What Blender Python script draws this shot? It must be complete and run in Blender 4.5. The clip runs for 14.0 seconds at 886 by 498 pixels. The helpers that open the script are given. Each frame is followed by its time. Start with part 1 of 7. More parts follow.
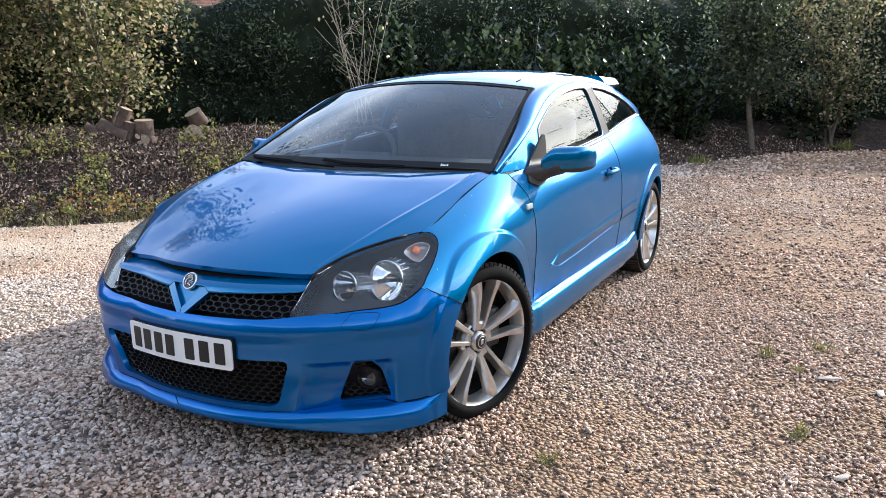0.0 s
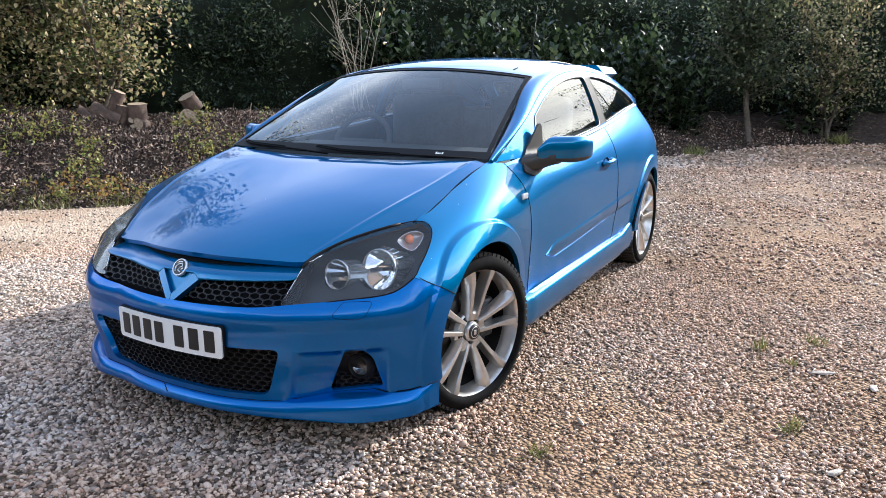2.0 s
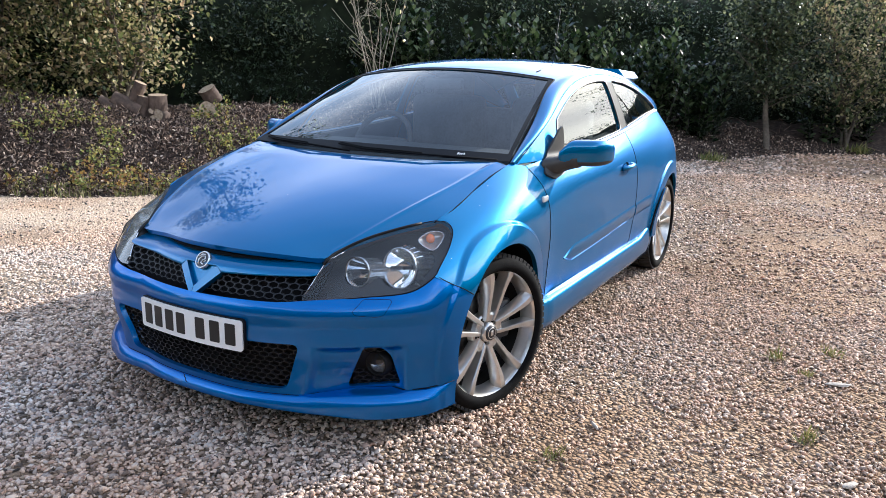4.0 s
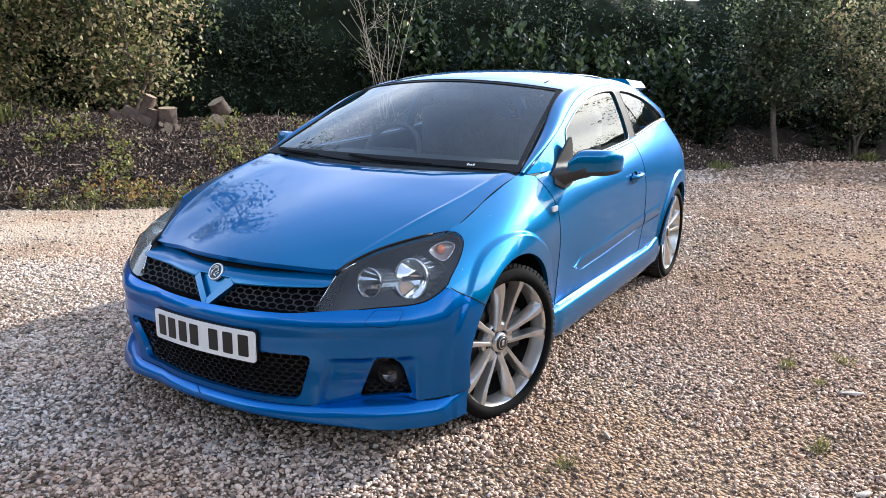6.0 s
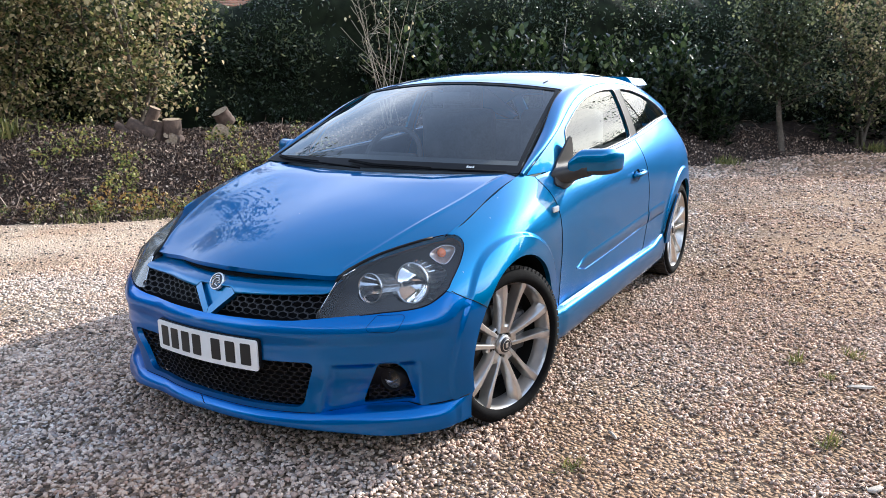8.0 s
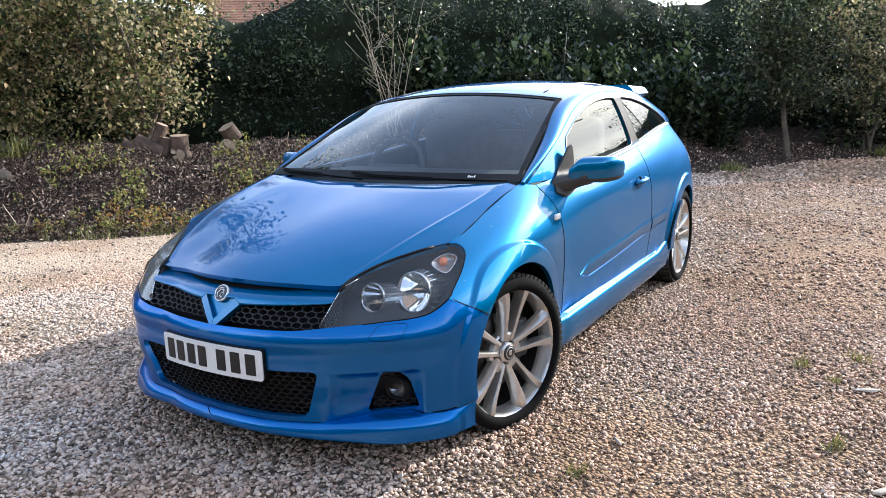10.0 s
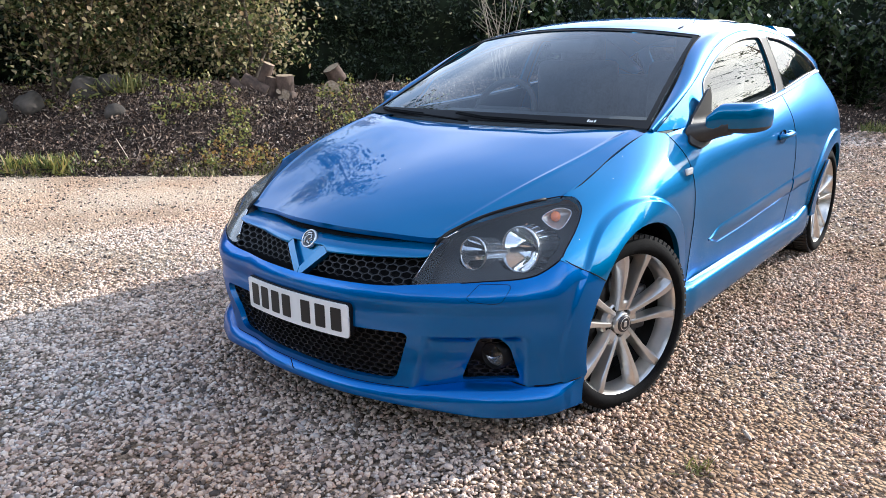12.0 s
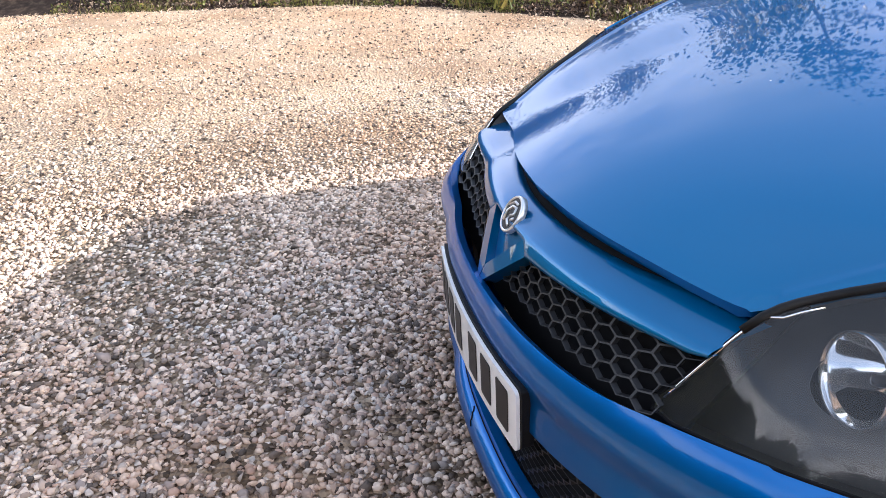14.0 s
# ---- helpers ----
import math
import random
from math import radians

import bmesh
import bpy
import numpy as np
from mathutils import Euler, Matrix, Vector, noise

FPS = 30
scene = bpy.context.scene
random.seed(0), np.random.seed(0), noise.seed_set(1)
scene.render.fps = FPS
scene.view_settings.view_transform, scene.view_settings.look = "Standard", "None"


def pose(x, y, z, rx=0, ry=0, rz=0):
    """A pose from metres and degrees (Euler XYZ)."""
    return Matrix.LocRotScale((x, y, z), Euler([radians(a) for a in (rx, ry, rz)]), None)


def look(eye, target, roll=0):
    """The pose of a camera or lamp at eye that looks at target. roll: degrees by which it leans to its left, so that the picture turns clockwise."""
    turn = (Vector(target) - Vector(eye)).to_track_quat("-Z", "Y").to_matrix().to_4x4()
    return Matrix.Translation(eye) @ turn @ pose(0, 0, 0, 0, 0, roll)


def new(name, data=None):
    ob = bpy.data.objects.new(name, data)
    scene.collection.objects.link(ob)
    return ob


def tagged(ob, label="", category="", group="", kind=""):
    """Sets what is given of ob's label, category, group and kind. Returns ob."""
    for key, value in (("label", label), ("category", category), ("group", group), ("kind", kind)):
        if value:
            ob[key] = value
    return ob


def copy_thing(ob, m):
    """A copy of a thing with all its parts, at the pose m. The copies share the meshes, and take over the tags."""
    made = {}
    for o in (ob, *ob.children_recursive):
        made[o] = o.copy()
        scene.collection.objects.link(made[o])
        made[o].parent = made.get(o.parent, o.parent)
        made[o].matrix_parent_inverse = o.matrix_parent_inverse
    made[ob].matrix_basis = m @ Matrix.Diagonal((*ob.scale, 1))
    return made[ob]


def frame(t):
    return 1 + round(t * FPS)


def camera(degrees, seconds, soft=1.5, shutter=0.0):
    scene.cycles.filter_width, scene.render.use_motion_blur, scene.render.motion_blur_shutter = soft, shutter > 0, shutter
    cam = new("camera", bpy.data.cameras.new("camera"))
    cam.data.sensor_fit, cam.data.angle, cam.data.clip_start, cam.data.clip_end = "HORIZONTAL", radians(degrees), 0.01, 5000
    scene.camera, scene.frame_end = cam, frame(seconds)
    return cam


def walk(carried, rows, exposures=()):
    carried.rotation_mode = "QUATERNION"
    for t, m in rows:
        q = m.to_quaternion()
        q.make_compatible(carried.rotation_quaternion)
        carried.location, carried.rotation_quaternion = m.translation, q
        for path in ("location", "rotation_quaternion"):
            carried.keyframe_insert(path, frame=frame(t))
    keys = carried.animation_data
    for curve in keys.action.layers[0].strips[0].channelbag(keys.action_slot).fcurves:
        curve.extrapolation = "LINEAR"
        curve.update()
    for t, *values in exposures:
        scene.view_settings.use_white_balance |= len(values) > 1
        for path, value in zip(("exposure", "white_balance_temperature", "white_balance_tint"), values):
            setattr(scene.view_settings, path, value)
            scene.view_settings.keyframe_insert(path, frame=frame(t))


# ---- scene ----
cam = camera(62.5, 14.0, soft=0.3)
PATH = [
    (0, (2.075, -1.638, 1.339), (1.121, 0.064, 0.898), -1.0),
    (0.5, (2.07, -1.628, 1.336), (1.119, 0.073, 0.888), -1.1),
    (1, (2.068, -1.622, 1.333), (1.122, 0.079, 0.874), -1.0),
    (1.5, (2.064, -1.622, 1.334), (1.125, 0.081, 0.866), -0.7),
    (2, (2.063, -1.609, 1.335), (1.125, 0.093, 0.863), -0.2),
    (2.5, (2.052, -1.62, 1.347), (1.109, 0.079, 0.873), 0.4),
    (3, (2.044, -1.626, 1.338), (1.092, 0.067, 0.861), 0.9),
    (5.5, (2.038, -1.65, 1.358), (1.062, 0.034, 0.895), 1.3),
    (6, (2.037, -1.656, 1.351), (1.051, 0.025, 0.9), 0.8),
    (6.5, (2.037, -1.675, 1.348), (1.042, 0.001, 0.902), 0.3),
    (7, (2.049, -1.666, 1.354), (1.047, 0.006, 0.905), -0.1),
    (7.5, (2.054, -1.653, 1.353), (1.048, 0.016, 0.903), -0.5),
    (8, (2.061, -1.631, 1.349), (1.052, 0.039, 0.907), -0.9),
    (10.5, (2.098, -1.641, 1.343), (1.064, 0.022, 0.935), -2.0),
    (11, (2.091, -1.629, 1.34), (1.034, 0.013, 0.906), -1.6),
    (11.5, (2.06, -1.577, 1.317), (0.939, 0.011, 0.842), -1.2),
    (11.8, (1.997, -1.496, 1.291), (0.812, 0.034, 0.789), -1.0),
    (12, (1.896, -1.399, 1.275), (0.662, 0.083, 0.742), -0.8),
    (12.2, (1.768, -1.273, 1.273), (0.478, 0.148, 0.711), -0.7),
    (12.5, (1.615, -1.067, 1.258), (0.233, 0.244, 0.65), -0.7),
    (12.8, (1.531, -0.796, 1.235), (0.043, 0.353, 0.553), -1.1),
    (13, (1.452, -0.68, 1.225), (-0.093, 0.389, 0.539), -1.0),
    (13.3, (1.341, -0.501, 1.171), (-0.277, 0.409, 0.427), -0.3),
    (13.5, (1.236, -0.339, 1.136), (-0.426, 0.425, 0.327), -0.8),
    (13.8, (1.157, -0.213, 1.135), (-0.571, 0.328, 0.286), -1.4),
    (14, (1.081, -0.161, 1.151), (-0.68, 0.17, 0.263), -3.6),
]
walk(cam, [(t, look(eye, target, roll)) for t, eye, target, roll in PATH], [(0, 1.25, 5700, 9), (12, 1.25, 5700, 9), (13, 1.36, 5900, 11), (14, 1.42, 6250, 14)])

# ---------------------------------------------------------------- world and sun
SUN_TO = Vector((0.958, 2.152, 1.0)).normalized()
sun_elev = math.asin(SUN_TO.z)
sun_rot = math.atan2(SUN_TO.x, SUN_TO.y)
world = bpy.data.worlds.new("sky")
scene.world = world
world.use_nodes = True
wn = world.node_tree.nodes
wl = world.node_tree.links
wbg = wn["Background"]
sky = wn.new("ShaderNodeTexSky")
sky.sky_type = "NISHITA"
sky.sun_disc = False
sky.sun_elevation = sun_elev
sky.sun_rotation = sun_rot
sky.dust_density = 0.7
sky.air_density = 1.0
wco = wn.new("ShaderNodeTexCoord")
wmap = wn.new("ShaderNodeMapping")
wmap.inputs["Scale"].default_value = (1.0, 1.6, 3.2)
wmap.inputs["Rotation"].default_value = (0.2, 0.3, 0.9)
wno = wn.new("ShaderNodeTexNoise")
wno.inputs["Scale"].default_value = 1.7
wno.inputs["Detail"].default_value = 6.0
wno.inputs["Roughness"].default_value = 0.55
wrp = wn.new("ShaderNodeValToRGB")
wrp.color_ramp.elements[0].position = 0.36
wrp.color_ramp.elements[1].position = 0.62
wmx = wn.new("ShaderNodeMixRGB")
wl.new(wco.outputs["Generated"], wmap.inputs["Vector"])
wl.new(wmap.outputs["Vector"], wno.inputs["Vector"])
wl.new(wno.outputs["Fac"], wrp.inputs["Fac"])
# haze and cloud lie low, the sky clears towards the zenith
wxyz, wel, wfac = wn.new("ShaderNodeSeparateXYZ"), wn.new("ShaderNodeMapRange"), wn.new("ShaderNodeMath")
wel.interpolation_type = "SMOOTHSTEP"
wel.inputs["From Min"].default_value, wel.inputs["From Max"].default_value = 0.36, 0.66
wel.inputs["To Min"].default_value, wel.inputs["To Max"].default_value = 1.0, 0.05
wfac.operation = "MULTIPLY"
wl.new(wco.outputs["Generated"], wxyz.inputs[0])
wl.new(wxyz.outputs["Z"], wel.inputs["Value"])
wl.new(wrp.outputs["Color"], wfac.inputs[0])
wl.new(wel.outputs[0], wfac.inputs[1])
# the cloud thins out away from the sun's side
wthin, wcov = wn.new("ShaderNodeMapRange"), wn.new("ShaderNodeMath")
wthin.interpolation_type = "SMOOTHSTEP"
wthin.inputs["From Min"].default_value, wthin.inputs["From Max"].default_value = -0.85, 0.15
wthin.inputs["To Min"].default_value = 0.18
wcov.operation = "MULTIPLY"
wl.new(wxyz.outputs["X"], wthin.inputs["Value"])
wl.new(wfac.outputs[0], wcov.inputs[0])
wl.new(wthin.outputs[0], wcov.inputs[1])
wl.new(wcov.outputs[0], wmx.inputs["Fac"])
# thin cloud glows towards the sun
wdot, wpow, wsc, wcl = wn.new("ShaderNodeVectorMath"), wn.new("ShaderNodeMath"), wn.new("ShaderNodeMapRange"), wn.new("ShaderNodeMixRGB")
wdot.operation = "DOT_PRODUCT"
wdot.inputs[1].default_value = SUN_TO
wsc.inputs["From Min"].default_value, wsc.inputs["From Max"].default_value = -0.2, 1.0
wpow.operation = "POWER"
wpow.inputs[1].default_value = 2.5
wcl.inputs["Color1"].default_value = (13.8, 13.2, 12.4, 1)
wcl.inputs["Color2"].default_value = (12.8, 11.6, 8.8, 1)
wl.new(wco.outputs["Generated"], wdot.inputs[0])
wl.new(wdot.outputs["Value"], wsc.inputs["Value"])
wl.new(wsc.outputs[0], wpow.inputs[0])
wl.new(wpow.outputs[0], wcl.inputs["Fac"])
wl.new(wcl.outputs[0], wmx.inputs["Color2"])
wveil = wn.new("ShaderNodeMixRGB")
wveil.blend_type, wveil.inputs["Fac"].default_value = "DARKEN", 1.0
wveil.inputs["Color2"].default_value = (6.1, 5.7, 5.0, 1)
whaze = wn.new("ShaderNodeHueSaturation")
whaze.inputs["Saturation"].default_value, whaze.inputs["Value"].default_value = 0.72, 0.80
wl.new(sky.outputs["Color"], whaze.inputs["Color"])
wl.new(whaze.outputs["Color"], wveil.inputs["Color1"])
wl.new(wveil.outputs["Color"], wmx.inputs["Color1"])
wl.new(wmx.outputs["Color"], wbg.inputs["Color"])
wbg.inputs["Strength"].default_value = 0.235

sun = new("sun", bpy.data.lights.new("sun", "SUN"))
sun.data.energy = 3.6
sun.data.angle = radians(0.55)
sun.data.color = (1.0, 0.90, 0.77)
sun.matrix_world = look(SUN_TO * 30, (0, 0, 0))


# ---------------------------------------------------------------- materials
def mat(name, color=(0.5, 0.5, 0.5), rough=0.5, metal=0.0, coat=0.0, coat_rough=0.03, var=0.0, scale=20.0, bump=0.0, bump_scale=60.0, ior=None):
    """A principled material whose colour varies at two scales and whose surface has fine relief."""
    m = bpy.data.materials.new(name)
    m.use_nodes = True
    n, l = m.node_tree.nodes, m.node_tree.links
    p = n["Principled BSDF"]
    p.inputs["Base Color"].default_value = (*color, 1)
    p.inputs["Roughness"].default_value = rough
    p.inputs["Metallic"].default_value = metal
    p.inputs["Coat Weight"].default_value = coat
    p.inputs["Coat Roughness"].default_value = coat_rough
    if ior:
        p.inputs["IOR"].default_value = ior
    co = n.new("ShaderNodeTexCoord")
    if var:
        a, b = n.new("ShaderNodeTexNoise"), n.new("ShaderNodeTexNoise")
        a.inputs["Scale"].default_value, b.inputs["Scale"].default_value = scale, scale * 0.13
        a.inputs["Detail"].default_value = 5
        mx = n.new("ShaderNodeMath")
        mx.operation = "ADD"
        rp = n.new("ShaderNodeMapRange")
        rp.inputs["From Min"].default_value, rp.inputs["From Max"].default_value = 0.7, 1.3
        rp.inputs["To Min"].default_value, rp.inputs["To Max"].default_value = 1 - var, 1 + var
        mul = n.new("ShaderNodeMixRGB")
        mul.blend_type = "MULTIPLY"
        mul.inputs["Fac"].default_value = 1
        mul.inputs["Color1"].default_value = (*color, 1)
        for q in (a, b):
            l.new(co.outputs["Object"], q.inputs["Vector"])
        l.new(a.outputs["Fac"], mx.inputs[0])
        l.new(b.outputs["Fac"], mx.inputs[1])
        l.new(mx.outputs[0], rp.inputs["Value"])
        l.new(rp.outputs[0], mul.inputs["Color2"])
        l.new(mul.outputs[0], p.inputs["Base Color"])
    if bump:
        c = n.new("ShaderNodeTexNoise")
        c.inputs["Scale"].default_value = bump_scale
        c.inputs["Detail"].default_value = 4
        bp = n.new("ShaderNodeBump")
        bp.inputs["Strength"].default_value = bump
        bp.inputs["Distance"].default_value = 0.01
        l.new(co.outputs["Object"], c.inputs["Vector"])
        l.new(c.outputs["Fac"], bp.inputs["Height"])
        l.new(bp.outputs["Normal"], p.inputs["Normal"])
    return m


def ramp_mat(name, source, stops, rough=0.8, spec=0.5, scale=1.0, transl=0.0):
    """Colours from a ramp: source 'island' gives each loose piece its own, 'noise' follows the place."""
    m = bpy.data.materials.new(name)
    m.use_nodes = True
    n, l = m.node_tree.nodes, m.node_tree.links
    p = n["Principled BSDF"]
    p.inputs["Roughness"].default_value = rough
    p.inputs["Specular IOR Level"].default_value = spec
    rp = n.new("ShaderNodeValToRGB")
    while len(rp.color_ramp.elements) < len(stops):
        rp.color_ramp.elements.new(0.5)
    for e, (pos, col) in zip(rp.color_ramp.elements, stops):
        e.position, e.color = pos, (*col, 1)
    if source == "island":
        g = n.new("ShaderNodeNewGeometry")
        l.new(g.outputs["Random Per Island"], rp.inputs["Fac"])
    else:
        co, t = n.new("ShaderNodeTexCoord"), n.new("ShaderNodeTexNoise")
        t.inputs["Scale"].default_value, t.inputs["Detail"].default_value = scale, 6
        l.new(co.outputs["Object"], t.inputs["Vector"])
        l.new(t.outputs["Fac"], rp.inputs["Fac"])
    l.new(rp.outputs["Color"], p.inputs["Base Color"])
    if transl:
        tr, mix = n.new("ShaderNodeBsdfTranslucent"), n.new("ShaderNodeMixShader")
        mix.inputs[0].default_value = transl
        l.new(rp.outputs["Color"], tr.inputs["Color"])
        l.new(p.outputs[0], mix.inputs[1])
        l.new(tr.outputs[0], mix.inputs[2])
        l.new(mix.outputs[0], n["Material Output"].inputs["Surface"])
    return m


def glass_mat(name, tint, haze=0.0, rough=0.0):
    """Thin clear sheet: tinted see-through with a gloss."""
    m = bpy.data.materials.new(name)
    m.use_nodes = True
    n, l = m.node_tree.nodes, m.node_tree.links
    n.remove(n["Principled BSDF"])
    t, g, mx = (n.new("ShaderNode" + k) for k in ("BsdfTransparent", "BsdfGlossy", "MixShader"))
    t.inputs["Color"].default_value = (*tint, 1)
    g.inputs["Roughness"].default_value = rough
    # gloss rises towards grazing angles, the same from both sides of the sheet
    lw, pw, mr = n.new("ShaderNodeLayerWeight"), n.new("ShaderNodeMath"), n.new("ShaderNodeMapRange")
    lw.inputs["Blend"].default_value = 0.5
    pw.operation = "POWER"
    pw.inputs[1].default_value = 3.7
    mr.inputs["To Min"].default_value = 0.05
    l.new(lw.outputs["Facing"], pw.inputs[0])
    l.new(pw.outputs[0], mr.inputs["Value"])
    l.new(mr.outputs[0], mx.inputs[0])
    clear = t.outputs[0]
    if haze:
        d, hz = n.new("ShaderNodeBsdfDiffuse"), n.new("ShaderNodeMixShader")
        d.inputs["Color"].default_value = (0.75, 0.74, 0.70, 1)
        hz.inputs[0].default_value = haze
        l.new(clear, hz.inputs[1])
        l.new(d.outputs[0], hz.inputs[2])
        clear = hz.outputs[0]
    l.new(clear, mx.inputs[1])
    l.new(g.outputs[0], mx.inputs[2])
    l.new(mx.outputs[0], n["Material Output"].inputs["Surface"])
    return m


def paint_mat(name, coat_rough, chips, speckle=0.0, blue=(0.0, 0.140, 0.318), flake=0.7, coat=1.0):
    """Metallic blue under lacquer, with sparse pale stone chips and, low down, pale specks."""
    m = mat(name, blue, 0.38, flake, coat, coat_rough)
    n, l = m.node_tree.nodes, m.node_tree.links
    p = n["Principled BSDF"]
    p.inputs["Coat IOR"].default_value = 1.5
    p.inputs["Specular Tint"].default_value = (0.04, 0.36, 0.80, 1)
    co, vo, sp = n.new("ShaderNodeTexCoord"), n.new("ShaderNodeTexVoronoi"), n.new("ShaderNodeSeparateColor")
    vo.inputs["Scale"].default_value = 34
    near, rare, both, mx = n.new("ShaderNodeMath"), n.new("ShaderNodeMath"), n.new("ShaderNodeMath"), n.new("ShaderNodeMixRGB")
    near.operation, near.inputs[1].default_value = "LESS_THAN", 0.055
    rare.operation, rare.inputs[1].default_value = "GREATER_THAN", 1 - chips
    both.operation = "MULTIPLY"
    mx.inputs["Color1"].default_value, mx.inputs["Color2"].default_value = (*blue, 1), (0.75, 0.76, 0.78, 1)
    l.new(co.outputs["Object"], vo.inputs["Vector"])
    l.new(vo.outputs["Distance"], near.inputs[0])
    l.new(vo.outputs["Color"], sp.inputs[0])
    l.new(sp.outputs[0], rare.inputs[0])
    l.new(near.outputs[0], both.inputs[0])
    l.new(rare.outputs[0], both.inputs[1])
    l.new(both.outputs[0], mx.inputs["Fac"])
    # fine specks, thicker towards the sills: road dirt and the gravel's reflection painted in
    sv, sd, sz, sh, sn, sm, st, sx = (n.new("ShaderNode" + k) for k in ("TexVoronoi", "Math", "SeparateXYZ", "MapRange", "TexNoise", "Math", "Math", "MixRGB"))
    sv.inputs["Scale"].default_value = 230
    sn.inputs["Scale"].default_value, sn.inputs["Detail"].default_value = 9, 4
    sh.inputs["From Min"].default_value, sh.inputs["From Max"].default_value = 0.85, 0.25
    sh.inputs["To Max"].default_value = 0.72 * speckle
    sm.operation, sd.operation, st.operation = "MULTIPLY", "LESS_THAN", "MULTIPLY"
    st.inputs[1].default_value = 0.75
    sx.inputs["Color2"].default_value = (0.30, 0.36, 0.46, 1)
    l.new(co.outputs["Object"], sv.inputs["Vector"])
    l.new(co.outputs["Object"], sn.inputs["Vector"])
    l.new(co.outputs["Object"], sz.inputs[0])
    l.new(sz.outputs["Z"], sh.inputs["Value"])
    l.new(sh.outputs[0], sm.inputs[0])
    l.new(sn.outputs["Fac"], sm.inputs[1])
    l.new(sv.outputs["Distance"], sd.inputs[0])
    l.new(sm.outputs[0], sd.inputs[1])
    l.new(sd.outputs[0], st.inputs[0])
    l.new(st.outputs[0], sx.inputs["Fac"])
    l.new(mx.outputs[0], sx.inputs["Color1"])
    l.new(sx.outputs[0], p.inputs["Base Color"])
    dull = n.new("ShaderNodeMapRange")
    dull.inputs["To Min"].default_value, dull.inputs["To Max"].default_value = flake, 0.1
    l.new(st.outputs[0], dull.inputs["Value"])
    l.new(dull.outputs[0], p.inputs["Metallic"])
    # a thin film of dust dulls the lacquer in patches
    no, mr = n.new("ShaderNodeTexNoise"), n.new("ShaderNodeMapRange")
    no.inputs["Scale"].default_value, no.inputs["Detail"].default_value = 5.0, 5
    mr.inputs["From Min"].default_value, mr.inputs["From Max"].default_value = 0.35, 0.7
    mr.inputs["To Min"].default_value, mr.inputs["To Max"].default_value = coat_rough, coat_rough * 2.2
    l.new(co.outputs["Object"], no.inputs["Vector"])
    l.new(no.outputs["Fac"], mr.inputs["Value"])
    l.new(mr.outputs[0], p.inputs["Coat Roughness"])
    return m


M_PAINT = paint_mat("blue_metallic_paint", 0.015, 0.02)
M_DUSTY = paint_mat("dusty_blue_paint", 0.06, 0.03, 0.0, (0.0, 0.128, 0.42), 0.7, 0.7)
M_SPECKLED = paint_mat("speckled_blue_paint", 0.05, 0.02, 1.0, (0.0, 0.142, 0.345), 0.58, 0.6)
M_BLACK = mat("black_plastic", (0.006, 0.006, 0.0065), 0.55, var=0.2, scale=80, bump=0.1, bump_scale=300)
M_BLACK.node_tree.nodes["Principled BSDF"].inputs["Specular IOR Level"].default_value = 0.25
M_MESH = mat("grille_plastic", (0.013, 0.013, 0.014), 0.45, var=0.2, scale=80)
M_GAP = mat("dark_gap", (0.006, 0.006, 0.007), 0.8)
M_GAP.node_tree.nodes["Principled BSDF"].inputs["Specular IOR Level"].default_value = 0.1
M_RUBBER = mat("tyre_rubber", (0.007, 0.007, 0.0073), 0.9, var=0.35, scale=60, bump=0.15, bump_scale=200)
M_RUBBER.node_tree.nodes["Principled BSDF"].inputs["Specular IOR Level"].default_value = 0.07
M_TREAD = mat("worn_tread", (0.024, 0.023, 0.022), 0.9, var=0.4, scale=40, bump=0.2, bump_scale=150)
M_ALLOY = mat("silver_alloy", (0.66, 0.64, 0.61), 0.30, 0.85, 0.3, 0.1, var=0.12, scale=30)
M_BADGE = mat("worn_chrome", (0.80, 0.81, 0.82), 0.28, 0.8)
M_CHROME = mat("chrome", (0.85, 0.86, 0.88), 0.06, 1.0)
M_REFLECT = mat("silvered_reflector", (0.93, 0.94, 0.95), 0.09, 0.9)
M_SATIN = mat("satin_lamp_barrel", (0.58, 0.59, 0.60), 0.20, 0.85)
M_FOGREFLECT = mat("fog_reflector", (0.70, 0.70, 0.71), 0.15, 0.8)
M_HOUSING = mat("lamp_housing", (0.012, 0.0125, 0.014), 0.42, 0.1, var=0.1)
M_GLASS = glass_mat("tinted_window_glass", (0.74, 0.78, 0.77))
M_FRIT = mat("printed_border", (0.007, 0.007, 0.008), 0.55)
M_FRIT.node_tree.nodes["Principled BSDF"].inputs["Specular IOR Level"].default_value = 0.15
M_LENS = glass_mat("lamp_lens", (0.95, 0.96, 0.97), 0.02, 0.05)
# the right-hand cover: far more diffuse haze than the clear one
M_MILKY = glass_mat("milky_lamp_lens", (0.93, 0.93, 0.90), 0.30, 0.08)
M_PEARL = mat("indicator_dish", (0.42, 0.39, 0.37), 0.25, 0.6)
M_AMBER = mat("amber_lens", (0.80, 0.20, 0.05), 0.25, coat=0.5)
M_WHITE = mat("plate_white", (0.86, 0.86, 0.84), 0.35, coat=0.4, var=0.04)
M_INK = mat("plate_black", (0.012, 0.012, 0.012), 0.4)
M_CABIN = mat("cabin_grey", (0.045, 0.046, 0.05), 0.7, var=0.2, scale=40)
M_SEAT = mat("seat_cloth", (0.07, 0.072, 0.08), 0.85, var=0.3, scale=60, bump=0.2, bump_scale=400)
M_RED = mat("tail_lens", (0.50, 0.36, 0.36), 0.12, coat=0.8)
M_POST = mat("matt_post", (0.03, 0.028, 0.026), 0.45, var=0.2, scale=50)
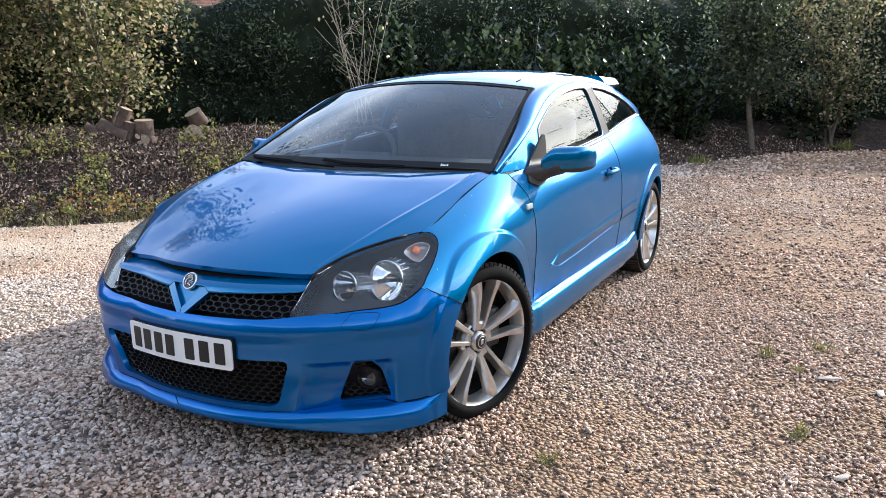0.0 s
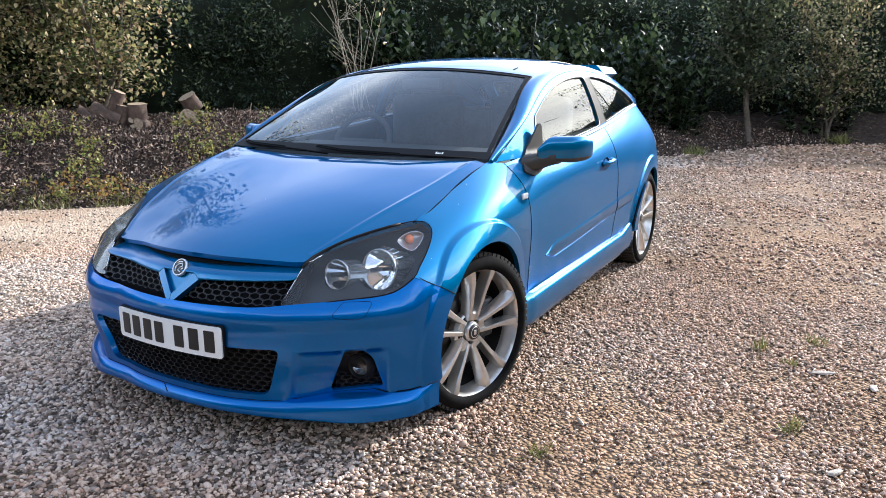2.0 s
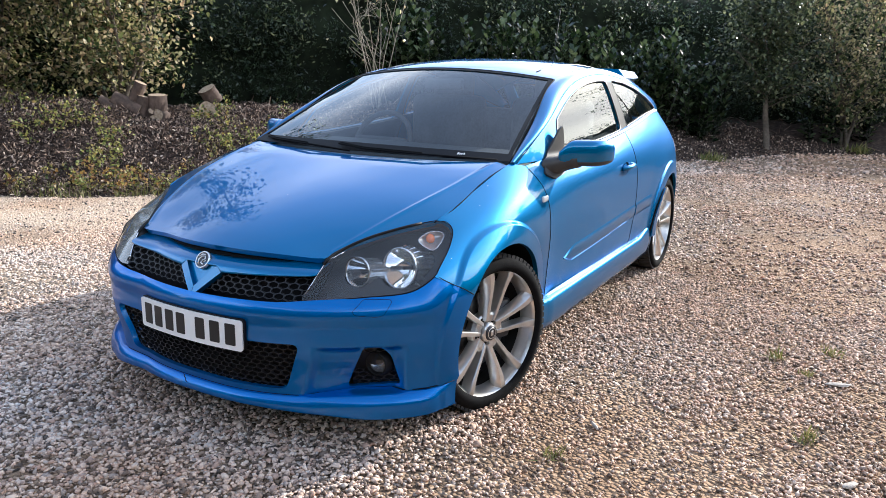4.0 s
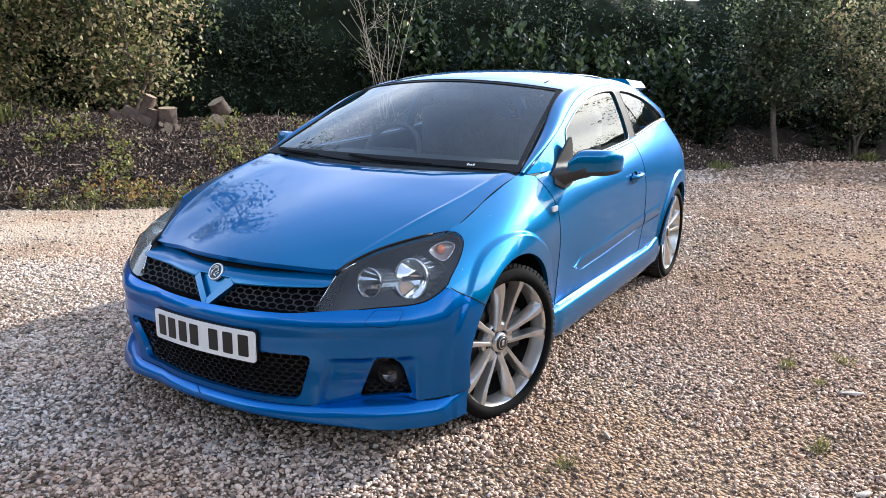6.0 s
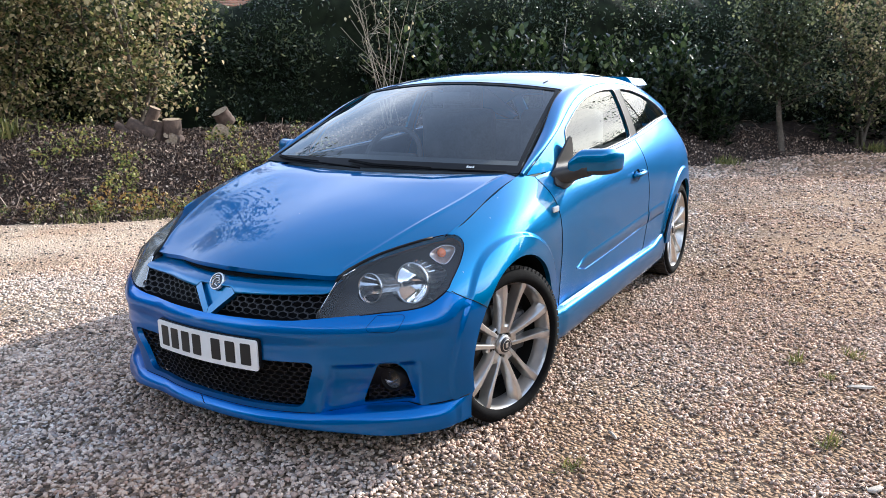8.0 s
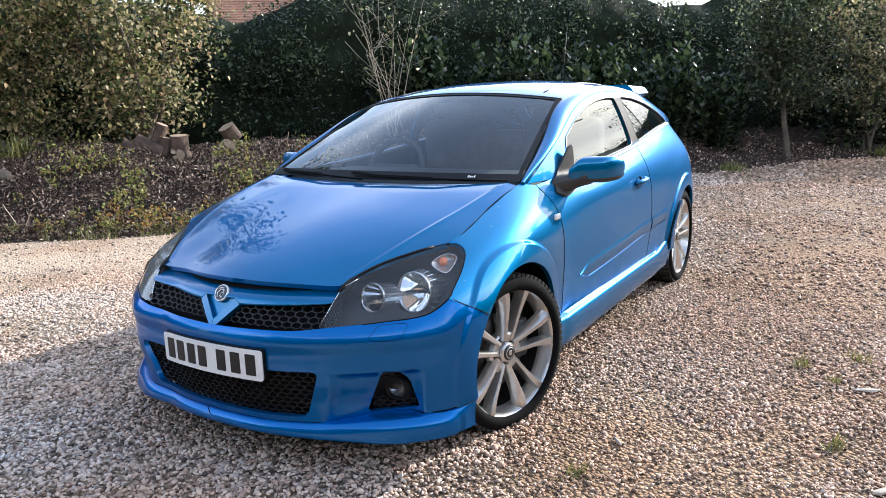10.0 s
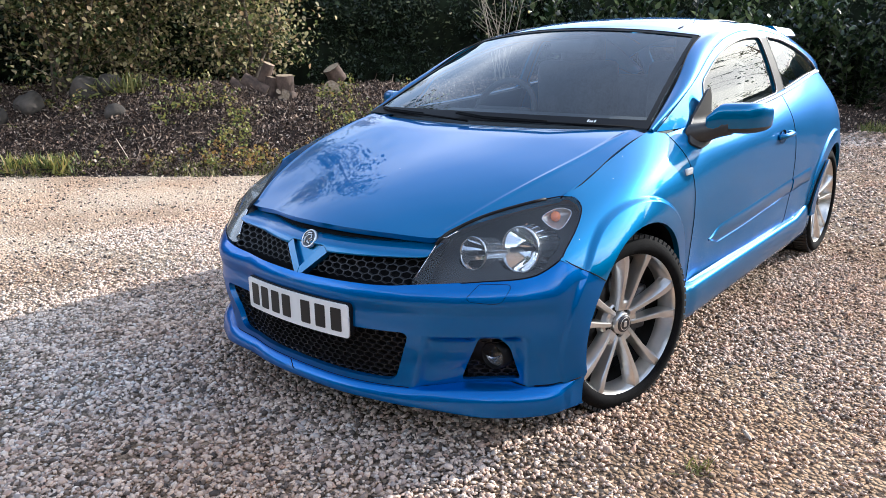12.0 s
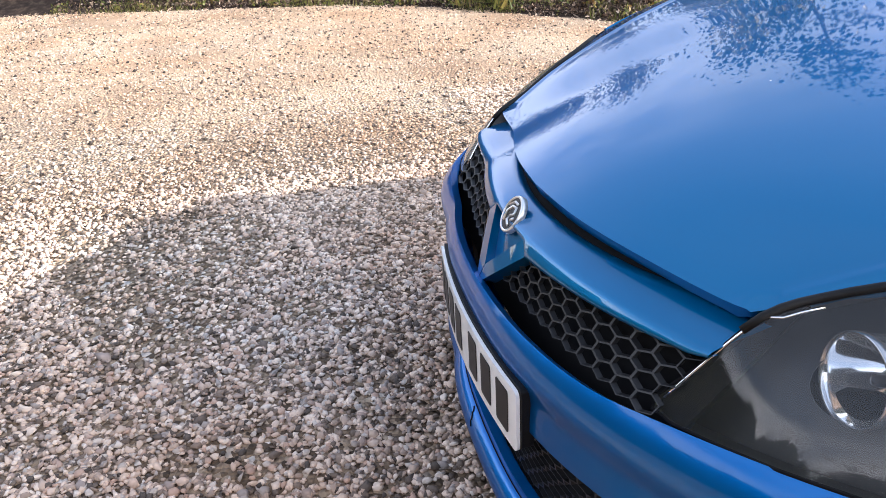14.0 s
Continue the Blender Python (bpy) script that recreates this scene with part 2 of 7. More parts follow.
M_COVER = mat("post_cover", (0.034, 0.030, 0.028), 0.65, var=0.2, scale=50)
M_COVER.node_tree.nodes["Principled BSDF"].inputs["Specular IOR Level"].default_value = 0.15
M_TRIM = mat("satin_trim", (0.55, 0.53, 0.50), 0.38, 0.7, var=0.1, scale=40)
M_STEEL = mat("brake_steel", (0.05, 0.047, 0.044), 0.4, 0.9, var=0.2)
M_BARREL = mat("wheel_barrel", (0.02, 0.019, 0.018), 0.5, 0.5, var=0.3, scale=25)
M_DARKMETAL = mat("dark_hub", (0.06, 0.06, 0.065), 0.4, 0.6)


# ---------------------------------------------------------------- building helpers
def part(name, bm, material, parent=None, label="", smooth=True):
    me = bpy.data.meshes.new(name)
    bm.to_mesh(me)
    bm.free()
    if smooth:
        me.shade_smooth()
    me.materials.append(material)
    ob = new(name, me)
    ob.parent = parent
    if label:
        tagged(ob, label)
    return ob


def empty(name, at=(0, 0, 0)):
    e = new(name)
    e.empty_display_size = 0.1
    e.location = at
    return e


def raw_mesh(name, verts, faces, material, parent=None, smooth=True):
    """A mesh object from numpy arrays: n x 3 places, m x k corner numbers."""
    verts, faces = np.asarray(verts, np.float32), np.asarray(faces, np.int32)
    me = bpy.data.meshes.new(name)
    k = faces.shape[1]
    me.vertices.add(len(verts))
    me.vertices.foreach_set("co", verts.ravel())
    me.loops.add(faces.size)
    me.loops.foreach_set("vertex_index", faces.ravel())
    me.polygons.add(len(faces))
    me.polygons.foreach_set("loop_start", np.arange(0, faces.size, k, dtype=np.int32))
    me.update(calc_edges=True)
    me.validate()
    if smooth:
        me.shade_smooth()
    me.materials.append(material)
    ob = new(name, me)
    ob.parent = parent
    return ob


def spline(knots):
    """A smooth function through (t, value) knots, straight beyond the ends."""
    ts, vs = [k[0] for k in knots], [k[1] for k in knots]
    n = len(ts)
    d = [(vs[i + 1] - vs[i]) / (ts[i + 1] - ts[i]) for i in range(n - 1)]
    m = [d[0]] + [0.0] * (n - 2) + [d[-1]]
    for i in range(1, n - 1):
        h0, h1 = ts[i] - ts[i - 1], ts[i + 1] - ts[i]
        m[i] = (d[i - 1] * h1 + d[i] * h0) / (h0 + h1)
        if d[i - 1] * d[i] <= 0:
            m[i] *= 0.35

    def f(t):
        if t <= ts[0]:
            return vs[0] + m[0] * (t - ts[0])
        if t >= ts[-1]:
            return vs[-1] + m[-1] * (t - ts[-1])
        i = 0
        while t > ts[i + 1]:
            i += 1
        h = ts[i + 1] - ts[i]
        s = (t - ts[i]) / h
        return ((1 + 2 * s) * (1 - s) ** 2 * vs[i] + s * (1 - s) ** 2 * h * m[i]
                + s * s * (3 - 2 * s) * vs[i + 1] + s * s * (s - 1) * h * m[i + 1])
    return f


def fair(knots):
    """A natural cubic spline through (t, value) knots: even curvature for body lines."""
    ts, vs = np.array([k[0] for k in knots], float), np.array([k[1] for k in knots], float)
    n = len(ts)
    h = np.diff(ts)
    a, r = np.eye(n), np.zeros(n)
    for i in range(1, n - 1):
        a[i, i - 1:i + 2] = h[i - 1], 2 * (h[i - 1] + h[i]), h[i]
        r[i] = 6 * ((vs[i + 1] - vs[i]) / h[i] - (vs[i] - vs[i - 1]) / h[i - 1])
    m = np.linalg.solve(a, r).tolist()
    ts, vs, h = ts.tolist(), vs.tolist(), h.tolist()
    s0 = (vs[1] - vs[0]) / h[0] - h[0] * m[1] / 6
    s1 = (vs[-1] - vs[-2]) / h[-1] + h[-1] * m[-2] / 6

    def f(t):
        if t <= ts[0]:
            return vs[0] + s0 * (t - ts[0])
        if t >= ts[-1]:
            return vs[-1] + s1 * (t - ts[-1])
        i = 0
        while t > ts[i + 1]:
            i += 1
        p, q = (ts[i + 1] - t) / h[i], (t - ts[i]) / h[i]
        return p * vs[i] + q * vs[i + 1] + ((p ** 3 - p) * m[i] + (q ** 3 - q) * m[i + 1]) * h[i] * h[i] / 6
    return f


def smooth01(a, b, x):
    t = min(max((x - a) / (b - a), 0.0), 1.0)
    return t * t * (3 - 2 * t)


def rounded(points, r, n=4):
    """A closed outline with its corners rounded."""
    out, k = [], len(points)
    for i in range(k):
        p, a, b = Vector(points[i]), Vector(points[i - 1]), Vector(points[(i + 1) % k])
        u, v = (a - p), (b - p)
        q = min(r, u.length * 0.45, v.length * 0.45)
        s, e = p + u.normalized() * q, p + v.normalized() * q
        for j in range(n + 1):
            t = j / n
            out.append(tuple((1 - t) ** 2 * s + 2 * t * (1 - t) * p + t * t * e))
    return out


def dense(points, step, closed=True):
    """The outline with points no further apart than step."""
    out, k = [], len(points)
    for i in range(k if closed else k - 1):
        a, b = Vector(points[i]), Vector(points[(i + 1) % k])
        m = max(1, int(math.ceil((b - a).length / step)))
        out += [tuple(a.lerp(b, j / m)) for j in range(m)]
    if not closed:
        out.append(tuple(points[-1]))
    return out


def inside(p, poly):
    x, y, c = p[0], p[1], False
    j = len(poly) - 1
    for i in range(len(poly)):
        (xi, yi), (xj, yj) = poly[i], poly[j]
        if (yi > y) != (yj > y) and x < (xj - xi) * (y - yi) / (yj - yi) + xi:
            c = not c
        j = i
    return c


from mathutils.geometry import delaunay_2d_cdt


def panel(name, outline, fn, step, material, parent, out_dir, holes=(), thick=0.012, label="", edge_step=None, lines=()):
    """A sheet over a flat outline, laid on the surface fn(u, v), with its rim turned in by thick."""
    es = edge_step or step
    loops = [dense(outline, es)] + [dense(h, es) for h in holes]
    pts, edges = [], []
    for lp in loops:
        b = len(pts)
        pts += [Vector(p) for p in lp]
        edges += [(b + i, b + (i + 1) % len(lp)) for i in range(len(lp))]
    rim = list(pts)
    for ln in lines:
        ln = [p for p in ln if inside(p, loops[0])]
        k0 = len(pts)
        pts += [Vector(p) for p in ln]
        edges += [(k0 + i, k0 + i + 1) for i in range(len(ln) - 1) if (Vector(ln[i]) - Vector(ln[i + 1])).length < 3 * es]
    rim = list(pts)
    us, vs = [p[0] for p in loops[0]], [p[1] for p in loops[0]]
    rim_np = np.array([tuple(p) for p in rim])
    nu, nv = int((max(us) - min(us)) / step) + 1, int((max(vs) - min(vs)) / step) + 1
    for i in range(nu + 1):
        for j in range(nv + 1):
            q = (min(us) + (i + 0.013) * step, min(vs) + (j + 0.017) * step)
            if not inside(q, loops[0]) or any(inside(q, h) for h in loops[1:]):
                continue
            if ((rim_np - q) ** 2).sum(1).min() < (0.45 * step) ** 2:
                continue
            pts.append(Vector(q))
    vo, _, fo, *_ = delaunay_2d_cdt(pts, edges, [], 1, 1e-6)
    e = step * 0.05
    bm = bmesh.new()
    places, normals = [], []
    for p in vo:
        c = fn(p.x, p.y)
        nrm = (fn(p.x + e, p.y) - fn(p.x - e, p.y)).cross(fn(p.x, p.y + e) - fn(p.x, p.y - e))
        nrm = nrm.normalized() if nrm.length > 1e-12 else Vector(out_dir)
        if nrm.dot(Vector(out_dir)) < 0:
            nrm.negate()
        places.append(c)
        normals.append(nrm)
    bv = [bm.verts.new(c) for c in places]
    for f in fo:
        c = sum((vo[i] for i in f), Vector((0, 0))) / len(f)
        if not inside(c, loops[0]) or any(inside(c, h) for h in loops[1:]):
            continue
        a, b, d = (places[i] for i in f[:3])
        f = list(f)
        if (b - a).cross(d - a).dot(normals[f[0]]) < 0:
            f.reverse()
        bm.faces.new([bv[i] for i in f])
    bm.edges.ensure_lookup_table()
    border = [ed for ed in bm.edges if len(ed.link_faces) == 1]
    vid = {v: i for i, v in enumerate(bv)}
    top, low = {}, {}
    quads = []
    for ed in border:
        lo = ed.link_faces[0].loops
        for lp in lo:
            if lp.edge == ed:
                v1, v2 = lp.vert, lp.link_loop_next.vert
        quads.append((v1, v2))
    loose = [v for v in bm.verts if not v.link_faces]
    for v1, v2 in quads:
        for v in (v1, v2):
            if v not in top:
                i = vid[v]
                top[v] = bm.verts.new(places[i])
                low[v] = bm.verts.new(places[i] - normals[i] * thick)
        bm.faces.new((top[v2], top[v1], low[v1], low[v2]))
    for v in loose:
        bm.verts.remove(v)
    bm.verts.index_update()
    nmap = {v.index: normals[vid[v]] for v in bv if v.is_valid}
    me = bpy.data.meshes.new(name)
    bm.normal_update()
    ext = {v.index: tuple(v.normal) for v in bm.verts if v.index not in nmap}
    bm.to_mesh(me)
    count = len(me.vertices)
    bm.free()
    me.shade_smooth()
    me.normals_split_custom_set_from_vertices([tuple(nmap[i]) if i in nmap else ext[i] for i in range(count)])
    me.materials.append(material)
    ob = new(name, me)
    ob.parent = parent
    if label:
        tagged(ob, label)
    return ob


def tube(name, pts, r, material, parent, label="", sides=6, closed=False, taper=None):
    """A round bar along points."""
    pts = [Vector(p) for p in pts]
    bm = bmesh.new()
    rings = []
    n = len(pts)
    for i, p in enumerate(pts):
        a = pts[i - 1] if i or closed else p
        b = pts[(i + 1) % n] if i < n - 1 or closed else p
        d = (b - a).normalized()
        s = d.cross(Vector((0.31, 0.17, 0.93)))
        s.normalize()
        t = d.cross(s)
        rr = r * (taper(i / max(1, n - 1)) if taper else 1)
        rings.append([bm.verts.new(p + (s * math.cos(2 * math.pi * k / sides) + t * math.sin(2 * math.pi * k / sides)) * rr) for k in range(sides)])
    for i in range(n if closed else n - 1):
        a, b = rings[i], rings[(i + 1) % n]
        for k in range(sides):
            bm.faces.new((a[k], b[k], b[(k + 1) % sides], a[(k + 1) % sides]))
    if not closed:
        bm.faces.new(rings[0])
        bm.faces.new(rings[-1][::-1])
    bmesh.ops.recalc_face_normals(bm, faces=bm.faces)
    return part(name, bm, material, parent, label)


def lathe(profile, n=48, axis="x"):
    """A bmesh turned round an axis from (radius, along) pairs."""
    bm = bmesh.new()
    rings = []
    for k in range(n):
        a = 2 * math.pi * k / n
        c, s = math.cos(a), math.sin(a)
        rings.append([bm.verts.new((h, r * c, r * s) if axis == "x" else (r * c, h, r * s) if axis == "y" else (r * c, r * s, h)) for r, h in profile])
    for k in range(n):
        a, b = rings[k], rings[(k + 1) % n]
        for j in range(len(profile) - 1):
            bm.faces.new((a[j], b[j], b[j + 1], a[j + 1]))
    bmesh.ops.remove_doubles(bm, verts=bm.verts, dist=1e-5)
    bmesh.ops.recalc_face_normals(bm, faces=bm.faces)
    return bm


def box(size, at=(0, 0, 0), bevel=0.0, segs=2, rot=None):
    bm = bmesh.new()
    bmesh.ops.create_cube(bm, size=1)
    bmesh.ops.scale(bm, vec=size, verts=bm.verts)
    if bevel:
        bmesh.ops.bevel(bm, geom=bm.edges, offset=bevel, segments=segs, affect="EDGES", profile=0.6)
    if rot:
        bmesh.ops.rotate(bm, cent=(0, 0, 0), matrix=Euler([radians(a) for a in rot]).to_matrix(), verts=bm.verts)
    bmesh.ops.translate(bm, vec=at, verts=bm.verts)
    return bm


# ---------------------------------------------------------------- the car: x to its left side, y to its rear, z up
car = tagged(empty("car"), "dusty metallic blue three-door hatchback parked on gravel", "car")
WHEEL_F, WHEEL_R, HUB_Z, TYRE_R = 0.914, 3.545, 0.322, 0.325
ARCH_IN, ARCH_OUT, ARCH_Z = 0.352, 0.437, 0.332

# side surface: places of five lines along the body, by y
TOP_X = fair([(0.45, 0.57), (0.66, 0.684), (0.93, 0.712), (1.215, 0.728), (1.45, 0.782), (1.83, 0.80), (2.6, 0.797), (3.2, 0.772), (3.6, 0.735), (4.0, 0.65), (4.3, 0.52)])
TOP_Z = fair([(0.45, 0.735), (0.66, 0.797), (0.93, 0.885), (1.215, 0.962), (1.45, 0.958), (1.83, 0.968), (2.25, 0.993), (2.6, 1.02), (3.2, 1.085), (3.6, 1.10), (4.0, 1.02), (4.3, 0.96)])
SH_X = fair([(0.45, 0.70), (0.66, 0.750), (0.93, 0.795), (1.25, 0.812), (1.6, 0.842), (2.5, 0.852), (3.2, 0.842), (3.7, 0.81), (4.1, 0.70), (4.3, 0.57)])
SH_Z = fair([(0.45, 0.675), (0.66, 0.745), (0.93, 0.825), (1.25, 0.88), (1.6, 0.885), (2.5, 0.915), (3.2, 0.945), (3.7, 0.95), (4.1, 0.90), (4.3, 0.87)])
MX_X = fair([(0.45, 0.79), (0.66, 0.843), (0.93, 0.862), (1.32, 0.862), (1.8, 0.874), (2.5, 0.877), (3.2, 0.878), (3.8, 0.842), (4.15, 0.725), (4.3, 0.60)])
MX_Z = fair([(0.45, 0.58), (0.66, 0.62), (0.93, 0.69), (1.32, 0.755), (1.8, 0.765), (2.5, 0.79), (3.2, 0.80), (3.8, 0.80), (4.3, 0.78)])
LO_X = fair([(0.45, 0.80), (0.66, 0.858), (0.93, 0.868), (1.38, 0.852), (2.0, 0.862), (2.7, 0.867), (3.2, 0.874), (3.8, 0.845), (4.15, 0.735), (4.3, 0.61)])
BT_X = fair([(0.45, 0.78), (0.66, 0.855), (0.93, 0.862), (1.38, 0.838), (2.0, 0.846), (2.7, 0.852), (3.2, 0.862), (3.8, 0.835), (4.15, 0.73), (4.3, 0.61)])


SECTIONS = {}


def section(y):
    """The body's cross-section at y: x by height."""
    k = round(y, 5)
    if k not in SECTIONS:
        SECTIONS[k] = fair([(0.22, BT_X(k)), (0.50, LO_X(k)), (MX_Z(k), MX_X(k)), (SH_Z(k), SH_X(k)), (TOP_Z(k), TOP_X(k))])
    return SECTIONS[k]


def arch_swell(y, z):
    """How far the wheel arch bands stand out of the body."""
    o = 0.0
    for wy in (WHEEL_F, WHEEL_R):
        d = math.hypot(y - wy, z - ARCH_Z)
        o += 0.011 * (1 - smooth01(ARCH_OUT - 0.014, ARCH_OUT + 0.002, d)) + 0.006 * (1 - smooth01(ARCH_IN, ARCH_OUT, d))
        o += 0.008 * (1 - smooth01(ARCH_OUT, ARCH_OUT + 0.2, d))
    return o


def side_x(y, z):
    x = section(y)(min(max(z, 0.18), TOP_Z(y) + 0.02))
    return x + arch_swell(y, z)


ARCH_STEPS = (-0.022, -0.0155, -0.0115, -0.0075, -0.0035, 0.0005, 0.006)


def side_fn(s):
    return lambda y, z: Vector((s * side_x(y, z), y, z))


def arch(wy, r, a0, a1, n=22):
    """Points on an arch, angles in degrees from the rear, over the top, to the front."""
    return [(wy + r * math.cos(radians(a0 + (a1 - a0) * i / n)), ARCH_Z + r * math.sin(radians(a0 + (a1 - a0) * i / n))) for i in range(n + 1)]


# greenhouse: the inner line of pillar and roof edge, the drip line, and the side glass
W_LINE = [fair(k) for k in (
    [(0, 0.728), (0.25, 0.672), (0.5, 0.605), (0.6, 0.585), (0.7, 0.575), (0.8, 0.562), (0.9, 0.55), (1, 0.575)],
    [(0, 1.215), (0.25, 1.60), (0.5, 1.985), (0.6, 2.25), (0.7, 2.6), (0.8, 3.0), (0.9, 3.4), (1, 3.98)],
    [(0, 0.966), (0.25, 1.143), (0.5, 1.306), (0.6, 1.348), (0.7, 1.372), (0.8, 1.358), (0.9, 1.295), (1, 1.085)])]


def w_line(k):
    return Vector([f(k) for f in W_LINE])


def glass_x(y, z):
    """The side glass and pillars above the waist."""
    dz = z - TOP_Z(y)
    return TOP_X(y) - 0.33 * dz - 0.38 * dz * abs(dz)


DRIP_Z = fair([(1.24, 0.945), (1.45, 1.055), (1.62, 1.125), (2.0, 1.262), (2.25, 1.315), (2.6, 1.338), (3.0, 1.302), (3.4, 1.212), (3.7, 1.135), (3.98, 1.05)])


def glass_fn(s):
    return lambda y, z: Vector((s * glass_x(y, z), y, z))


# front plan curve of the bumper, u from the middle to the wheel arch
PX = fair([(0, 0.0), (0.2, 0.215), (0.4, 0.43), (0.6, 0.625), (0.75, 0.752), (0.88, 0.835), (1, 0.872)])
PY = fair([(0, 0.082), (0.2, 0.096), (0.4, 0.165), (0.6, 0.288), (0.75, 0.405), (0.88, 0.53), (1, 0.655)])
IN_Z = spline([(0.10, 0.035), (0.18, 0.022), (0.235, 0.020), (0.30, 0.016), (0.37, 0.004), (0.42, 0.002), (0.47, 0.004), (0.51, -0.004), (0.54, 0.004), (0.57, 0.026), (0.60, 0.055), (0.64, 0.10)])


def plan(u):
    """A point of the plan curve and its inward normal; u runs from -1 to 1."""
    s, a = (1 if u >= 0 else -1), abs(u)
    tx, ty = PX(a + 0.01) - PX(a - 0.01), PY(a + 0.01) - PY(a - 0.01)
    n = Vector((-ty, tx, 0)).normalized()
    return Vector((s * PX(a), PY(a), 0)), Vector((s * n.x, n.y, 0))


def scoop_edge(z):
    """Where the hollow beside the fog lamp begins, along the plan curve; it leans outwards with height."""
    return 0.452 - 0.20 * (0.403 - z)


def scoop(a, z):
    """How far that hollow is open."""
    d = a - scoop_edge(z)
    return (0.36 * smooth01(0.0, 0.032, d) + 0.64 * min(max(d / 0.15, 0.0), 1.0)) * (1 - smooth01(0.70, 0.745, a))


def front_off(u, z):
    a = abs(u)
    o = IN_Z(z) * (1 - 0.75 * smooth01(0.55, 1.0, a))
    # the hollow: a crisp brow on top, deepest next to the lamp
    return o + 0.040 * scoop(a, z) * (0.42 * smooth01(0.0, 0.016, 0.405 - z) + 0.58 * min(max((0.405 - z) / 0.13, 0.0), 1.0))


def front_fn(u, z):
    p, n = plan(u)
    q = p + n * front_off(u, z)
    q.z = z
    t = smooth01(0.76, 0.88, abs(u))
    if t > 0:
        q = q.lerp(Vector(((1 if u > 0 else -1) * side_x(q.y, z), q.y, z)), t)
    return q


def u_of_x(x):
    lo, hi = 0.0, 1.0
    for _ in range(30):
        mid = (lo + hi) / 2
        lo, hi = (mid, hi) if PX(mid) < abs(x) else (lo, mid)
    return lo if x >= 0 else -lo


def arch_u(z):
    """Where the bumper ends at the wheel arch."""
    y = WHEEL_F - math.sqrt(max(0.0, ARCH_IN ** 2 - (z - ARCH_Z) ** 2))
    lo, hi = 0.5, 1.05
    for _ in range(30):
        mid = (lo + hi) / 2
        lo, hi = (mid, hi) if PY(mid) < y else (lo, mid)
    return lo


FRONT_TOP = spline([(0, 0.552), (0.2, 0.556), (0.37, 0.560), (0.42, 0.565), (0.528, 0.572), (0.623, 0.576), (0.694, 0.579), (0.739, 0.584), (0.779, 0.597), (0.816, 0.621), (0.838, 0.633), (0.87, 0.617), (0.945, 0.574), (1, 0.536)])
LIP_LOW = spline([(0, 0.172), (0.3, 0.166), (0.5, 0.148), (0.68, 0.132), (0.85, 0.134), (1, 0.150)])
LIP_TOP = spline([(0, 0.212), (0.3, 0.212), (0.45, 0.214), (0.6, 0.226), (0.8, 0.225), (1, 0.252)])

# bonnet
NOSE = fair([(0, 0.204), (0.1, 0.211), (0.2, 0.230), (0.3, 0.261), (0.39, 0.2955), (0.44, 0.318)])
LAMP_SIDE = fair([(0.44, 0.318), (0.456, 0.350), (0.475, 0.394), (0.517, 0.462), (0.594, 0.563), (0.684, 0.66)])


def HOOD_FRONT(x):
    """The bonnet's front edge: over the grille, then back along the lamp."""
    return NOSE(x) if x < 0.44 else LAMP_SIDE(x)


HOOD_C = fair([(0.19, 0.696), (0.28, 0.736), (0.40, 0.779), (0.65, 0.853), (0.88, 0.914), (1.08, 0.964), (1.25, 1.003)])
SEAM_X = fair([(0.33, 0.46), (0.47, 0.562), (0.66, 0.686), (0.93, 0.714), (1.215, 0.730)])
CROWN = spline([(0.19, 0.41), (0.33, 0.32), (0.47, 0.193), (0.66, 0.090), (0.93, 0.050), (1.215, 0.043)])


CREASE = fair([(0.30, 0.428), (0.378, 0.457), (0.456, 0.490), (0.562, 0.530), (0.70, 0.580), (0.9, 0.635), (1.2, 0.68)])


def hood_z(x, y):
    """The bonnet: an even crown, broken by a crease towards each side."""
    over = 0.007 * math.log1p(math.exp(min((abs(x) - CREASE(y)) / 0.007, 60)))
    return HOOD_C(y) - CROWN(y) * x * x - 0.17 * over + 0.0034 * math.exp(-((abs(x) - CREASE(y)) / 0.010) ** 2) - 0.006 * smooth01(0.95, 1.15, y - 0.245 * x * x)


def SEAM_Z(y):
    return hood_z(SEAM_X(y), y)


def hood_fn(x, y):
    return Vector((x, y, hood_z(x, y)))


def cowl_y(x):
    return 1.085 + 0.245 * x * x


# windscreen and roof
def screen_fn(u, v):
    xb, xt = 0.728 * u, 0.600 * u
    b = Vector((xb, 1.085 + 0.245 * xb * xb, 0.972 - 0.012 * xb * xb))
    t = Vector((xt, 1.905 + 0.22 * xt * xt, 1.352 - 0.125 * xt * xt))
    p = b.lerp(t, v)
    return p + Vector((0, -0.45, 0.9)) * (0.075 * v * (1 - v) * (1 - 0.55 * u * u))


ROOF_C = fair([(1.85, 1.335), (1.95, 1.362), (2.2, 1.400), (2.6, 1.420), (3.0, 1.412), (3.4, 1.380), (3.75, 1.335), (4.0, 1.26)])


def k_of_y(y):
    lo, hi = 0.0, 1.0
    for _ in range(30):
        mid = (lo + hi) / 2
        lo, hi = (mid, hi) if W_LINE[1](mid) < y else (lo, mid)
    return lo


def roof_fn(u, v):
    y0 = 1.905 + 0.08 * u * u
    y = y0 + (3.70 - y0) * v
    w = w_line(k_of_y(y))
    z = ROOF_C(y) + (w.z - ROOF_C(y)) * abs(u) ** 2.4
    return Vector((w.x * u, y, z))


def seam(name, pts, r=0.0017, parent=None, sink=0.0):
    return tube(name, pts, r, M_GAP, parent or car, sides=5)


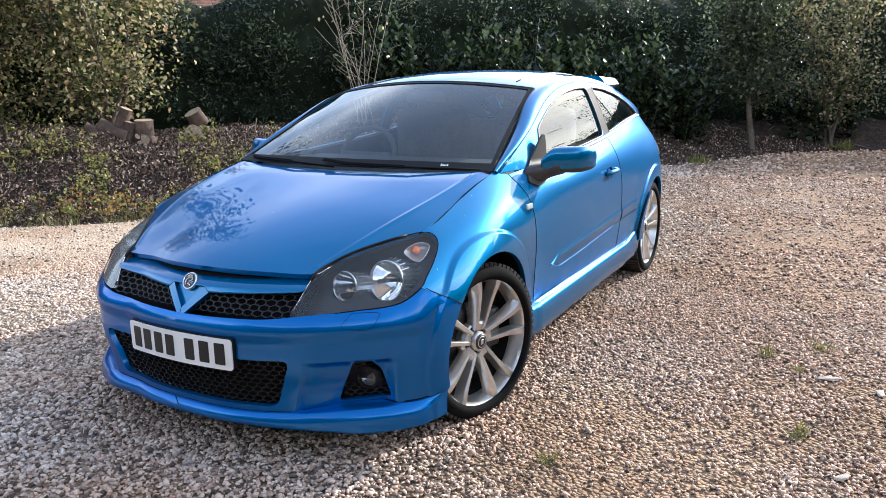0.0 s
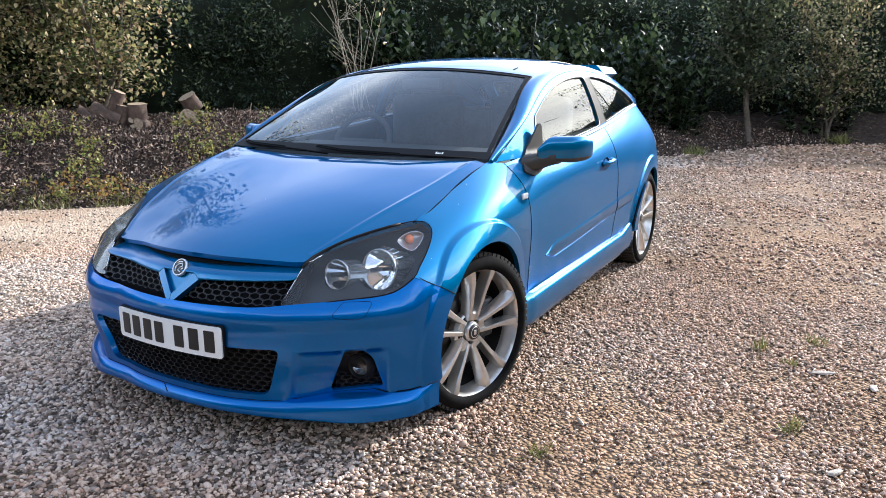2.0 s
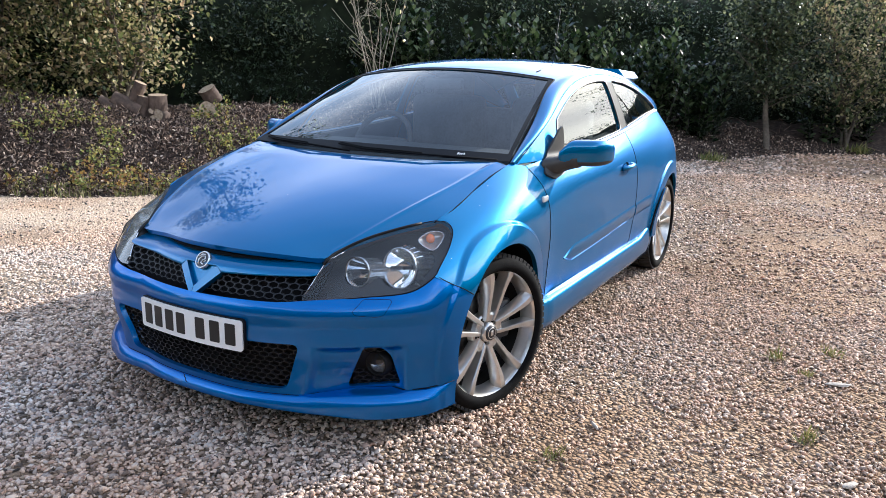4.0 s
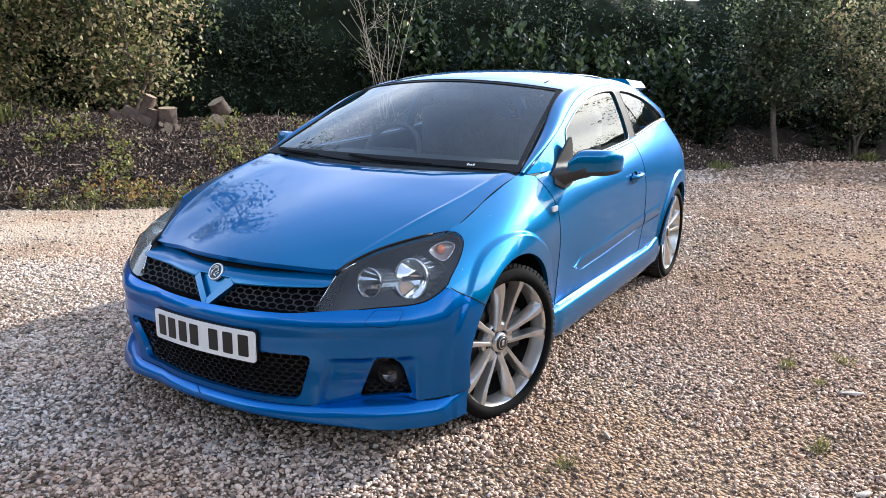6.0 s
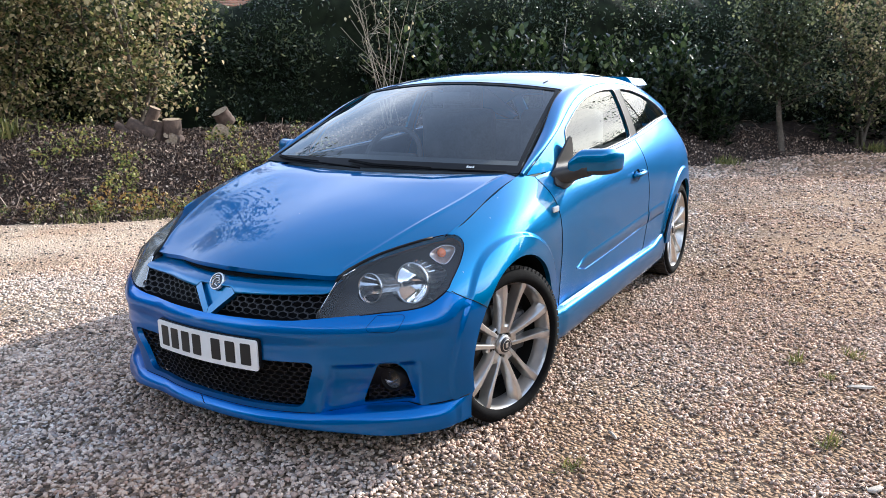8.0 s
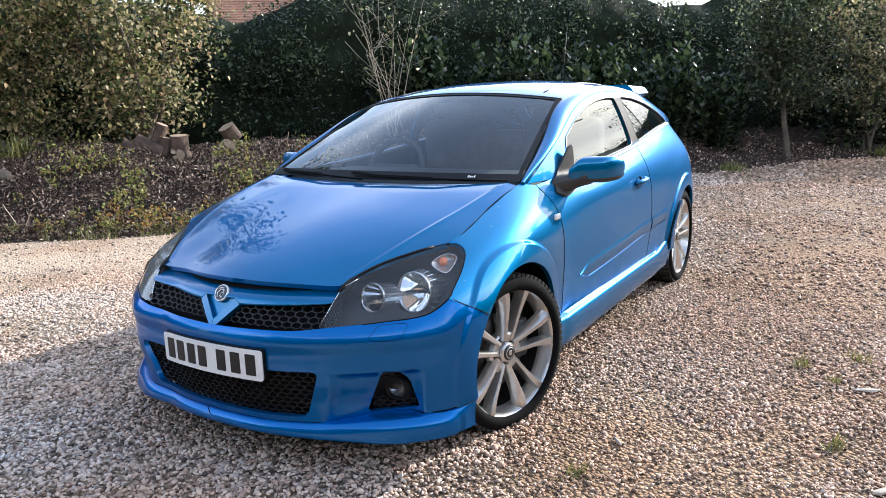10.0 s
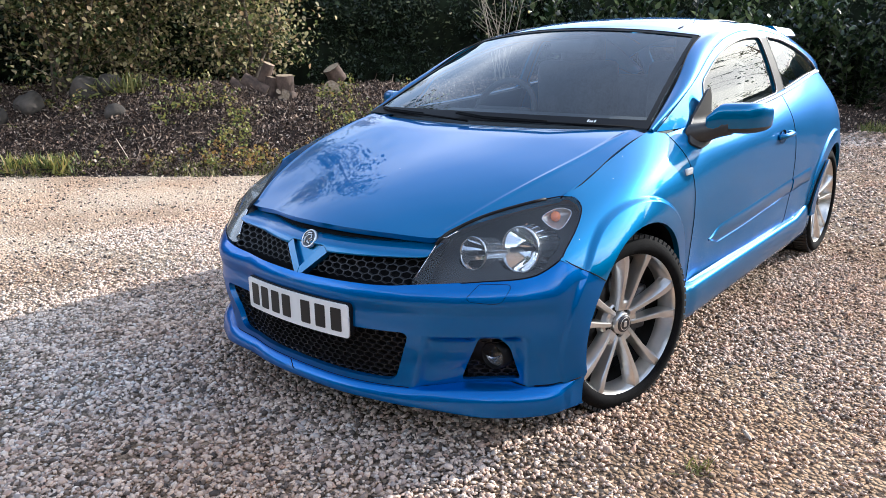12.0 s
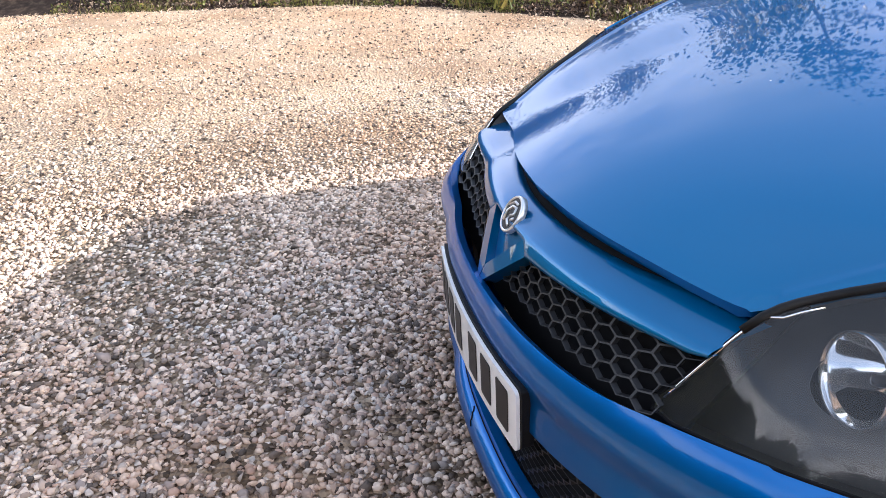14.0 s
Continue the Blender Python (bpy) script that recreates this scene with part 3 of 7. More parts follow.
HL_REAR = [(0.688, 0.795), (0.697, 0.781), (0.687, 0.762), (0.655, 0.734), (0.604, 0.698), (0.543, 0.660), (0.502, 0.634)]

for s in (1, -1):
    side, out = side_fn(s), (s, 0, 0)
    # wing
    w = [(0.668, 0.799), (0.70, 0.812), (0.80, 0.846), (0.93, 0.884), (1.08, 0.928), (1.215, 0.962), (1.30, 0.945), (1.345, 0.85), (1.368, 0.76), (1.384, 0.60), (1.392, 0.45), (1.392, 0.33), (1.30, 0.33)]
    w += [p for p in arch(WHEEL_F, ARCH_IN, 0, 143)]
    w += [(0.60, 0.572)] + HL_REAR[::-1]
    panel("front_wing", w, side, 0.02, M_PAINT, car, out, thick=0.02, edge_step=0.014, lines=[arch(WHEEL_F, ARCH_OUT + o, -10, 190, 70) for o in ARCH_STEPS])
    # door skin
    d = [(1.345, 0.85), (1.30, 0.945), (1.45, 0.958)] + [(y, TOP_Z(y)) for y in (1.6, 1.83, 2.05, 2.25, 2.45, 2.64)]
    d += [(2.70, 0.80), (2.755, 0.52), (2.72, 0.36), (2.62, 0.30), (1.392, 0.30), (1.392, 0.45), (1.384, 0.60), (1.368, 0.76)]
    panel("door", d, side, 0.026, M_SPECKLED, car, out, thick=0.02)
    # rear quarter
    q = [(2.64, TOP_Z(2.64))] + [(y, TOP_Z(y)) for y in (2.8, 3.0, 3.2, 3.4, 3.6, 3.8, 4.0, 4.15, 4.28)]
    q += [(4.28, 0.35), (4.0, 0.30), (3.89, 0.33)] + arch(WHEEL_R, ARCH_IN, 0, 180) + [(2.62, 0.30), (2.72, 0.36), (2.755, 0.52), (2.70, 0.80)]
    panel("rear_quarter_panel", q, side, 0.026, M_SPECKLED, car, out, thick=0.02, edge_step=0.016, lines=[arch(WHEEL_R, ARCH_OUT + o, -10, 190, 70) for o in ARCH_STEPS])
    for nm, pts in (("door_gap", d[:2][::-1] + d[-1:-5:-1]), ("door_gap", [d[8]] + d[9:13])):
        seam(nm, [side(*p) + Vector((s * 0.0005, 0, 0)) for p in dense(pts, 0.02, False)])
    # glasshouse above the waist: frame with two openings, then the panes
    g = glass_fn(s)
    frame_pts = [(1.26, 0.955), (1.45, 0.958)] + [(y, TOP_Z(y)) for y in (1.6, 1.83, 2.05, 2.25, 2.45, 2.64, 2.8, 3.0, 3.2, 3.4, 3.6, 3.8, 3.98)]
    frame_pts += [(y, DRIP_Z(y)) for y in (3.98, 3.85, 3.7, 3.55, 3.4, 3.2, 3.0, 2.8, 2.6, 2.4, 2.25, 2.1, 2.0, 1.9, 1.8, 1.7, 1.62, 1.53, 1.45, 1.35, 1.28)]
    front_win = [(1.60, 0.972)] + [(y, TOP_Z(y) + 0.012) for y in (1.83, 2.05, 2.25, 2.45, 2.585)]
    front_win += [(2.59, 1.10), (2.60, 1.302)] + [(y, DRIP_Z(y) - 0.034) for y in (2.45, 2.3, 2.15, 2.0, 1.9, 1.8, 1.7)]
    back_win = [(2.70, 1.042), (2.85, 1.06), (3.0, 1.078), (3.2, 1.098), (3.4, 1.110), (3.52, 1.118), (3.42, 1.160), (3.3, 1.202), (3.1, 1.255), (2.9, 1.290), (2.695, 1.305)]
    fw, bw = rounded(front_win, 0.03, 3), rounded(back_win, 0.025, 3)
    panel("side_frame", frame_pts, g, 0.03, M_PAINT, car, out, holes=[fw, bw], thick=0.02, edge_step=0.02)
    gi = lambda y, z, g=g, s=s: g(y, z) - Vector((s * 0.008, 0, 0))
    panel("side_window", fw, gi, 0.05, M_GLASS, car, out, thick=0.003, label="tinted door window reflecting bright sky")
    panel("quarter_window", bw, gi, 0.05, M_GLASS, car, out, thick=0.003, label="tinted rear quarter window")
    for wn_, r_ in ((fw, 0.005), (bw, 0.005)):
        tube("window_seal", [g(*p) for p in dense(wn_, 0.03)], r_, M_POST, car, "black rubber window seal", closed=True)
    b_post = [(2.583, 1.030), (2.702, 1.045), (2.697, 1.302), (2.598, 1.300)]
    panel("door_post", b_post, lambda y, z, g=g, s=s: g(y, z) + Vector((s * 0.003, 0, 0)), 0.03, M_COVER, car, out, thick=0.006, label="dark matt door post cover")
    tube("waist_trim", [side(y, TOP_Z(y) - 0.004) + Vector((s * 0.004, 0, 0.004)) for y in [1.62 + 0.1 * i for i in range(20)]], 0.010, M_TRIM, car, "satin trim strip along the window sill")
    trim = [(1.46, 0.40)] + [(2.68, 0.40)] + [(y, TOP_Z(y) + 0.004) for y in (2.62, 2.4, 2.2, 2.0, 1.8, 1.6, 1.46)]
    panel("door_lining", trim, lambda y, z, s=s: Vector((s * (side_x(y, min(z, TOP_Z(y))) - 0.045), y, z)), 0.08, M_CABIN, car, (-s, 0, 0), thick=-0.03, label="dark grey door lining")
    # pillar and roof edge strip between windscreen edge and drip line
    def strip(k, t, s=s):
        a = w_line(k)
        y = a.y + 0.02
        b = Vector((glass_x(y, DRIP_Z(y)), y, DRIP_Z(y)))
        p = a.lerp(b, t) + Vector((0.55, 0, 0.75)).normalized() * (0.016 * 4 * t * (1 - t))
        return Vector((s * p.x, p.y, p.z))
    panel("roof_pillar", [(0.0, 0.0), (4.0, 0.0), (4.0, 0.3), (0.0, 0.3)], lambda a, b, f=strip: f(a / 4.0, b / 0.3), 0.03, M_PAINT, car, (s, 0, 0.7), thick=0.008)
    seam("drip_gap", [strip(k / 40, 1.0) for k in range(0, 41)], 0.0020)
    seam("screen_edge", [strip(k / 40, 0.0) + Vector((0, 0, 0.001)) for k in range(0, 21)], 0.004)

hood_out = [(x, HOOD_FRONT(abs(x))) for x in sorted([i * 0.03 - 0.66 for i in range(45)] + [-0.457, -0.44, -0.435, 0.435, 0.44, 0.457])]
hood_out = [(-0.684, 0.66)] + hood_out + [(0.684, 0.66)] + [(SEAM_X(y), y) for y in (0.75, 0.85, 0.95, 1.05, 1.13, 1.19)]
hood_out += [(x, cowl_y(x) - 0.012) for x in [0.70 - i * 0.05 for i in range(29)]] + [(-SEAM_X(y), y) for y in (1.19, 1.13, 1.05, 0.95, 0.85, 0.75)]
crease_lines = [[(s * (CREASE(y) + o), y) for y in [0.36 + 0.02 * i for i in range(40)]] for s in (1, -1) for o in (-0.024, -0.016, -0.010, -0.005, 0.0, 0.005, 0.010, 0.016, 0.024)]
panel("bonnet", hood_out, hood_fn, 0.026, M_PAINT, car, (0, 0, 1), thick=0.022, edge_step=0.02, lines=crease_lines, label="glossy blue bonnet reflecting cloudy sky and branches")
for s in (1, -1):
    seam("bonnet_gap", [Vector((s * SEAM_X(y), y, SEAM_Z(y) - 0.002)) for y in [0.66 + 0.05 * i for i in range(12)]], 0.0020)

scr = [(u / 10, 0.0) for u in range(-10, 11)] + [(u / 10, 1.0) for u in range(10, -11, -1)]
panel("windscreen", scr, screen_fn, 0.07, M_GLASS, car, (0, -0.5, 1), thick=0.004, label="dark windscreen streaked with reflected cloud")
band = [(u / 10, 0.0) for u in range(-10, 11)] + [(u / 10, 0.07) for u in range(10, -11, -1)]
panel("screen_base_band", band, lambda u, v: screen_fn(u, v) + Vector((0, -0.002, 0.004)), 0.03, M_FRIT, car, (0, -0.5, 1), thick=0.002)
for s in (1, -1):
    panel("screen_border", [(s * 0.972, 0.05), (s * 0.995, 0.05), (s * 0.995, 0.995), (s * 0.965, 0.995)], lambda u, v: screen_fn(u, v) + Vector((0, -0.0016, 0.0034)), 0.03, M_FRIT, car, (0, -0.5, 1), thick=0.002, label="black printed border of the windscreen")
panel("screen_border", [(-0.965, 0.972), (0.965, 0.972), (0.965, 0.996), (-0.965, 0.996)], lambda u, v: screen_fn(u, v) + Vector((0, -0.0016, 0.0034)), 0.03, M_FRIT, car, (0, -0.5, 1), thick=0.002)
for i, (u0, h0) in enumerate(((0.685, 0.020), (0.697, 0.013), (0.708, 0.013), (0.722, 0.018))):
    panel("screen_mark", [(u0, 0.030), (u0 + 0.007, 0.030), (u0 + 0.007, 0.030 + h0), (u0, 0.030 + h0)], lambda u, v: screen_fn(u, v) + Vector((0, -0.003, 0.0062)), 0.01, M_WHITE, car, (0, -0.5, 1), thick=0.0008)
roof_o = [(-1, 0), (1, 0), (1, 1), (-1, 1)]
panel("roof", roof_o, roof_fn, 0.05, M_PAINT, car, (0, 0, 1), thick=0.01)
seam("screen_top_gap", [screen_fn(u / 12, 1.0) for u in range(-12, 13)], 0.006)
for s in (1, -1):
    tube("roof_strip", [roof_fn(s * 0.80, v / 20) + Vector((0, 0, -0.001)) for v in range(1, 20)], 0.0045, M_POST, car, "black roof strip")


# tailgate, rear window, spoiler and rear bumper close the back
def tail_fn(x, z):
    a = abs(x)
    y = spline([(0.25, 4.34), (0.55, 4.37), (0.75, 4.34), (0.95, 4.27), (1.10, 4.05), (1.335, 3.70)])(z)
    return Vector((x, y - 0.35 * max(0.0, a - 0.25) ** 1.6 * (1.3 if z < 1.0 else 0.8), z))


tail_o = [(-0.66, 0.27), (0.66, 0.27), (0.66, 0.85), (0.60, 1.02), (0.55, 1.25), (0.45, 1.335), (-0.45, 1.335), (-0.55, 1.25), (-0.60, 1.02), (-0.66, 0.85)]
rear_o = rounded([(-0.50, 1.02), (0.50, 1.02), (0.46, 1.27), (-0.46, 1.27)], 0.05)
panel("tailgate", tail_o, tail_fn, 0.05, M_PAINT, car, (0, 1, 0.2), holes=[rear_o], thick=0.02)
panel("rear_window", rear_o, lambda x, z: tail_fn(x, z) - Vector((0, 0.008, 0)), 0.08, M_GLASS, car, (0, 1, 0.2), thick=0.003)
spo = [(-0.52, 3.55), (0.52, 3.55), (0.50, 3.92), (0.3, 3.97), (-0.3, 3.97), (-0.50, 3.92)]
panel("roof_spoiler", spo, lambda x, y: Vector((x, y, 1.384 - 0.015 * (y - 3.55) / 0.4 - 0.04 * x * x - 0.055 * smooth01(0.455, 0.52, abs(x)))), 0.02, M_PAINT, car, (0, 0, 1), thick=0.045, label="blue roof spoiler over the rear window")
for s in (1, -1):
    panel("tail_lamp", rounded([(3.93, 0.80), (4.24, 0.80), (4.22, 0.955), (3.98, 1.0)], 0.03), lambda y, z, s=s: Vector((s * (side_x(y, z) + 0.006), y, z)), 0.03, M_RED, car, (s, 0, 0), thick=0.02, label="red and clear tail lamp")

# front bumper with its openings
LOW_GRILLE = rounded([(-0.443, 0.412), (0.443, 0.412), (0.392, 0.236), (-0.392, 0.236)], 0.03)
low_hole = [(u_of_x(x), z) for x, z in dense(LOW_GRILLE, 0.02)]
FOG = rounded([(0.630, 0.398), (0.678, 0.396), (0.706, 0.360), (0.734, 0.242), (0.582, 0.234)], 0.018)
fog_holes = [[(s * u_of_x(x), z) for x, z in FOG] for s in (1, -1)]
END_TOP = arch_u(0.545)
LIP_END = arch_u(0.24) - 0.008
bump_o = [(END_TOP * u / 40, FRONT_TOP(abs(END_TOP * u / 40))) for u in range(-40, 41)]
bump_end = [(arch_u(z), z) for z in (0.52, 0.49, 0.46, 0.43, 0.40, 0.37, 0.34, 0.31, 0.28, 0.25)]
bump_o += bump_end + [(LIP_END * u / 20, LIP_TOP(abs(LIP_END * u / 20))) for u in range(20, -21, -1)] + [(-u, z) for u, z in bump_end[::-1]]


def u_of_y(y):
    lo, hi = 0.3, 1.1
    for _ in range(30):
        mid = (lo + hi) / 2
        lo, hi = (mid, hi) if PY(mid) < y else (lo, mid)
    return lo


arch_lines = []
for s in (1, -1):
    for o in ARCH_STEPS:
        arch_lines.append([(s * u_of_y(y), z) for y, z in arch(WHEEL_F, ARCH_OUT + o, 148, 197, 24) if y > PY(0.55)])
for s in (1, -1):
    for z in (0.392, 0.396, 0.400, 0.404, 0.408, 0.412):
        arch_lines.append([(s * (0.472 + 0.0095 * i), z) for i in range(12)])
        arch_lines.append([(s * (0.635 + 0.0095 * i), z) for i in range(7)] if z > 0.407 else [])
for s in (1, -1):
    for o in (-0.004, 0.004, 0.012, 0.020, 0.028, 0.036):
        arch_lines.append([(s * (scoop_edge(z) + o), z) for z in [0.245 + 0.012 * i for i in range(12)]])
panel("front_bumper", bump_o, front_fn, 0.018, M_DUSTY, car, (0, -1, 0), holes=[low_hole] + fog_holes, thick=0.018, edge_step=0.014, lines=arch_lines, label="blue bumper with stone chips and road dirt")


# splitter lip
def lip_fn(u, t):
    p, n = plan(u)
    z0 = LIP_TOP(abs(u)) + 0.004
    o = spline([(0, 0.024), (0.25, 0.012), (0.5, 0.0), (0.8, -0.004), (0.95, 0.006), (1.0, 0.025), (1.25, 0.12)])(t)
    z = z0 + (LIP_LOW(abs(u)) - z0) * spline([(0, 0), (0.25, 0.10), (0.5, 0.42), (0.8, 0.86), (0.95, 1.0), (1.25, 1.0)])(t)
    o += 0.037 * scoop(abs(u), 0.24) * (1 - smooth01(0.0, 0.30, t))
    q = p + n * (o - 0.016 * smooth01(0.45, 0.62, abs(u)) * (1 - smooth01(0.86, 1.0, abs(u))) * smooth01(0.1, 0.5, t) * (1 - smooth01(0.9, 1.05, t)))
    q.z = z
    k = smooth01(0.78, 0.95, abs(u)) * (1 - smooth01(0.95, 1.25, t))
    q.x += k * ((1 if u > 0 else -1) * (side_x(q.y, max(z, 0.2)) - 0.002) - q.x)
    return q


panel("splitter", [(-2.0, 0), (2.0, 0), (2.0, 1.25 * 0.3), (-2.0, 1.25 * 0.3)], lambda a, b: lip_fn(a * LIP_END / 2.0, b / 0.3), 0.022, M_DUSTY, car, (0, -1, 0.1), thick=0.004, label="scuffed blue front splitter lip")
seam("splitter_crack", [lip_fn(-0.06 + 0.006 * i + 0.004 * (i % 2), 0.18 + 0.07 * i) - Vector((0, 0.0008, 0)) for i in range(6)], 0.0016)
seam("splitter_gap", [front_fn(u / 30, LIP_TOP(abs(u / 30)) + 0.002) for u in range(-int(30 * LIP_END), int(30 * LIP_END) + 1)], 0.0022)
for s in (1, -1):
    seam("wing_gap", [front_fn(s * (0.838 + (END_TOP - 0.838) * i / 10), FRONT_TOP(0.838 + (END_TOP - 0.838) * i / 10)) for i in range(11)], 0.0022)
    seam("washer_cover", [front_fn(s * u, z) for u, z in dense((lambda r: r + r[:1])(rounded([(0.606, 0.571), (0.570, 0.534), (0.578, 0.522), (0.642, 0.514), (0.664, 0.519), (0.692, 0.562), (0.686, 0.569)], 0.008, 3)), 0.012, False)], 0.0008)


# honeycomb
def honeycomb(name, cell, inside_fn, fn, x0, x1, z0, z1, parent, depth=0.012, wall=0.10, rise=0.5):
    """A sheet of six-sided cells with walls, laid on fn(x, z)."""
    bm = bmesh.new()
    w, h = cell, cell * rise
    row, z = 0, z0
    while z < z1:
        x = x0 + (w / 2 if row % 2 else 0)
        while x < x1:
            if inside_fn(x, z):
                hexa = [(x + w * 0.5 * dx, z + h * dz) for dx, dz in ((1, 0.33), (0, 0.67), (-1, 0.33), (-1, -0.33), (0, -0.67), (1, -0.33))]
                o = [bm.verts.new(fn(*p)) for p in hexa]
                i = [bm.verts.new(fn(x + (p[0] - x) * (1 - wall), z + (p[1] - z) * (1 - wall))) for p in hexa]
                b = [bm.verts.new(v.co + Vector((0, depth, 0))) for v in i]
                for k in range(6):
                    m = (k + 1) % 6
                    bm.faces.new((o[k], o[m], i[m], i[k]))
                    bm.faces.new((i[k], i[m], b[m], b[k]))
            x += w
        z += h
        row += 1
    bmesh.ops.recalc_face_normals(bm, faces=bm.faces)
    return tagged(part(name, bm, M_MESH, parent, smooth=False), kind="stuff")


def low_back(x, z):
    e = 0.447 - 0.29 * max(0.0, 0.412 - z)
    return front_fn(u_of_x(min(max(x, -e), e)), z) + Vector((0, 0.022, 0))


honeycomb("lower_grille", 0.035, lambda x, z: inside((x, z), [(-0.448, 0.42), (0.448, 0.42), (0.398, 0.226), (-0.398, 0.226)]), low_back, -0.465, 0.465, 0.218, 0.43, car)
panel("lower_grille_backing", dense([(-0.452, 0.43), (0.452, 0.43), (0.402, 0.218), (-0.402, 0.218)], 0.05), lambda x, z: front_fn(u_of_x(x), z) + Vector((0, 0.06, 0)), 0.05, M_GAP, car, (0, -1, 0), thick=0.01)


# upper grille: recess, honeycomb, bar with the V, badge
def gr_fn(x, z):
    v = (z - 0.56) / 0.135
    yb, yt = 0.118 + 0.36 * x * x, 0.186 + 0.66 * x * x
    return Vector((x, yb + (yt - yb) * v, z))


up_poly = [(-0.46, 0.47), (0.46, 0.47), (0.46, 0.70), (-0.46, 0.70)]
panel("grille_backing", up_poly, lambda x, z: gr_fn(x, z) + Vector((0, 0.05 + 0.3 * max(0.0, 0.56 - z), 0)), 0.05, M_GAP, car, (0, -1, 0), thick=0.01)
honeycomb("upper_grille", 0.037, lambda x, z: inside((x, z), [(-0.432, 0.552), (0.432, 0.552), (0.424, 0.634), (-0.424, 0.634)]), lambda x, z: gr_fn(x, z) + Vector((0, 0.016 + 0.30 * max(0.0, z - 0.632), 0)), -0.45, 0.45, 0.55, 0.65, car, depth=0.008, rise=0.45)
bb = bmesh.new()
cols = []
for i in range(91):
    x = -0.448 + 0.896 * i / 90
    low = float(np.interp(abs(x), (0, 0.078, 0.100, 0.25, 0.43, 0.448), (0.640, 0.640, 0.622, 0.628, 0.636, 0.640)))
    top = float(np.interp(abs(x), (0, 0.05, 0.25, 0.448), (0.667, 0.667, 0.669, 0.674)))
    col = [gr_fn(x, low) + Vector((0, 0.014, 0.001)), gr_fn(x, low) + Vector((0, -0.002, 0))]
    for k in range(1, 11):
        z = low + (top - low) * k / 10
        col.append(gr_fn(x, z) + Vector((0, (0.055 + 0.08 * x * x) * smooth01(0.644, 0.680, z) - 0.004, 0)))
    col.append(col[-1] + Vector((0, 0.010, -0.006)))
    cols.append([bb.verts.new(p) for p in col])
for a, b in zip(cols, cols[1:]):
    for k in range(len(a) - 1):
        bb.faces.new((a[k], b[k], b[k + 1], a[k + 1]))
part("grille_bar", bb, M_PAINT, car, "blue grille bar with a V in its middle")
panel("grille_v_centre", [(-0.09, 0.648), (0.09, 0.648), (0.006, 0.556), (-0.006, 0.556)], lambda x, z: gr_fn(x, z) + Vector((0, 0.012, 0)), 0.02, M_PAINT, car, (0, -1, 0.3), thick=0.004)
for s in (1, -1):
    arm = [(s * 0.108, 0.628), (s * 0.094, 0.642), (s * 0.078, 0.642), (s * 0.001, 0.566), (s * 0.001, 0.545), (s * 0.016, 0.545)]
    panel("grille_v_arm", arm, lambda x, z: gr_fn(x, z) - Vector((0, 0.007 - 0.05 * abs(x), 0)), 0.012, M_PAINT, car, (0, -1, 0.3), thick=0.026)
badge_at = gr_fn(0, 0.650) + Vector((0, 0.004, 0))
bd = lathe([(0.0001, -0.006), (0.0285, -0.004), (0.0285, -0.007), (0.0320, -0.0066), (0.0335, -0.004), (0.0335, 0.004)], 36, "y")
for v in bd.verts:
    v.co = Matrix.Rotation(radians(-33), 3, "X") @ v.co + badge_at
badge = part("badge", bd, M_BADGE, car, "round chrome badge")
bi = lathe([(0.0001, -0.0066), (0.0286, -0.0052)], 32, "y")
for v in bi.verts:
    v.co = Matrix.Rotation(radians(-33), 3, "X") @ v.co + badge_at
part("badge_face", bi, M_DARKMETAL, badge)
for pts in ([(-0.012, -0.018), (-0.016, 0.0), (-0.004, 0.012), (0.010, 0.014), (0.014, 0.004), (0.004, -0.002), (-0.002, -0.012), (0.012, -0.018)], [(-0.018, 0.010), (-0.006, 0.02), (0.008, 0.02)], [(0.012, -0.008), (0.019, -0.002)]):
    tube("badge_relief", [Matrix.Rotation(radians(-33), 3, "X") @ Vector((x, -0.0070, z)) + badge_at for x, z in pts], 0.0026, M_BADGE, badge, sides=6)


# number plate
def plate_fn(x, z):
    return Vector((x, 0.083 + 0.30 * x * x, z))


plate = panel("number_plate", rounded([(-0.26, 0.374), (0.26, 0.374), (0.26, 0.487), (-0.26, 0.487)], 0.012), lambda x, z: plate_fn(x, z) - Vector((0, 0.016, 0)), 0.04, M_WHITE, car, (0, -1, 0), thick=0.006, label="white number plate with dark bars")
panel("plate_holder", rounded([(-0.258, 0.378), (0.263, 0.378), (0.263, 0.492), (-0.258, 0.492)], 0.012), lambda x, z: plate_fn(x, z) - Vector((0, 0.009, 0)), 0.05, M_BLACK, car, (0, -1, 0), thick=0.02)
for i, cx in enumerate((-0.212, -0.151, -0.087, -0.025, 0.073, 0.141, 0.210)):
    bx = rounded([(cx - 0.022, 0.392), (cx + 0.022, 0.392), (cx + 0.022, 0.471), (cx - 0.022, 0.471)], 0.003, 1)
    panel("plate_mark", bx, lambda x, z: plate_fn(x, z) - Vector((0, 0.0175, 0)), 0.03, M_INK, plate, (0, -1, 0), thick=0.001)

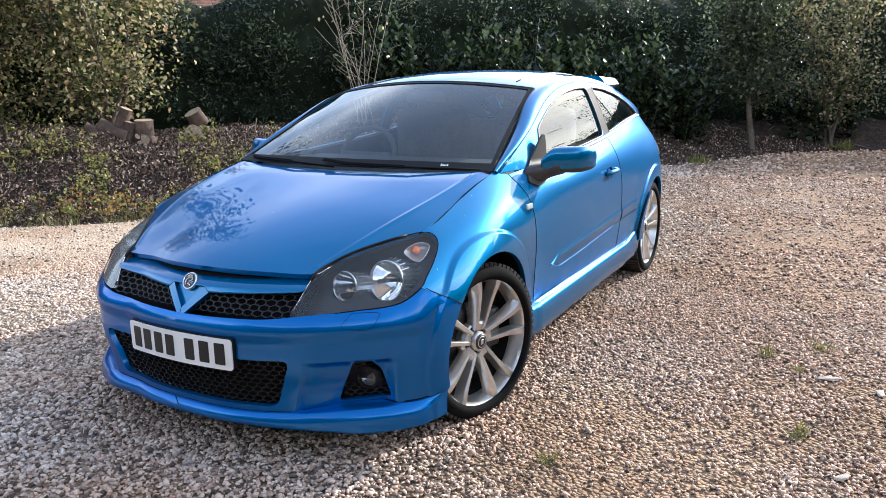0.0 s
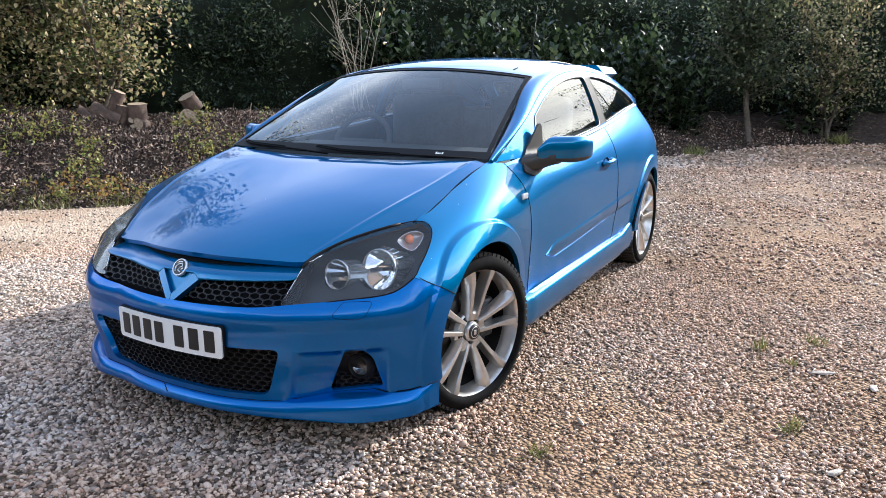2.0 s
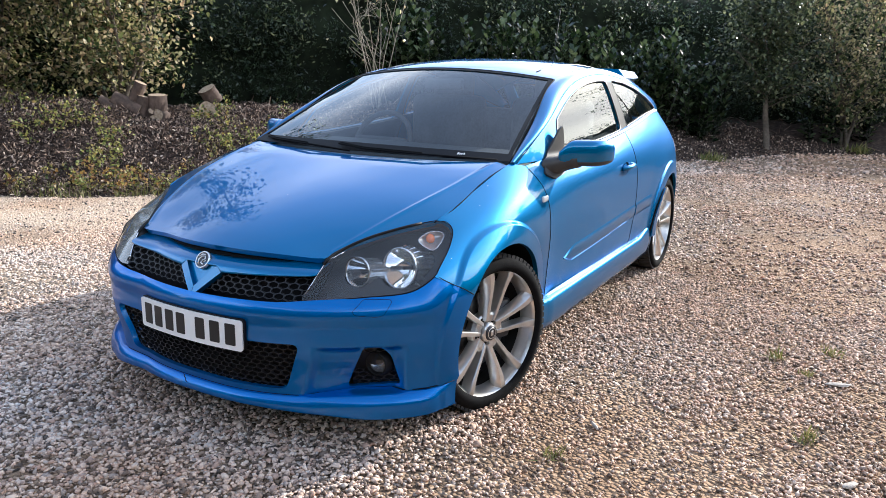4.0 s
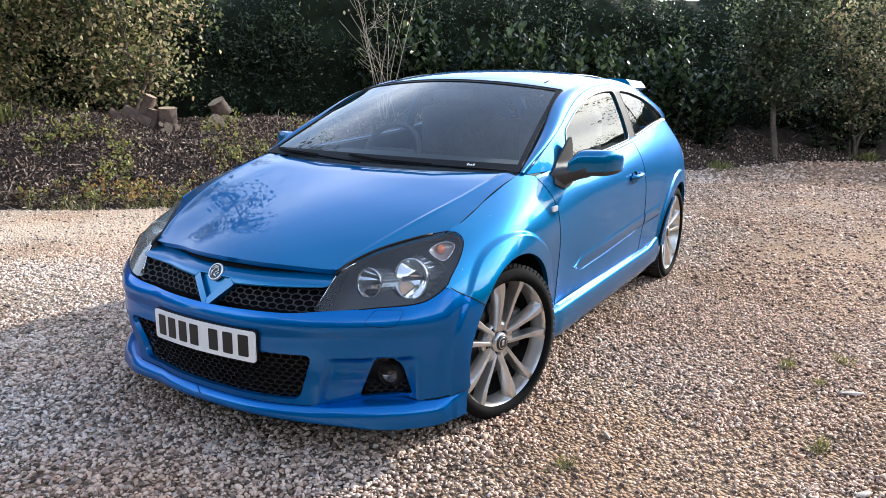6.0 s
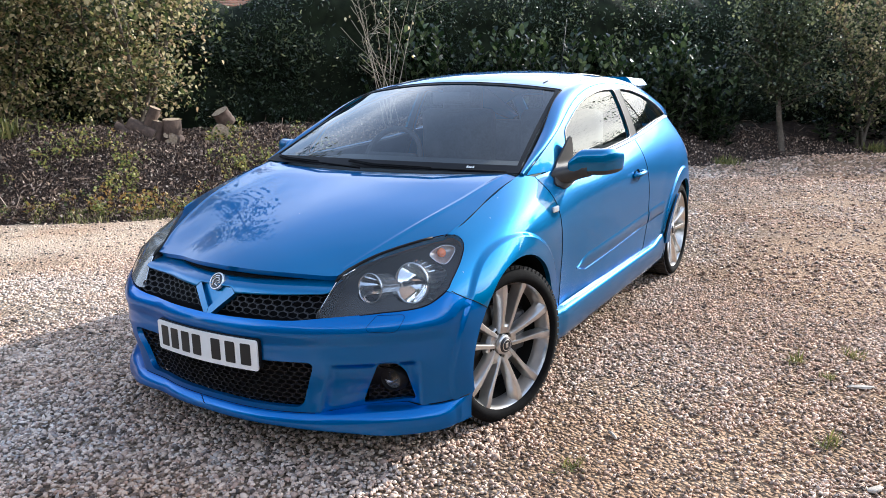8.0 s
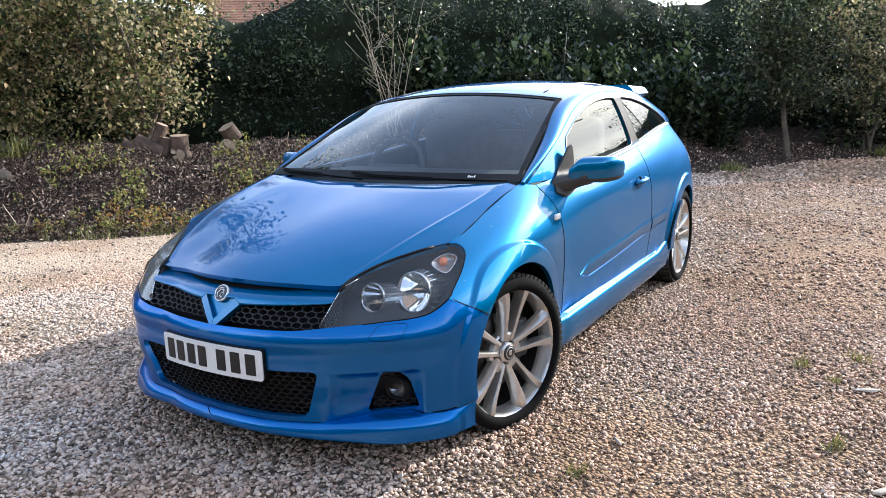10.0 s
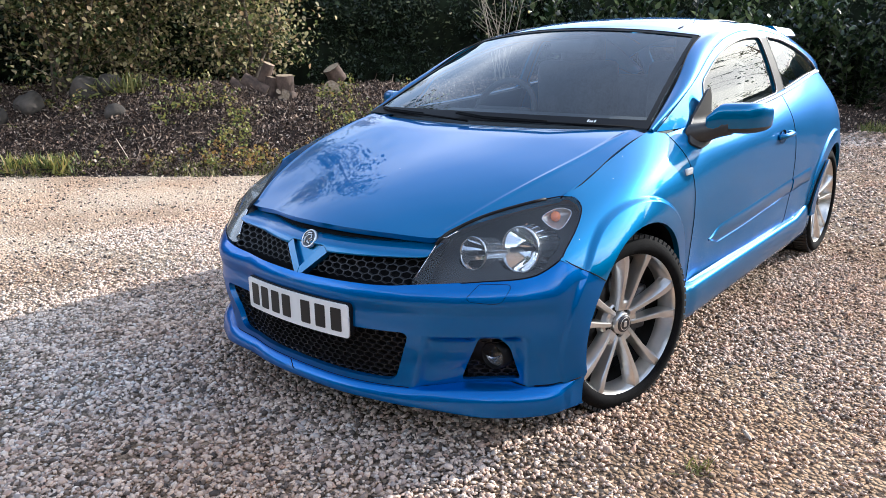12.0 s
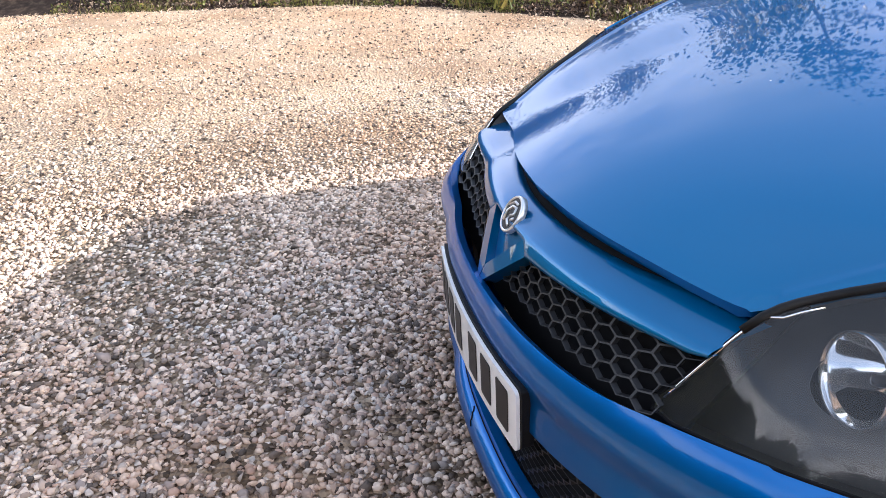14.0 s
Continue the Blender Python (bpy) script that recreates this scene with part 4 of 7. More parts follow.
# fog lamps
for s in (1, -1):
    fp = [(s * x, z) for x, z in [(0.57, 0.42), (0.76, 0.42), (0.77, 0.235), (0.57, 0.225)]]
    fback = lambda x, z: front_fn(u_of_x(x), z) + Vector((0, 0.060, 0))
    panel("fog_recess", fp, fback, 0.03, M_BLACK, car, (0, -1, 0), thick=0.03)
    honeycomb("fog_grille", 0.030, lambda x, z: math.hypot(abs(x) - 0.656, z - 0.317) > 0.050 and inside((abs(x), z), FOG), lambda x, z: front_fn(u_of_x(x), z) + Vector((0, 0.030, 0)), min(s * 0.585, s * 0.755), max(s * 0.585, s * 0.755), 0.24, 0.41, car, wall=0.16)
    fc = front_fn(u_of_x(s * 0.654), 0.317) + Vector((0, 0.034, 0))
    fr = lathe([(0.038, 0.03), (0.040, -0.012), (0.043, -0.014), (0.046, -0.008), (0.048, 0.002), (0.051, 0.010), (0.051, 0.03)], 32, "y")
    bmesh.ops.translate(fr, vec=fc, verts=fr.verts)
    fog = part("fog_lamp", fr, M_BLACK, car, "round fog lamp in a black recess")
    fl = lathe([(0.0001, -0.008), (0.02, -0.006), (0.039, 0.004)], 28, "y")
    bmesh.ops.translate(fl, vec=fc, verts=fl.verts)
    part("lens", fl, M_LENS, fog)
    fb = lathe([(0.0001, 0.035), (0.012, 0.033), (0.028, 0.022), (0.038, 0.003)], 28, "y")
    bmesh.ops.translate(fb, vec=fc, verts=fb.verts)
    part("reflector", fb, M_FOGREFLECT, fog)


# ---------------------------------------------------------------- headlamps
def bowed_patch(border, inner):
    """Plane axes and a surface that passes through border and inner places (thin plate)."""
    pts = [Vector(p) for p in border + inner]
    c = sum(pts, Vector()) / len(pts)
    n = Vector((0.45, -0.72, 0.53)).normalized()
    e1 = Vector((0.85, 0.53, 0)).normalized()
    e1 = (e1 - n * e1.dot(n)).normalized()
    e2 = n.cross(e1)
    q = np.array([[(p - c).dot(e1), (p - c).dot(e2)] for p in pts])
    h = np.array([(p - c).dot(n) for p in pts])
    k = len(pts)

    def phi(r2):
        return np.where(r2 > 1e-12, 0.5 * r2 * np.log(r2 + 1e-12), 0.0)
    a = np.zeros((k + 3, k + 3))
    a[:k, :k] = phi(((q[:, None] - q[None]) ** 2).sum(-1)) + 1e-5 * np.eye(k)
    a[:k, k:] = a[k:, :k].T
    a[:k, k], a[:k, k + 1:] = 1, q
    a[k, :k], a[k + 1:, :k] = 1, q.T
    wts = np.linalg.solve(a, np.r_[h, 0, 0, 0])

    def fn(u, v, inset=0.0):
        r = phi(((q - (u, v)) ** 2).sum(1))
        hh = float(r @ wts[:k] + wts[k] + wts[k + 1] * u + wts[k + 2] * v)
        return c + e1 * u + e2 * v + n * (hh - inset)
    flat = lambda p: ((Vector(p) - c).dot(e1), (Vector(p) - c).dot(e2))
    return fn, flat


def closed_curve(pts, n):
    k, out = len(pts), []
    for i in range(k):
        p0, p1, p2, p3 = (Vector(pts[(i + j) % k]) for j in (-1, 0, 1, 2))
        for j in range(n):
            t = j / n
            out.append(0.5 * (2 * p1 + (p2 - p0) * t + (2 * p0 - 5 * p1 + 4 * p2 - p3) * t * t + (3 * p1 - p0 - 3 * p2 + p3) * t ** 3))
    return out


HL = [(0.424, 0.212, 0.560), (0.440, 0.264, 0.626), (0.453, 0.325, 0.688), (0.470, 0.386, 0.712), (0.517, 0.464, 0.743), (0.594, 0.565, 0.773), (0.674, 0.655, 0.7945),
      *[(side_x(y, z) - 0.002, y, z) for y, z in HL_REAR], (0.752, 0.452, 0.599), (0.723, 0.415, 0.586), (0.687, 0.380, 0.581), (0.627, 0.329, 0.577), (0.541, 0.264, 0.570)]
hl_fn, hl_flat = bowed_patch(HL, [(0.629, 0.418, 0.673), (0.704, 0.528, 0.710), (0.544, 0.328, 0.645)])
hl_line = [hl_flat(p) for p in closed_curve(HL, 3)]


LAMPS = (((0.642, 0.510, 0.642), 0.070, -4), ((0.527, 0.413, 0.632), 0.051, -4))


def lamp_rim(at, r, tilt, n=28):
    """Where a lamp's barrel passes through the housing, as flat outline places."""
    rot = Matrix.Rotation(radians(tilt), 3, "Z") @ Matrix.Rotation(radians(-10), 3, "X")
    nrm = Vector((0.45, -0.72, 0.53)).normalized()
    out = []
    for i in range(n):
        lo, hi = -0.05, 0.25
        for _ in range(24):
            mid = (lo + hi) / 2
            p = Vector(at) + rot @ Vector((r * math.cos(2 * math.pi * i / n), mid, r * math.sin(2 * math.pi * i / n)))
            lo, hi = (mid, hi) if (p - hl_fn(*hl_flat(p), 0.082)).dot(nrm) > 0 else (lo, mid)
        out.append(hl_flat(p))
    return out


LAMP_HOLES = [lamp_rim(at, r * 1.01, tilt) for at, r, tilt in LAMPS]


def mx(v, s):
    return Vector((s * v.x, v.y, v.z))


for s in (1, -1):
    hl = panel("headlamp", hl_line, lambda u, v, s=s: mx(hl_fn(u, v, 0.082), s), 0.016, M_HOUSING, car, (s * 0.45, -0.72, 0.53), holes=LAMP_HOLES, thick=0.002, label="dark headlamp with two round reflectors")
    wall = bmesh.new()
    rows = [[wall.verts.new(mx(hl_fn(*p, d), s)) for p in hl_line] for d in (0.003, 0.082)]
    for i in range(len(hl_line)):
        j = (i + 1) % len(hl_line)
        wall.faces.new((rows[0][i], rows[0][j], rows[1][j], rows[1][i]))
    part("lamp_wall", wall, M_HOUSING, hl)
    panel("lens", hl_line, lambda u, v, s=s: mx(hl_fn(u, v, 0.0), s), 0.018, M_LENS if s > 0 else M_MILKY, hl, (s * 0.45, -0.72, 0.53), thick=0.004, label="clear headlamp cover" if s > 0 else "milky headlamp cover")
    tube("lens_edge", [mx(hl_fn(*hl_flat(Vector(HL[0]).lerp(Vector(HL[2]), i / 8)), -0.001), s) for i in range(1, 9)] + [mx(hl_fn(*hl_flat(p), 0.0) + Vector((0.010, -0.004, -0.006)), s) for p in closed_curve(HL, 3)[7:10]], 0.0017, M_CHROME, hl, "bright edge of the lamp cover")
    tube("lamp_brow", [mx(hl_fn(*hl_flat(p), -0.001), s) for p in closed_curve(HL, 3)[5:18]], 0.0055, M_BLACK, hl, "black upper rim of the lamp", sides=8)
    tube("headlamp_seal", [mx(hl_fn(*p, 0.001), s) for p in hl_line], 0.0026, M_GAP, hl, closed=True)
    for (cx, cy, cz), r, tilt in LAMPS:
        rot = Matrix.Rotation(radians(s * tilt), 3, "Z") @ Matrix.Rotation(radians(-10), 3, "X")
        at = Vector((s * cx, cy, cz))
        b = lathe([(0.008, 0.060), (0.20 * r, 0.058), (0.35 * r, 0.053), (0.50 * r, 0.045), (0.62 * r, 0.036), (0.82 * r, 0.014), (0.95 * r, -0.008), (r, -0.014)], 64, "y")
        for v in b.verts:
            # broad vertical flutes pressed into the bowl
            v.co.y += 0.0010 * math.cos(v.co.x / r * 21) * (1 - smooth01(0.75 * r, 0.95 * r, math.hypot(v.co.x, v.co.z)))
            v.co = rot @ v.co + at
        lamp = part("reflector", b, M_REFLECT, hl, "round fluted silver headlamp reflector")
        bz = lathe([(r, -0.014), (r * 1.04, -0.020), (r * 1.09, -0.018), (r * 1.10, -0.012), (r * 1.06, 0.0), (r * 1.02, 0.03), (r * 0.98, 0.14)], 96, "y")
        for v in bz.verts:
            if v.co.y > -0.011:
                k = 1 - 0.045 * abs(math.cos(12 * math.atan2(v.co.z, v.co.x)))
                v.co.x, v.co.z = v.co.x * k, v.co.z * k
            v.co = rot @ v.co + at
        part("barrel", bz, M_SATIN, lamp, "fluted silver lamp barrel")
        blb = lathe([(0.0001, 0.006), (0.006, 0.009), (0.0075, 0.016), (0.0075, 0.055)], 16, "y")
        for v in blb.verts:
            v.co = rot @ v.co + at
        part("bulb_cap", blb, M_DARKMETAL, lamp)
    # fins on the upper and outer wall of the main barrel
    (cx, cy, cz), r, tilt = LAMPS[0]
    rot = Matrix.Rotation(radians(s * tilt), 3, "Z") @ Matrix.Rotation(radians(-10), 3, "X")
    fin = bmesh.new()
    for k in range(9):
        a = radians(-40 + 17 * k) if k < 4 else radians(40 + 16 * (k - 4))
        d, t = Vector((s * math.cos(a), 0, math.sin(a))), Vector((-s * math.sin(a), 0, math.cos(a)))
        q = [fin.verts.new(rot @ (d * rr + t * 0.0015 * w + Vector((0, y, 0))) + Vector((s * cx, cy, cz))) for rr, y, w in ((r * 1.07, 0.0, -1), (r * 1.22, 0.030, -1), (r * 1.04, 0.06, -1), (r * 1.07, 0.0, 1), (r * 1.22, 0.030, 1), (r * 1.04, 0.06, 1))]
        fin.faces.new(q[:3])
        fin.faces.new(q[:2:-1])
        for i in range(3):
            fin.faces.new((q[i], q[(i + 1) % 3], q[3 + (i + 1) % 3], q[3 + i]))
    bmesh.ops.recalc_face_normals(fin, faces=fin.faces)
    tagged(part("barrel_fin", fin, M_REFLECT, hl, smooth=False), kind="stuff")
    # indicator: a small three-cornered dish with its bulb
    ring = [Vector((s * (x - 0.010), y + 0.018, z - 0.007)) for x, y, z in closed_curve([(0.675, 0.566, 0.740), (0.688, 0.612, 0.764), (0.713, 0.645, 0.766), (0.736, 0.648, 0.750), (0.732, 0.578, 0.710)], 4)]
    deep = Vector((s * 0.688, 0.650, 0.728))
    dish = bmesh.new()
    rows = [[dish.verts.new(p.lerp(deep, t) + Vector((0, o, 0))) for p in ring] for t, o in ((0, 0), (0.35, 0.016), (0.7, 0.012), (0.97, 0.0))]
    for ra, rb in zip(rows, rows[1:]):
        for i in range(len(ring)):
            j = (i + 1) % len(ring)
            dish.faces.new((ra[i], ra[j], rb[j], rb[i]))
    bmesh.ops.recalc_face_normals(dish, faces=dish.faces)
    ind = part("indicator", dish, M_PEARL, hl, "three-cornered indicator dish with an amber bulb")
    tube("dish_rim", ring, 0.0013, M_CHROME, ind, closed=True)
    am = lathe([(0.0001, -0.016), (0.009, -0.013), (0.016, -0.002), (0.017, 0.010), (0.012, 0.03)], 20, "y")
    for v in am.verts:
        v.co = Matrix.Rotation(radians(s * 35), 3, "Z") @ v.co + Vector((s * 0.690, 0.628, 0.735))
    part("bulb", am, M_AMBER, ind, "amber indicator bulb")

# ---------------------------------------------------------------- mirrors, handles, mouldings, skirts
for s in (1, -1):
    bm = bmesh.new()
    bmesh.ops.create_uvsphere(bm, u_segments=32, v_segments=22, radius=1)
    under = bmesh.new()
    low = [f for f in bm.faces if f.calc_center_median().z < -0.3]
    for f in low:
        under.faces.new([under.verts.new(v.co) for v in f.verts])
    bmesh.ops.delete(bm, geom=low, context="FACES")
    bmesh.ops.remove_doubles(under, verts=under.verts, dist=1e-5)
    for v in list(bm.verts) + list(under.verts):
        x, y, z = v.co
        t = (x + 1) / 2
        e = lambda q, p: math.copysign(abs(q) ** p, q)
        hgt = 0.058 * (0.55 + 0.56 * smooth01(0.03, 0.36, t) - 0.14 * smooth01(0.7, 1.0, t))
        nx = 0.938 + 0.096 * e(x, 0.50)
        ny = 1.60 + (0.06 if y < 0 else 0.045) * e(y, 0.8) + 0.20 * (t - 0.5)
        nz = 0.985 + (hgt * e(z, 0.50) if z > 0 else 0.056 * e(z, 0.42)) + 0.008 * (t - 0.5)
        v.co = (s * nx, ny, nz)
    if s < 0:
        bmesh.ops.reverse_faces(bm, faces=bm.faces)
        bmesh.ops.reverse_faces(under, faces=under.faces)
    mir = part("door_mirror", bm, M_PAINT, car, "blue door mirror on a black foot")
    part("underside", under, M_POST, mir)
    # a sail-shaped plate in the window's front corner, and the arm that grows out of it
    sail = rounded([(1.395, 0.905), (1.45, 0.955), (1.53, 1.02), (1.60, 1.085), (1.64, 1.105), (1.66, 1.06), (1.668, 0.99), (1.64, 0.94), (1.57, 0.893), (1.47, 0.876)], 0.02)
    panel("mirror_plate", sail, lambda y, z, s=s: Vector((s * (max(side_x(y, z), glass_x(y, z)) + 0.011), y, z)), 0.02, M_POST, mir, (s, 0, 0), thick=0.010, label="black plastic plate under the mirror arm")
    bl = bmesh.new()
    rings = []
    for i in range(9):
        t = i / 8
        k = smooth01(0.0, 0.85, t)
        c = Vector((0.792 + 0.125 * t, 1.515 + 0.060 * t, 0.925 + 0.030 * t))
        ry, rz = 0.098 - 0.052 * k, 0.046 - 0.014 * k
        rings.append([bl.verts.new((s * c.x, c.y + ry * math.copysign(abs(math.cos(a)) ** 0.7, math.cos(a)), c.z + rz * math.copysign(abs(math.sin(a)) ** 0.7, math.sin(a)))) for a in [2 * math.pi * q / 24 for q in range(24)]])
    for a, b in zip(rings, rings[1:]):
        for q in range(24):
            bl.faces.new((a[q], a[(q + 1) % 24], b[(q + 1) % 24], b[q]))
    bl.faces.new(rings[-1])
    bmesh.ops.recalc_face_normals(bl, faces=bl.faces)
    part("foot", bl, M_POST, mir, "black plastic mirror foot")
    # handle
    hx = side_x(2.50, 0.83)
    cup = lathe([(0.0001, -0.014), (0.03, -0.010), (0.044, 0.0), (0.047, 0.002)], 24, "x")
    for v in cup.verts:
        v.co = Vector((s * (hx + v.co.x + 0.002), 2.47 + v.co.y * 1.1, 0.825 + v.co.z * 0.75))
    bmesh.ops.recalc_face_normals(cup, faces=cup.faces)
    hd = tube("door_handle", [(s * (hx + o), y, z) for o, y, z in ((0.002, 2.40, 0.828), (0.026, 2.425, 0.832), (0.034, 2.48, 0.836), (0.032, 2.54, 0.836), (0.020, 2.575, 0.834), (0.0, 2.585, 0.833))], 0.013, M_PAINT, car, "blue pull handle over a dark cup", sides=10)
    part("handle_cup", cup, M_GAP, hd)
    # side moulding
    def mould(y, t, s=s):
        zc = 0.478 + 0.055 * (y - 1.65)
        hh = 0.036 * smooth01(1.60, 1.74, y) + 0.004
        z = zc + hh * (t * 2 - 1)
        return Vector((s * (side_x(y, z) + 0.006 * (1 - abs(t * 2 - 1) ** 3)), y, z))
    for y0, y1 in ((1.61, 2.735), (2.762, 3.07)):
        panel("side_moulding", [(y0, 0), (y1, 0), (y1, 0.1), (y0, 0.1)], lambda y, b, f=mould: f(y, b / 0.1), 0.02, M_PAINT, car, (s, 0, 0), thick=0.012)
    # sill skirt
    def skirt(y, t, s=s):
        e = smooth01(1.33, 1.42, y) * (1 - smooth01(3.08, 3.19, y))
        x = spline([(0, 0.850), (0.15, 0.876), (0.35, 0.888), (0.8, 0.880), (0.95, 0.868), (1.1, 0.80)])(t)
        z = spline([(0, 0.345), (0.15, 0.335), (0.35, 0.305), (0.8, 0.215), (0.95, 0.195), (1.1, 0.190)])(t) + 0.05 * smooth01(2.85, 3.15, y) * (1 - t)
        return Vector((s * (x - 0.01 * (1 - e)), y, z))
    panel("side_skirt", [(1.31, 0), (3.185, 0), (3.185, 0.33), (1.31, 0.33)], lambda y, b, f=skirt: f(y, b / 0.3), 0.03, M_PAINT, car, (s, 0, 0), thick=0.006)
    # fin of the skirt in front of the rear wheel, with the dark slot before it
    edge = [(y - 0.004, z) for y, z in arch(WHEEL_R, ARCH_IN, 184, 128, 12)]
    front = [(y - 0.075 * (1 - i / 14.0), z) for i, (y, z) in enumerate(edge)]
    panel("skirt_fin", edge + front[::-1], lambda y, z, s=s: Vector((s * (side_x(y, z) + 0.014), y, z)), 0.02, M_PAINT, car, (s, 0, 0), thick=0.02, label="upswept blue fin of the side skirt")
    tube("fin_slot", [(s * (side_x(y - 0.008, z) + 0.004), y - 0.008, z) for y, z in front], 0.008, M_GAP, car, taper=lambda t: 1.1 - 0.8 * t)
    # side repeater lamp
    rx = side_x(1.325, 0.806)
    part("side_repeater", box((0.014, 0.055, 0.026), (s * (rx + 0.003), 1.325, 0.806), 0.006), M_WHITE, car, "small clear side repeater lamp")
    # wheel housings
    for wy in (WHEEL_F, WHEEL_R):
        lb = bmesh.new()
        ring = [[lb.verts.new((s * x, wy + (ARCH_IN + 0.006) * math.cos(radians(a)), ARCH_Z + (ARCH_IN + 0.006) * math.sin(radians(a)))) for a in range(0, 181, 9) for x in [0.60 if inner else side_x(wy + ARCH_IN * math.cos(radians(a)), max(0.25, ARCH_Z + ARCH_IN * math.sin(radians(a)))) - 0.018]] for inner in (True, False)]
        for i in range(len(ring[0]) - 1):
            lb.faces.new((ring[0][i], ring[0][i + 1], ring[1][i + 1], ring[1][i]))
        lb.faces.new(ring[0])
        part("wheel_housing", lb, M_GAP, car)

# underside, cabin floor
part("underbody", box((1.2, 3.6, 0.14), (0, 2.35, 0.25), 0.03), M_GAP, car)
part("sill_floor", box((1.62, 1.8, 0.10), (0, 2.24, 0.24), 0.03), M_GAP, car)
part("engine_bay", box((1.1, 0.80, 0.36), (0, 0.80, 0.42), 0.02), M_GAP, car)

# aerial
tube("aerial", [(0, 3.45, 1.375), (0, 3.50, 1.56), (0, 3.56, 1.80)], 0.004, M_BLACK, car, "thin black roof aerial", taper=lambda t: 1 - 0.6 * t)

# wipers
for pts in ([(0.675, 1.205, 0.985), (0.35, 1.10, 0.995), (0.05, 1.085, 1.0), (-0.10, 1.10, 1.012)], [(-0.02, 1.075, 0.985), (-0.30, 1.10, 0.998), (-0.55, 1.17, 1.0), (-0.64, 1.215, 1.005)]):
    wp = tube("wiper", [Vector(p) - Vector((0, 0, 0.012)) for p in pts], 0.005, M_GAP, car, "black windscreen wiper", sides=6)
    tube("blade", [Vector(p) + Vector((0, 0.012, -0.008)) for p in pts[1:]], 0.004, M_GAP, wp)

# ---------------------------------------------------------------- cabin
part("dashboard", box((1.36, 0.55, 0.20), (0, 1.52, 0.86), 0.07, 4), M_CABIN, car)
for sx in (0.36, -0.36):
    st = part("seat", box((0.50, 0.50, 0.20), (sx, 2.30, 0.52), 0.06, 3), M_SEAT, car, "dark cloth front seat")
    part("backrest", box((0.50, 0.16, 0.66), (sx, 2.60, 0.86), 0.06, 3, None), M_SEAT, st)
    part("headrest", box((0.27, 0.11, 0.20), (sx, 2.66, 1.235), 0.045, 3), M_SEAT, st)
part("rear_seat", box((1.24, 0.22, 0.60), (0, 3.38, 0.78), 0.06, 3), M_SEAT, car)
sw = lathe([(0.185 + 0.016 * math.cos(a * math.pi / 5), 0.016 * math.sin(a * math.pi / 5)) for a in range(11)], 40, "y")
for v in sw.verts:
    v.co = Matrix.Rotation(radians(-24), 3, "X") @ v.co + Vector((-0.36, 1.83, 0.93))
wheel_s = part("steering_wheel", sw, M_CABIN, car)
part("steering_boss", box((0.34, 0.05, 0.09), (-0.36, 1.82, 0.925), 0.02, 2, (-24, 0, 0)), M_CABIN, wheel_s)
part("rear_view_mirror", box((0.24, 0.03, 0.065), (0, 1.90, 1.27), 0.014), M_CABIN, car)


# the right front corner is pulled wider and further forward, to meet its measured outline
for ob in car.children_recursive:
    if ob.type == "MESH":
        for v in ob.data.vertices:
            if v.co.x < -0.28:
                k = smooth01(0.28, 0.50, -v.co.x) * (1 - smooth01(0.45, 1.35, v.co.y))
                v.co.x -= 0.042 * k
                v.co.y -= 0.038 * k


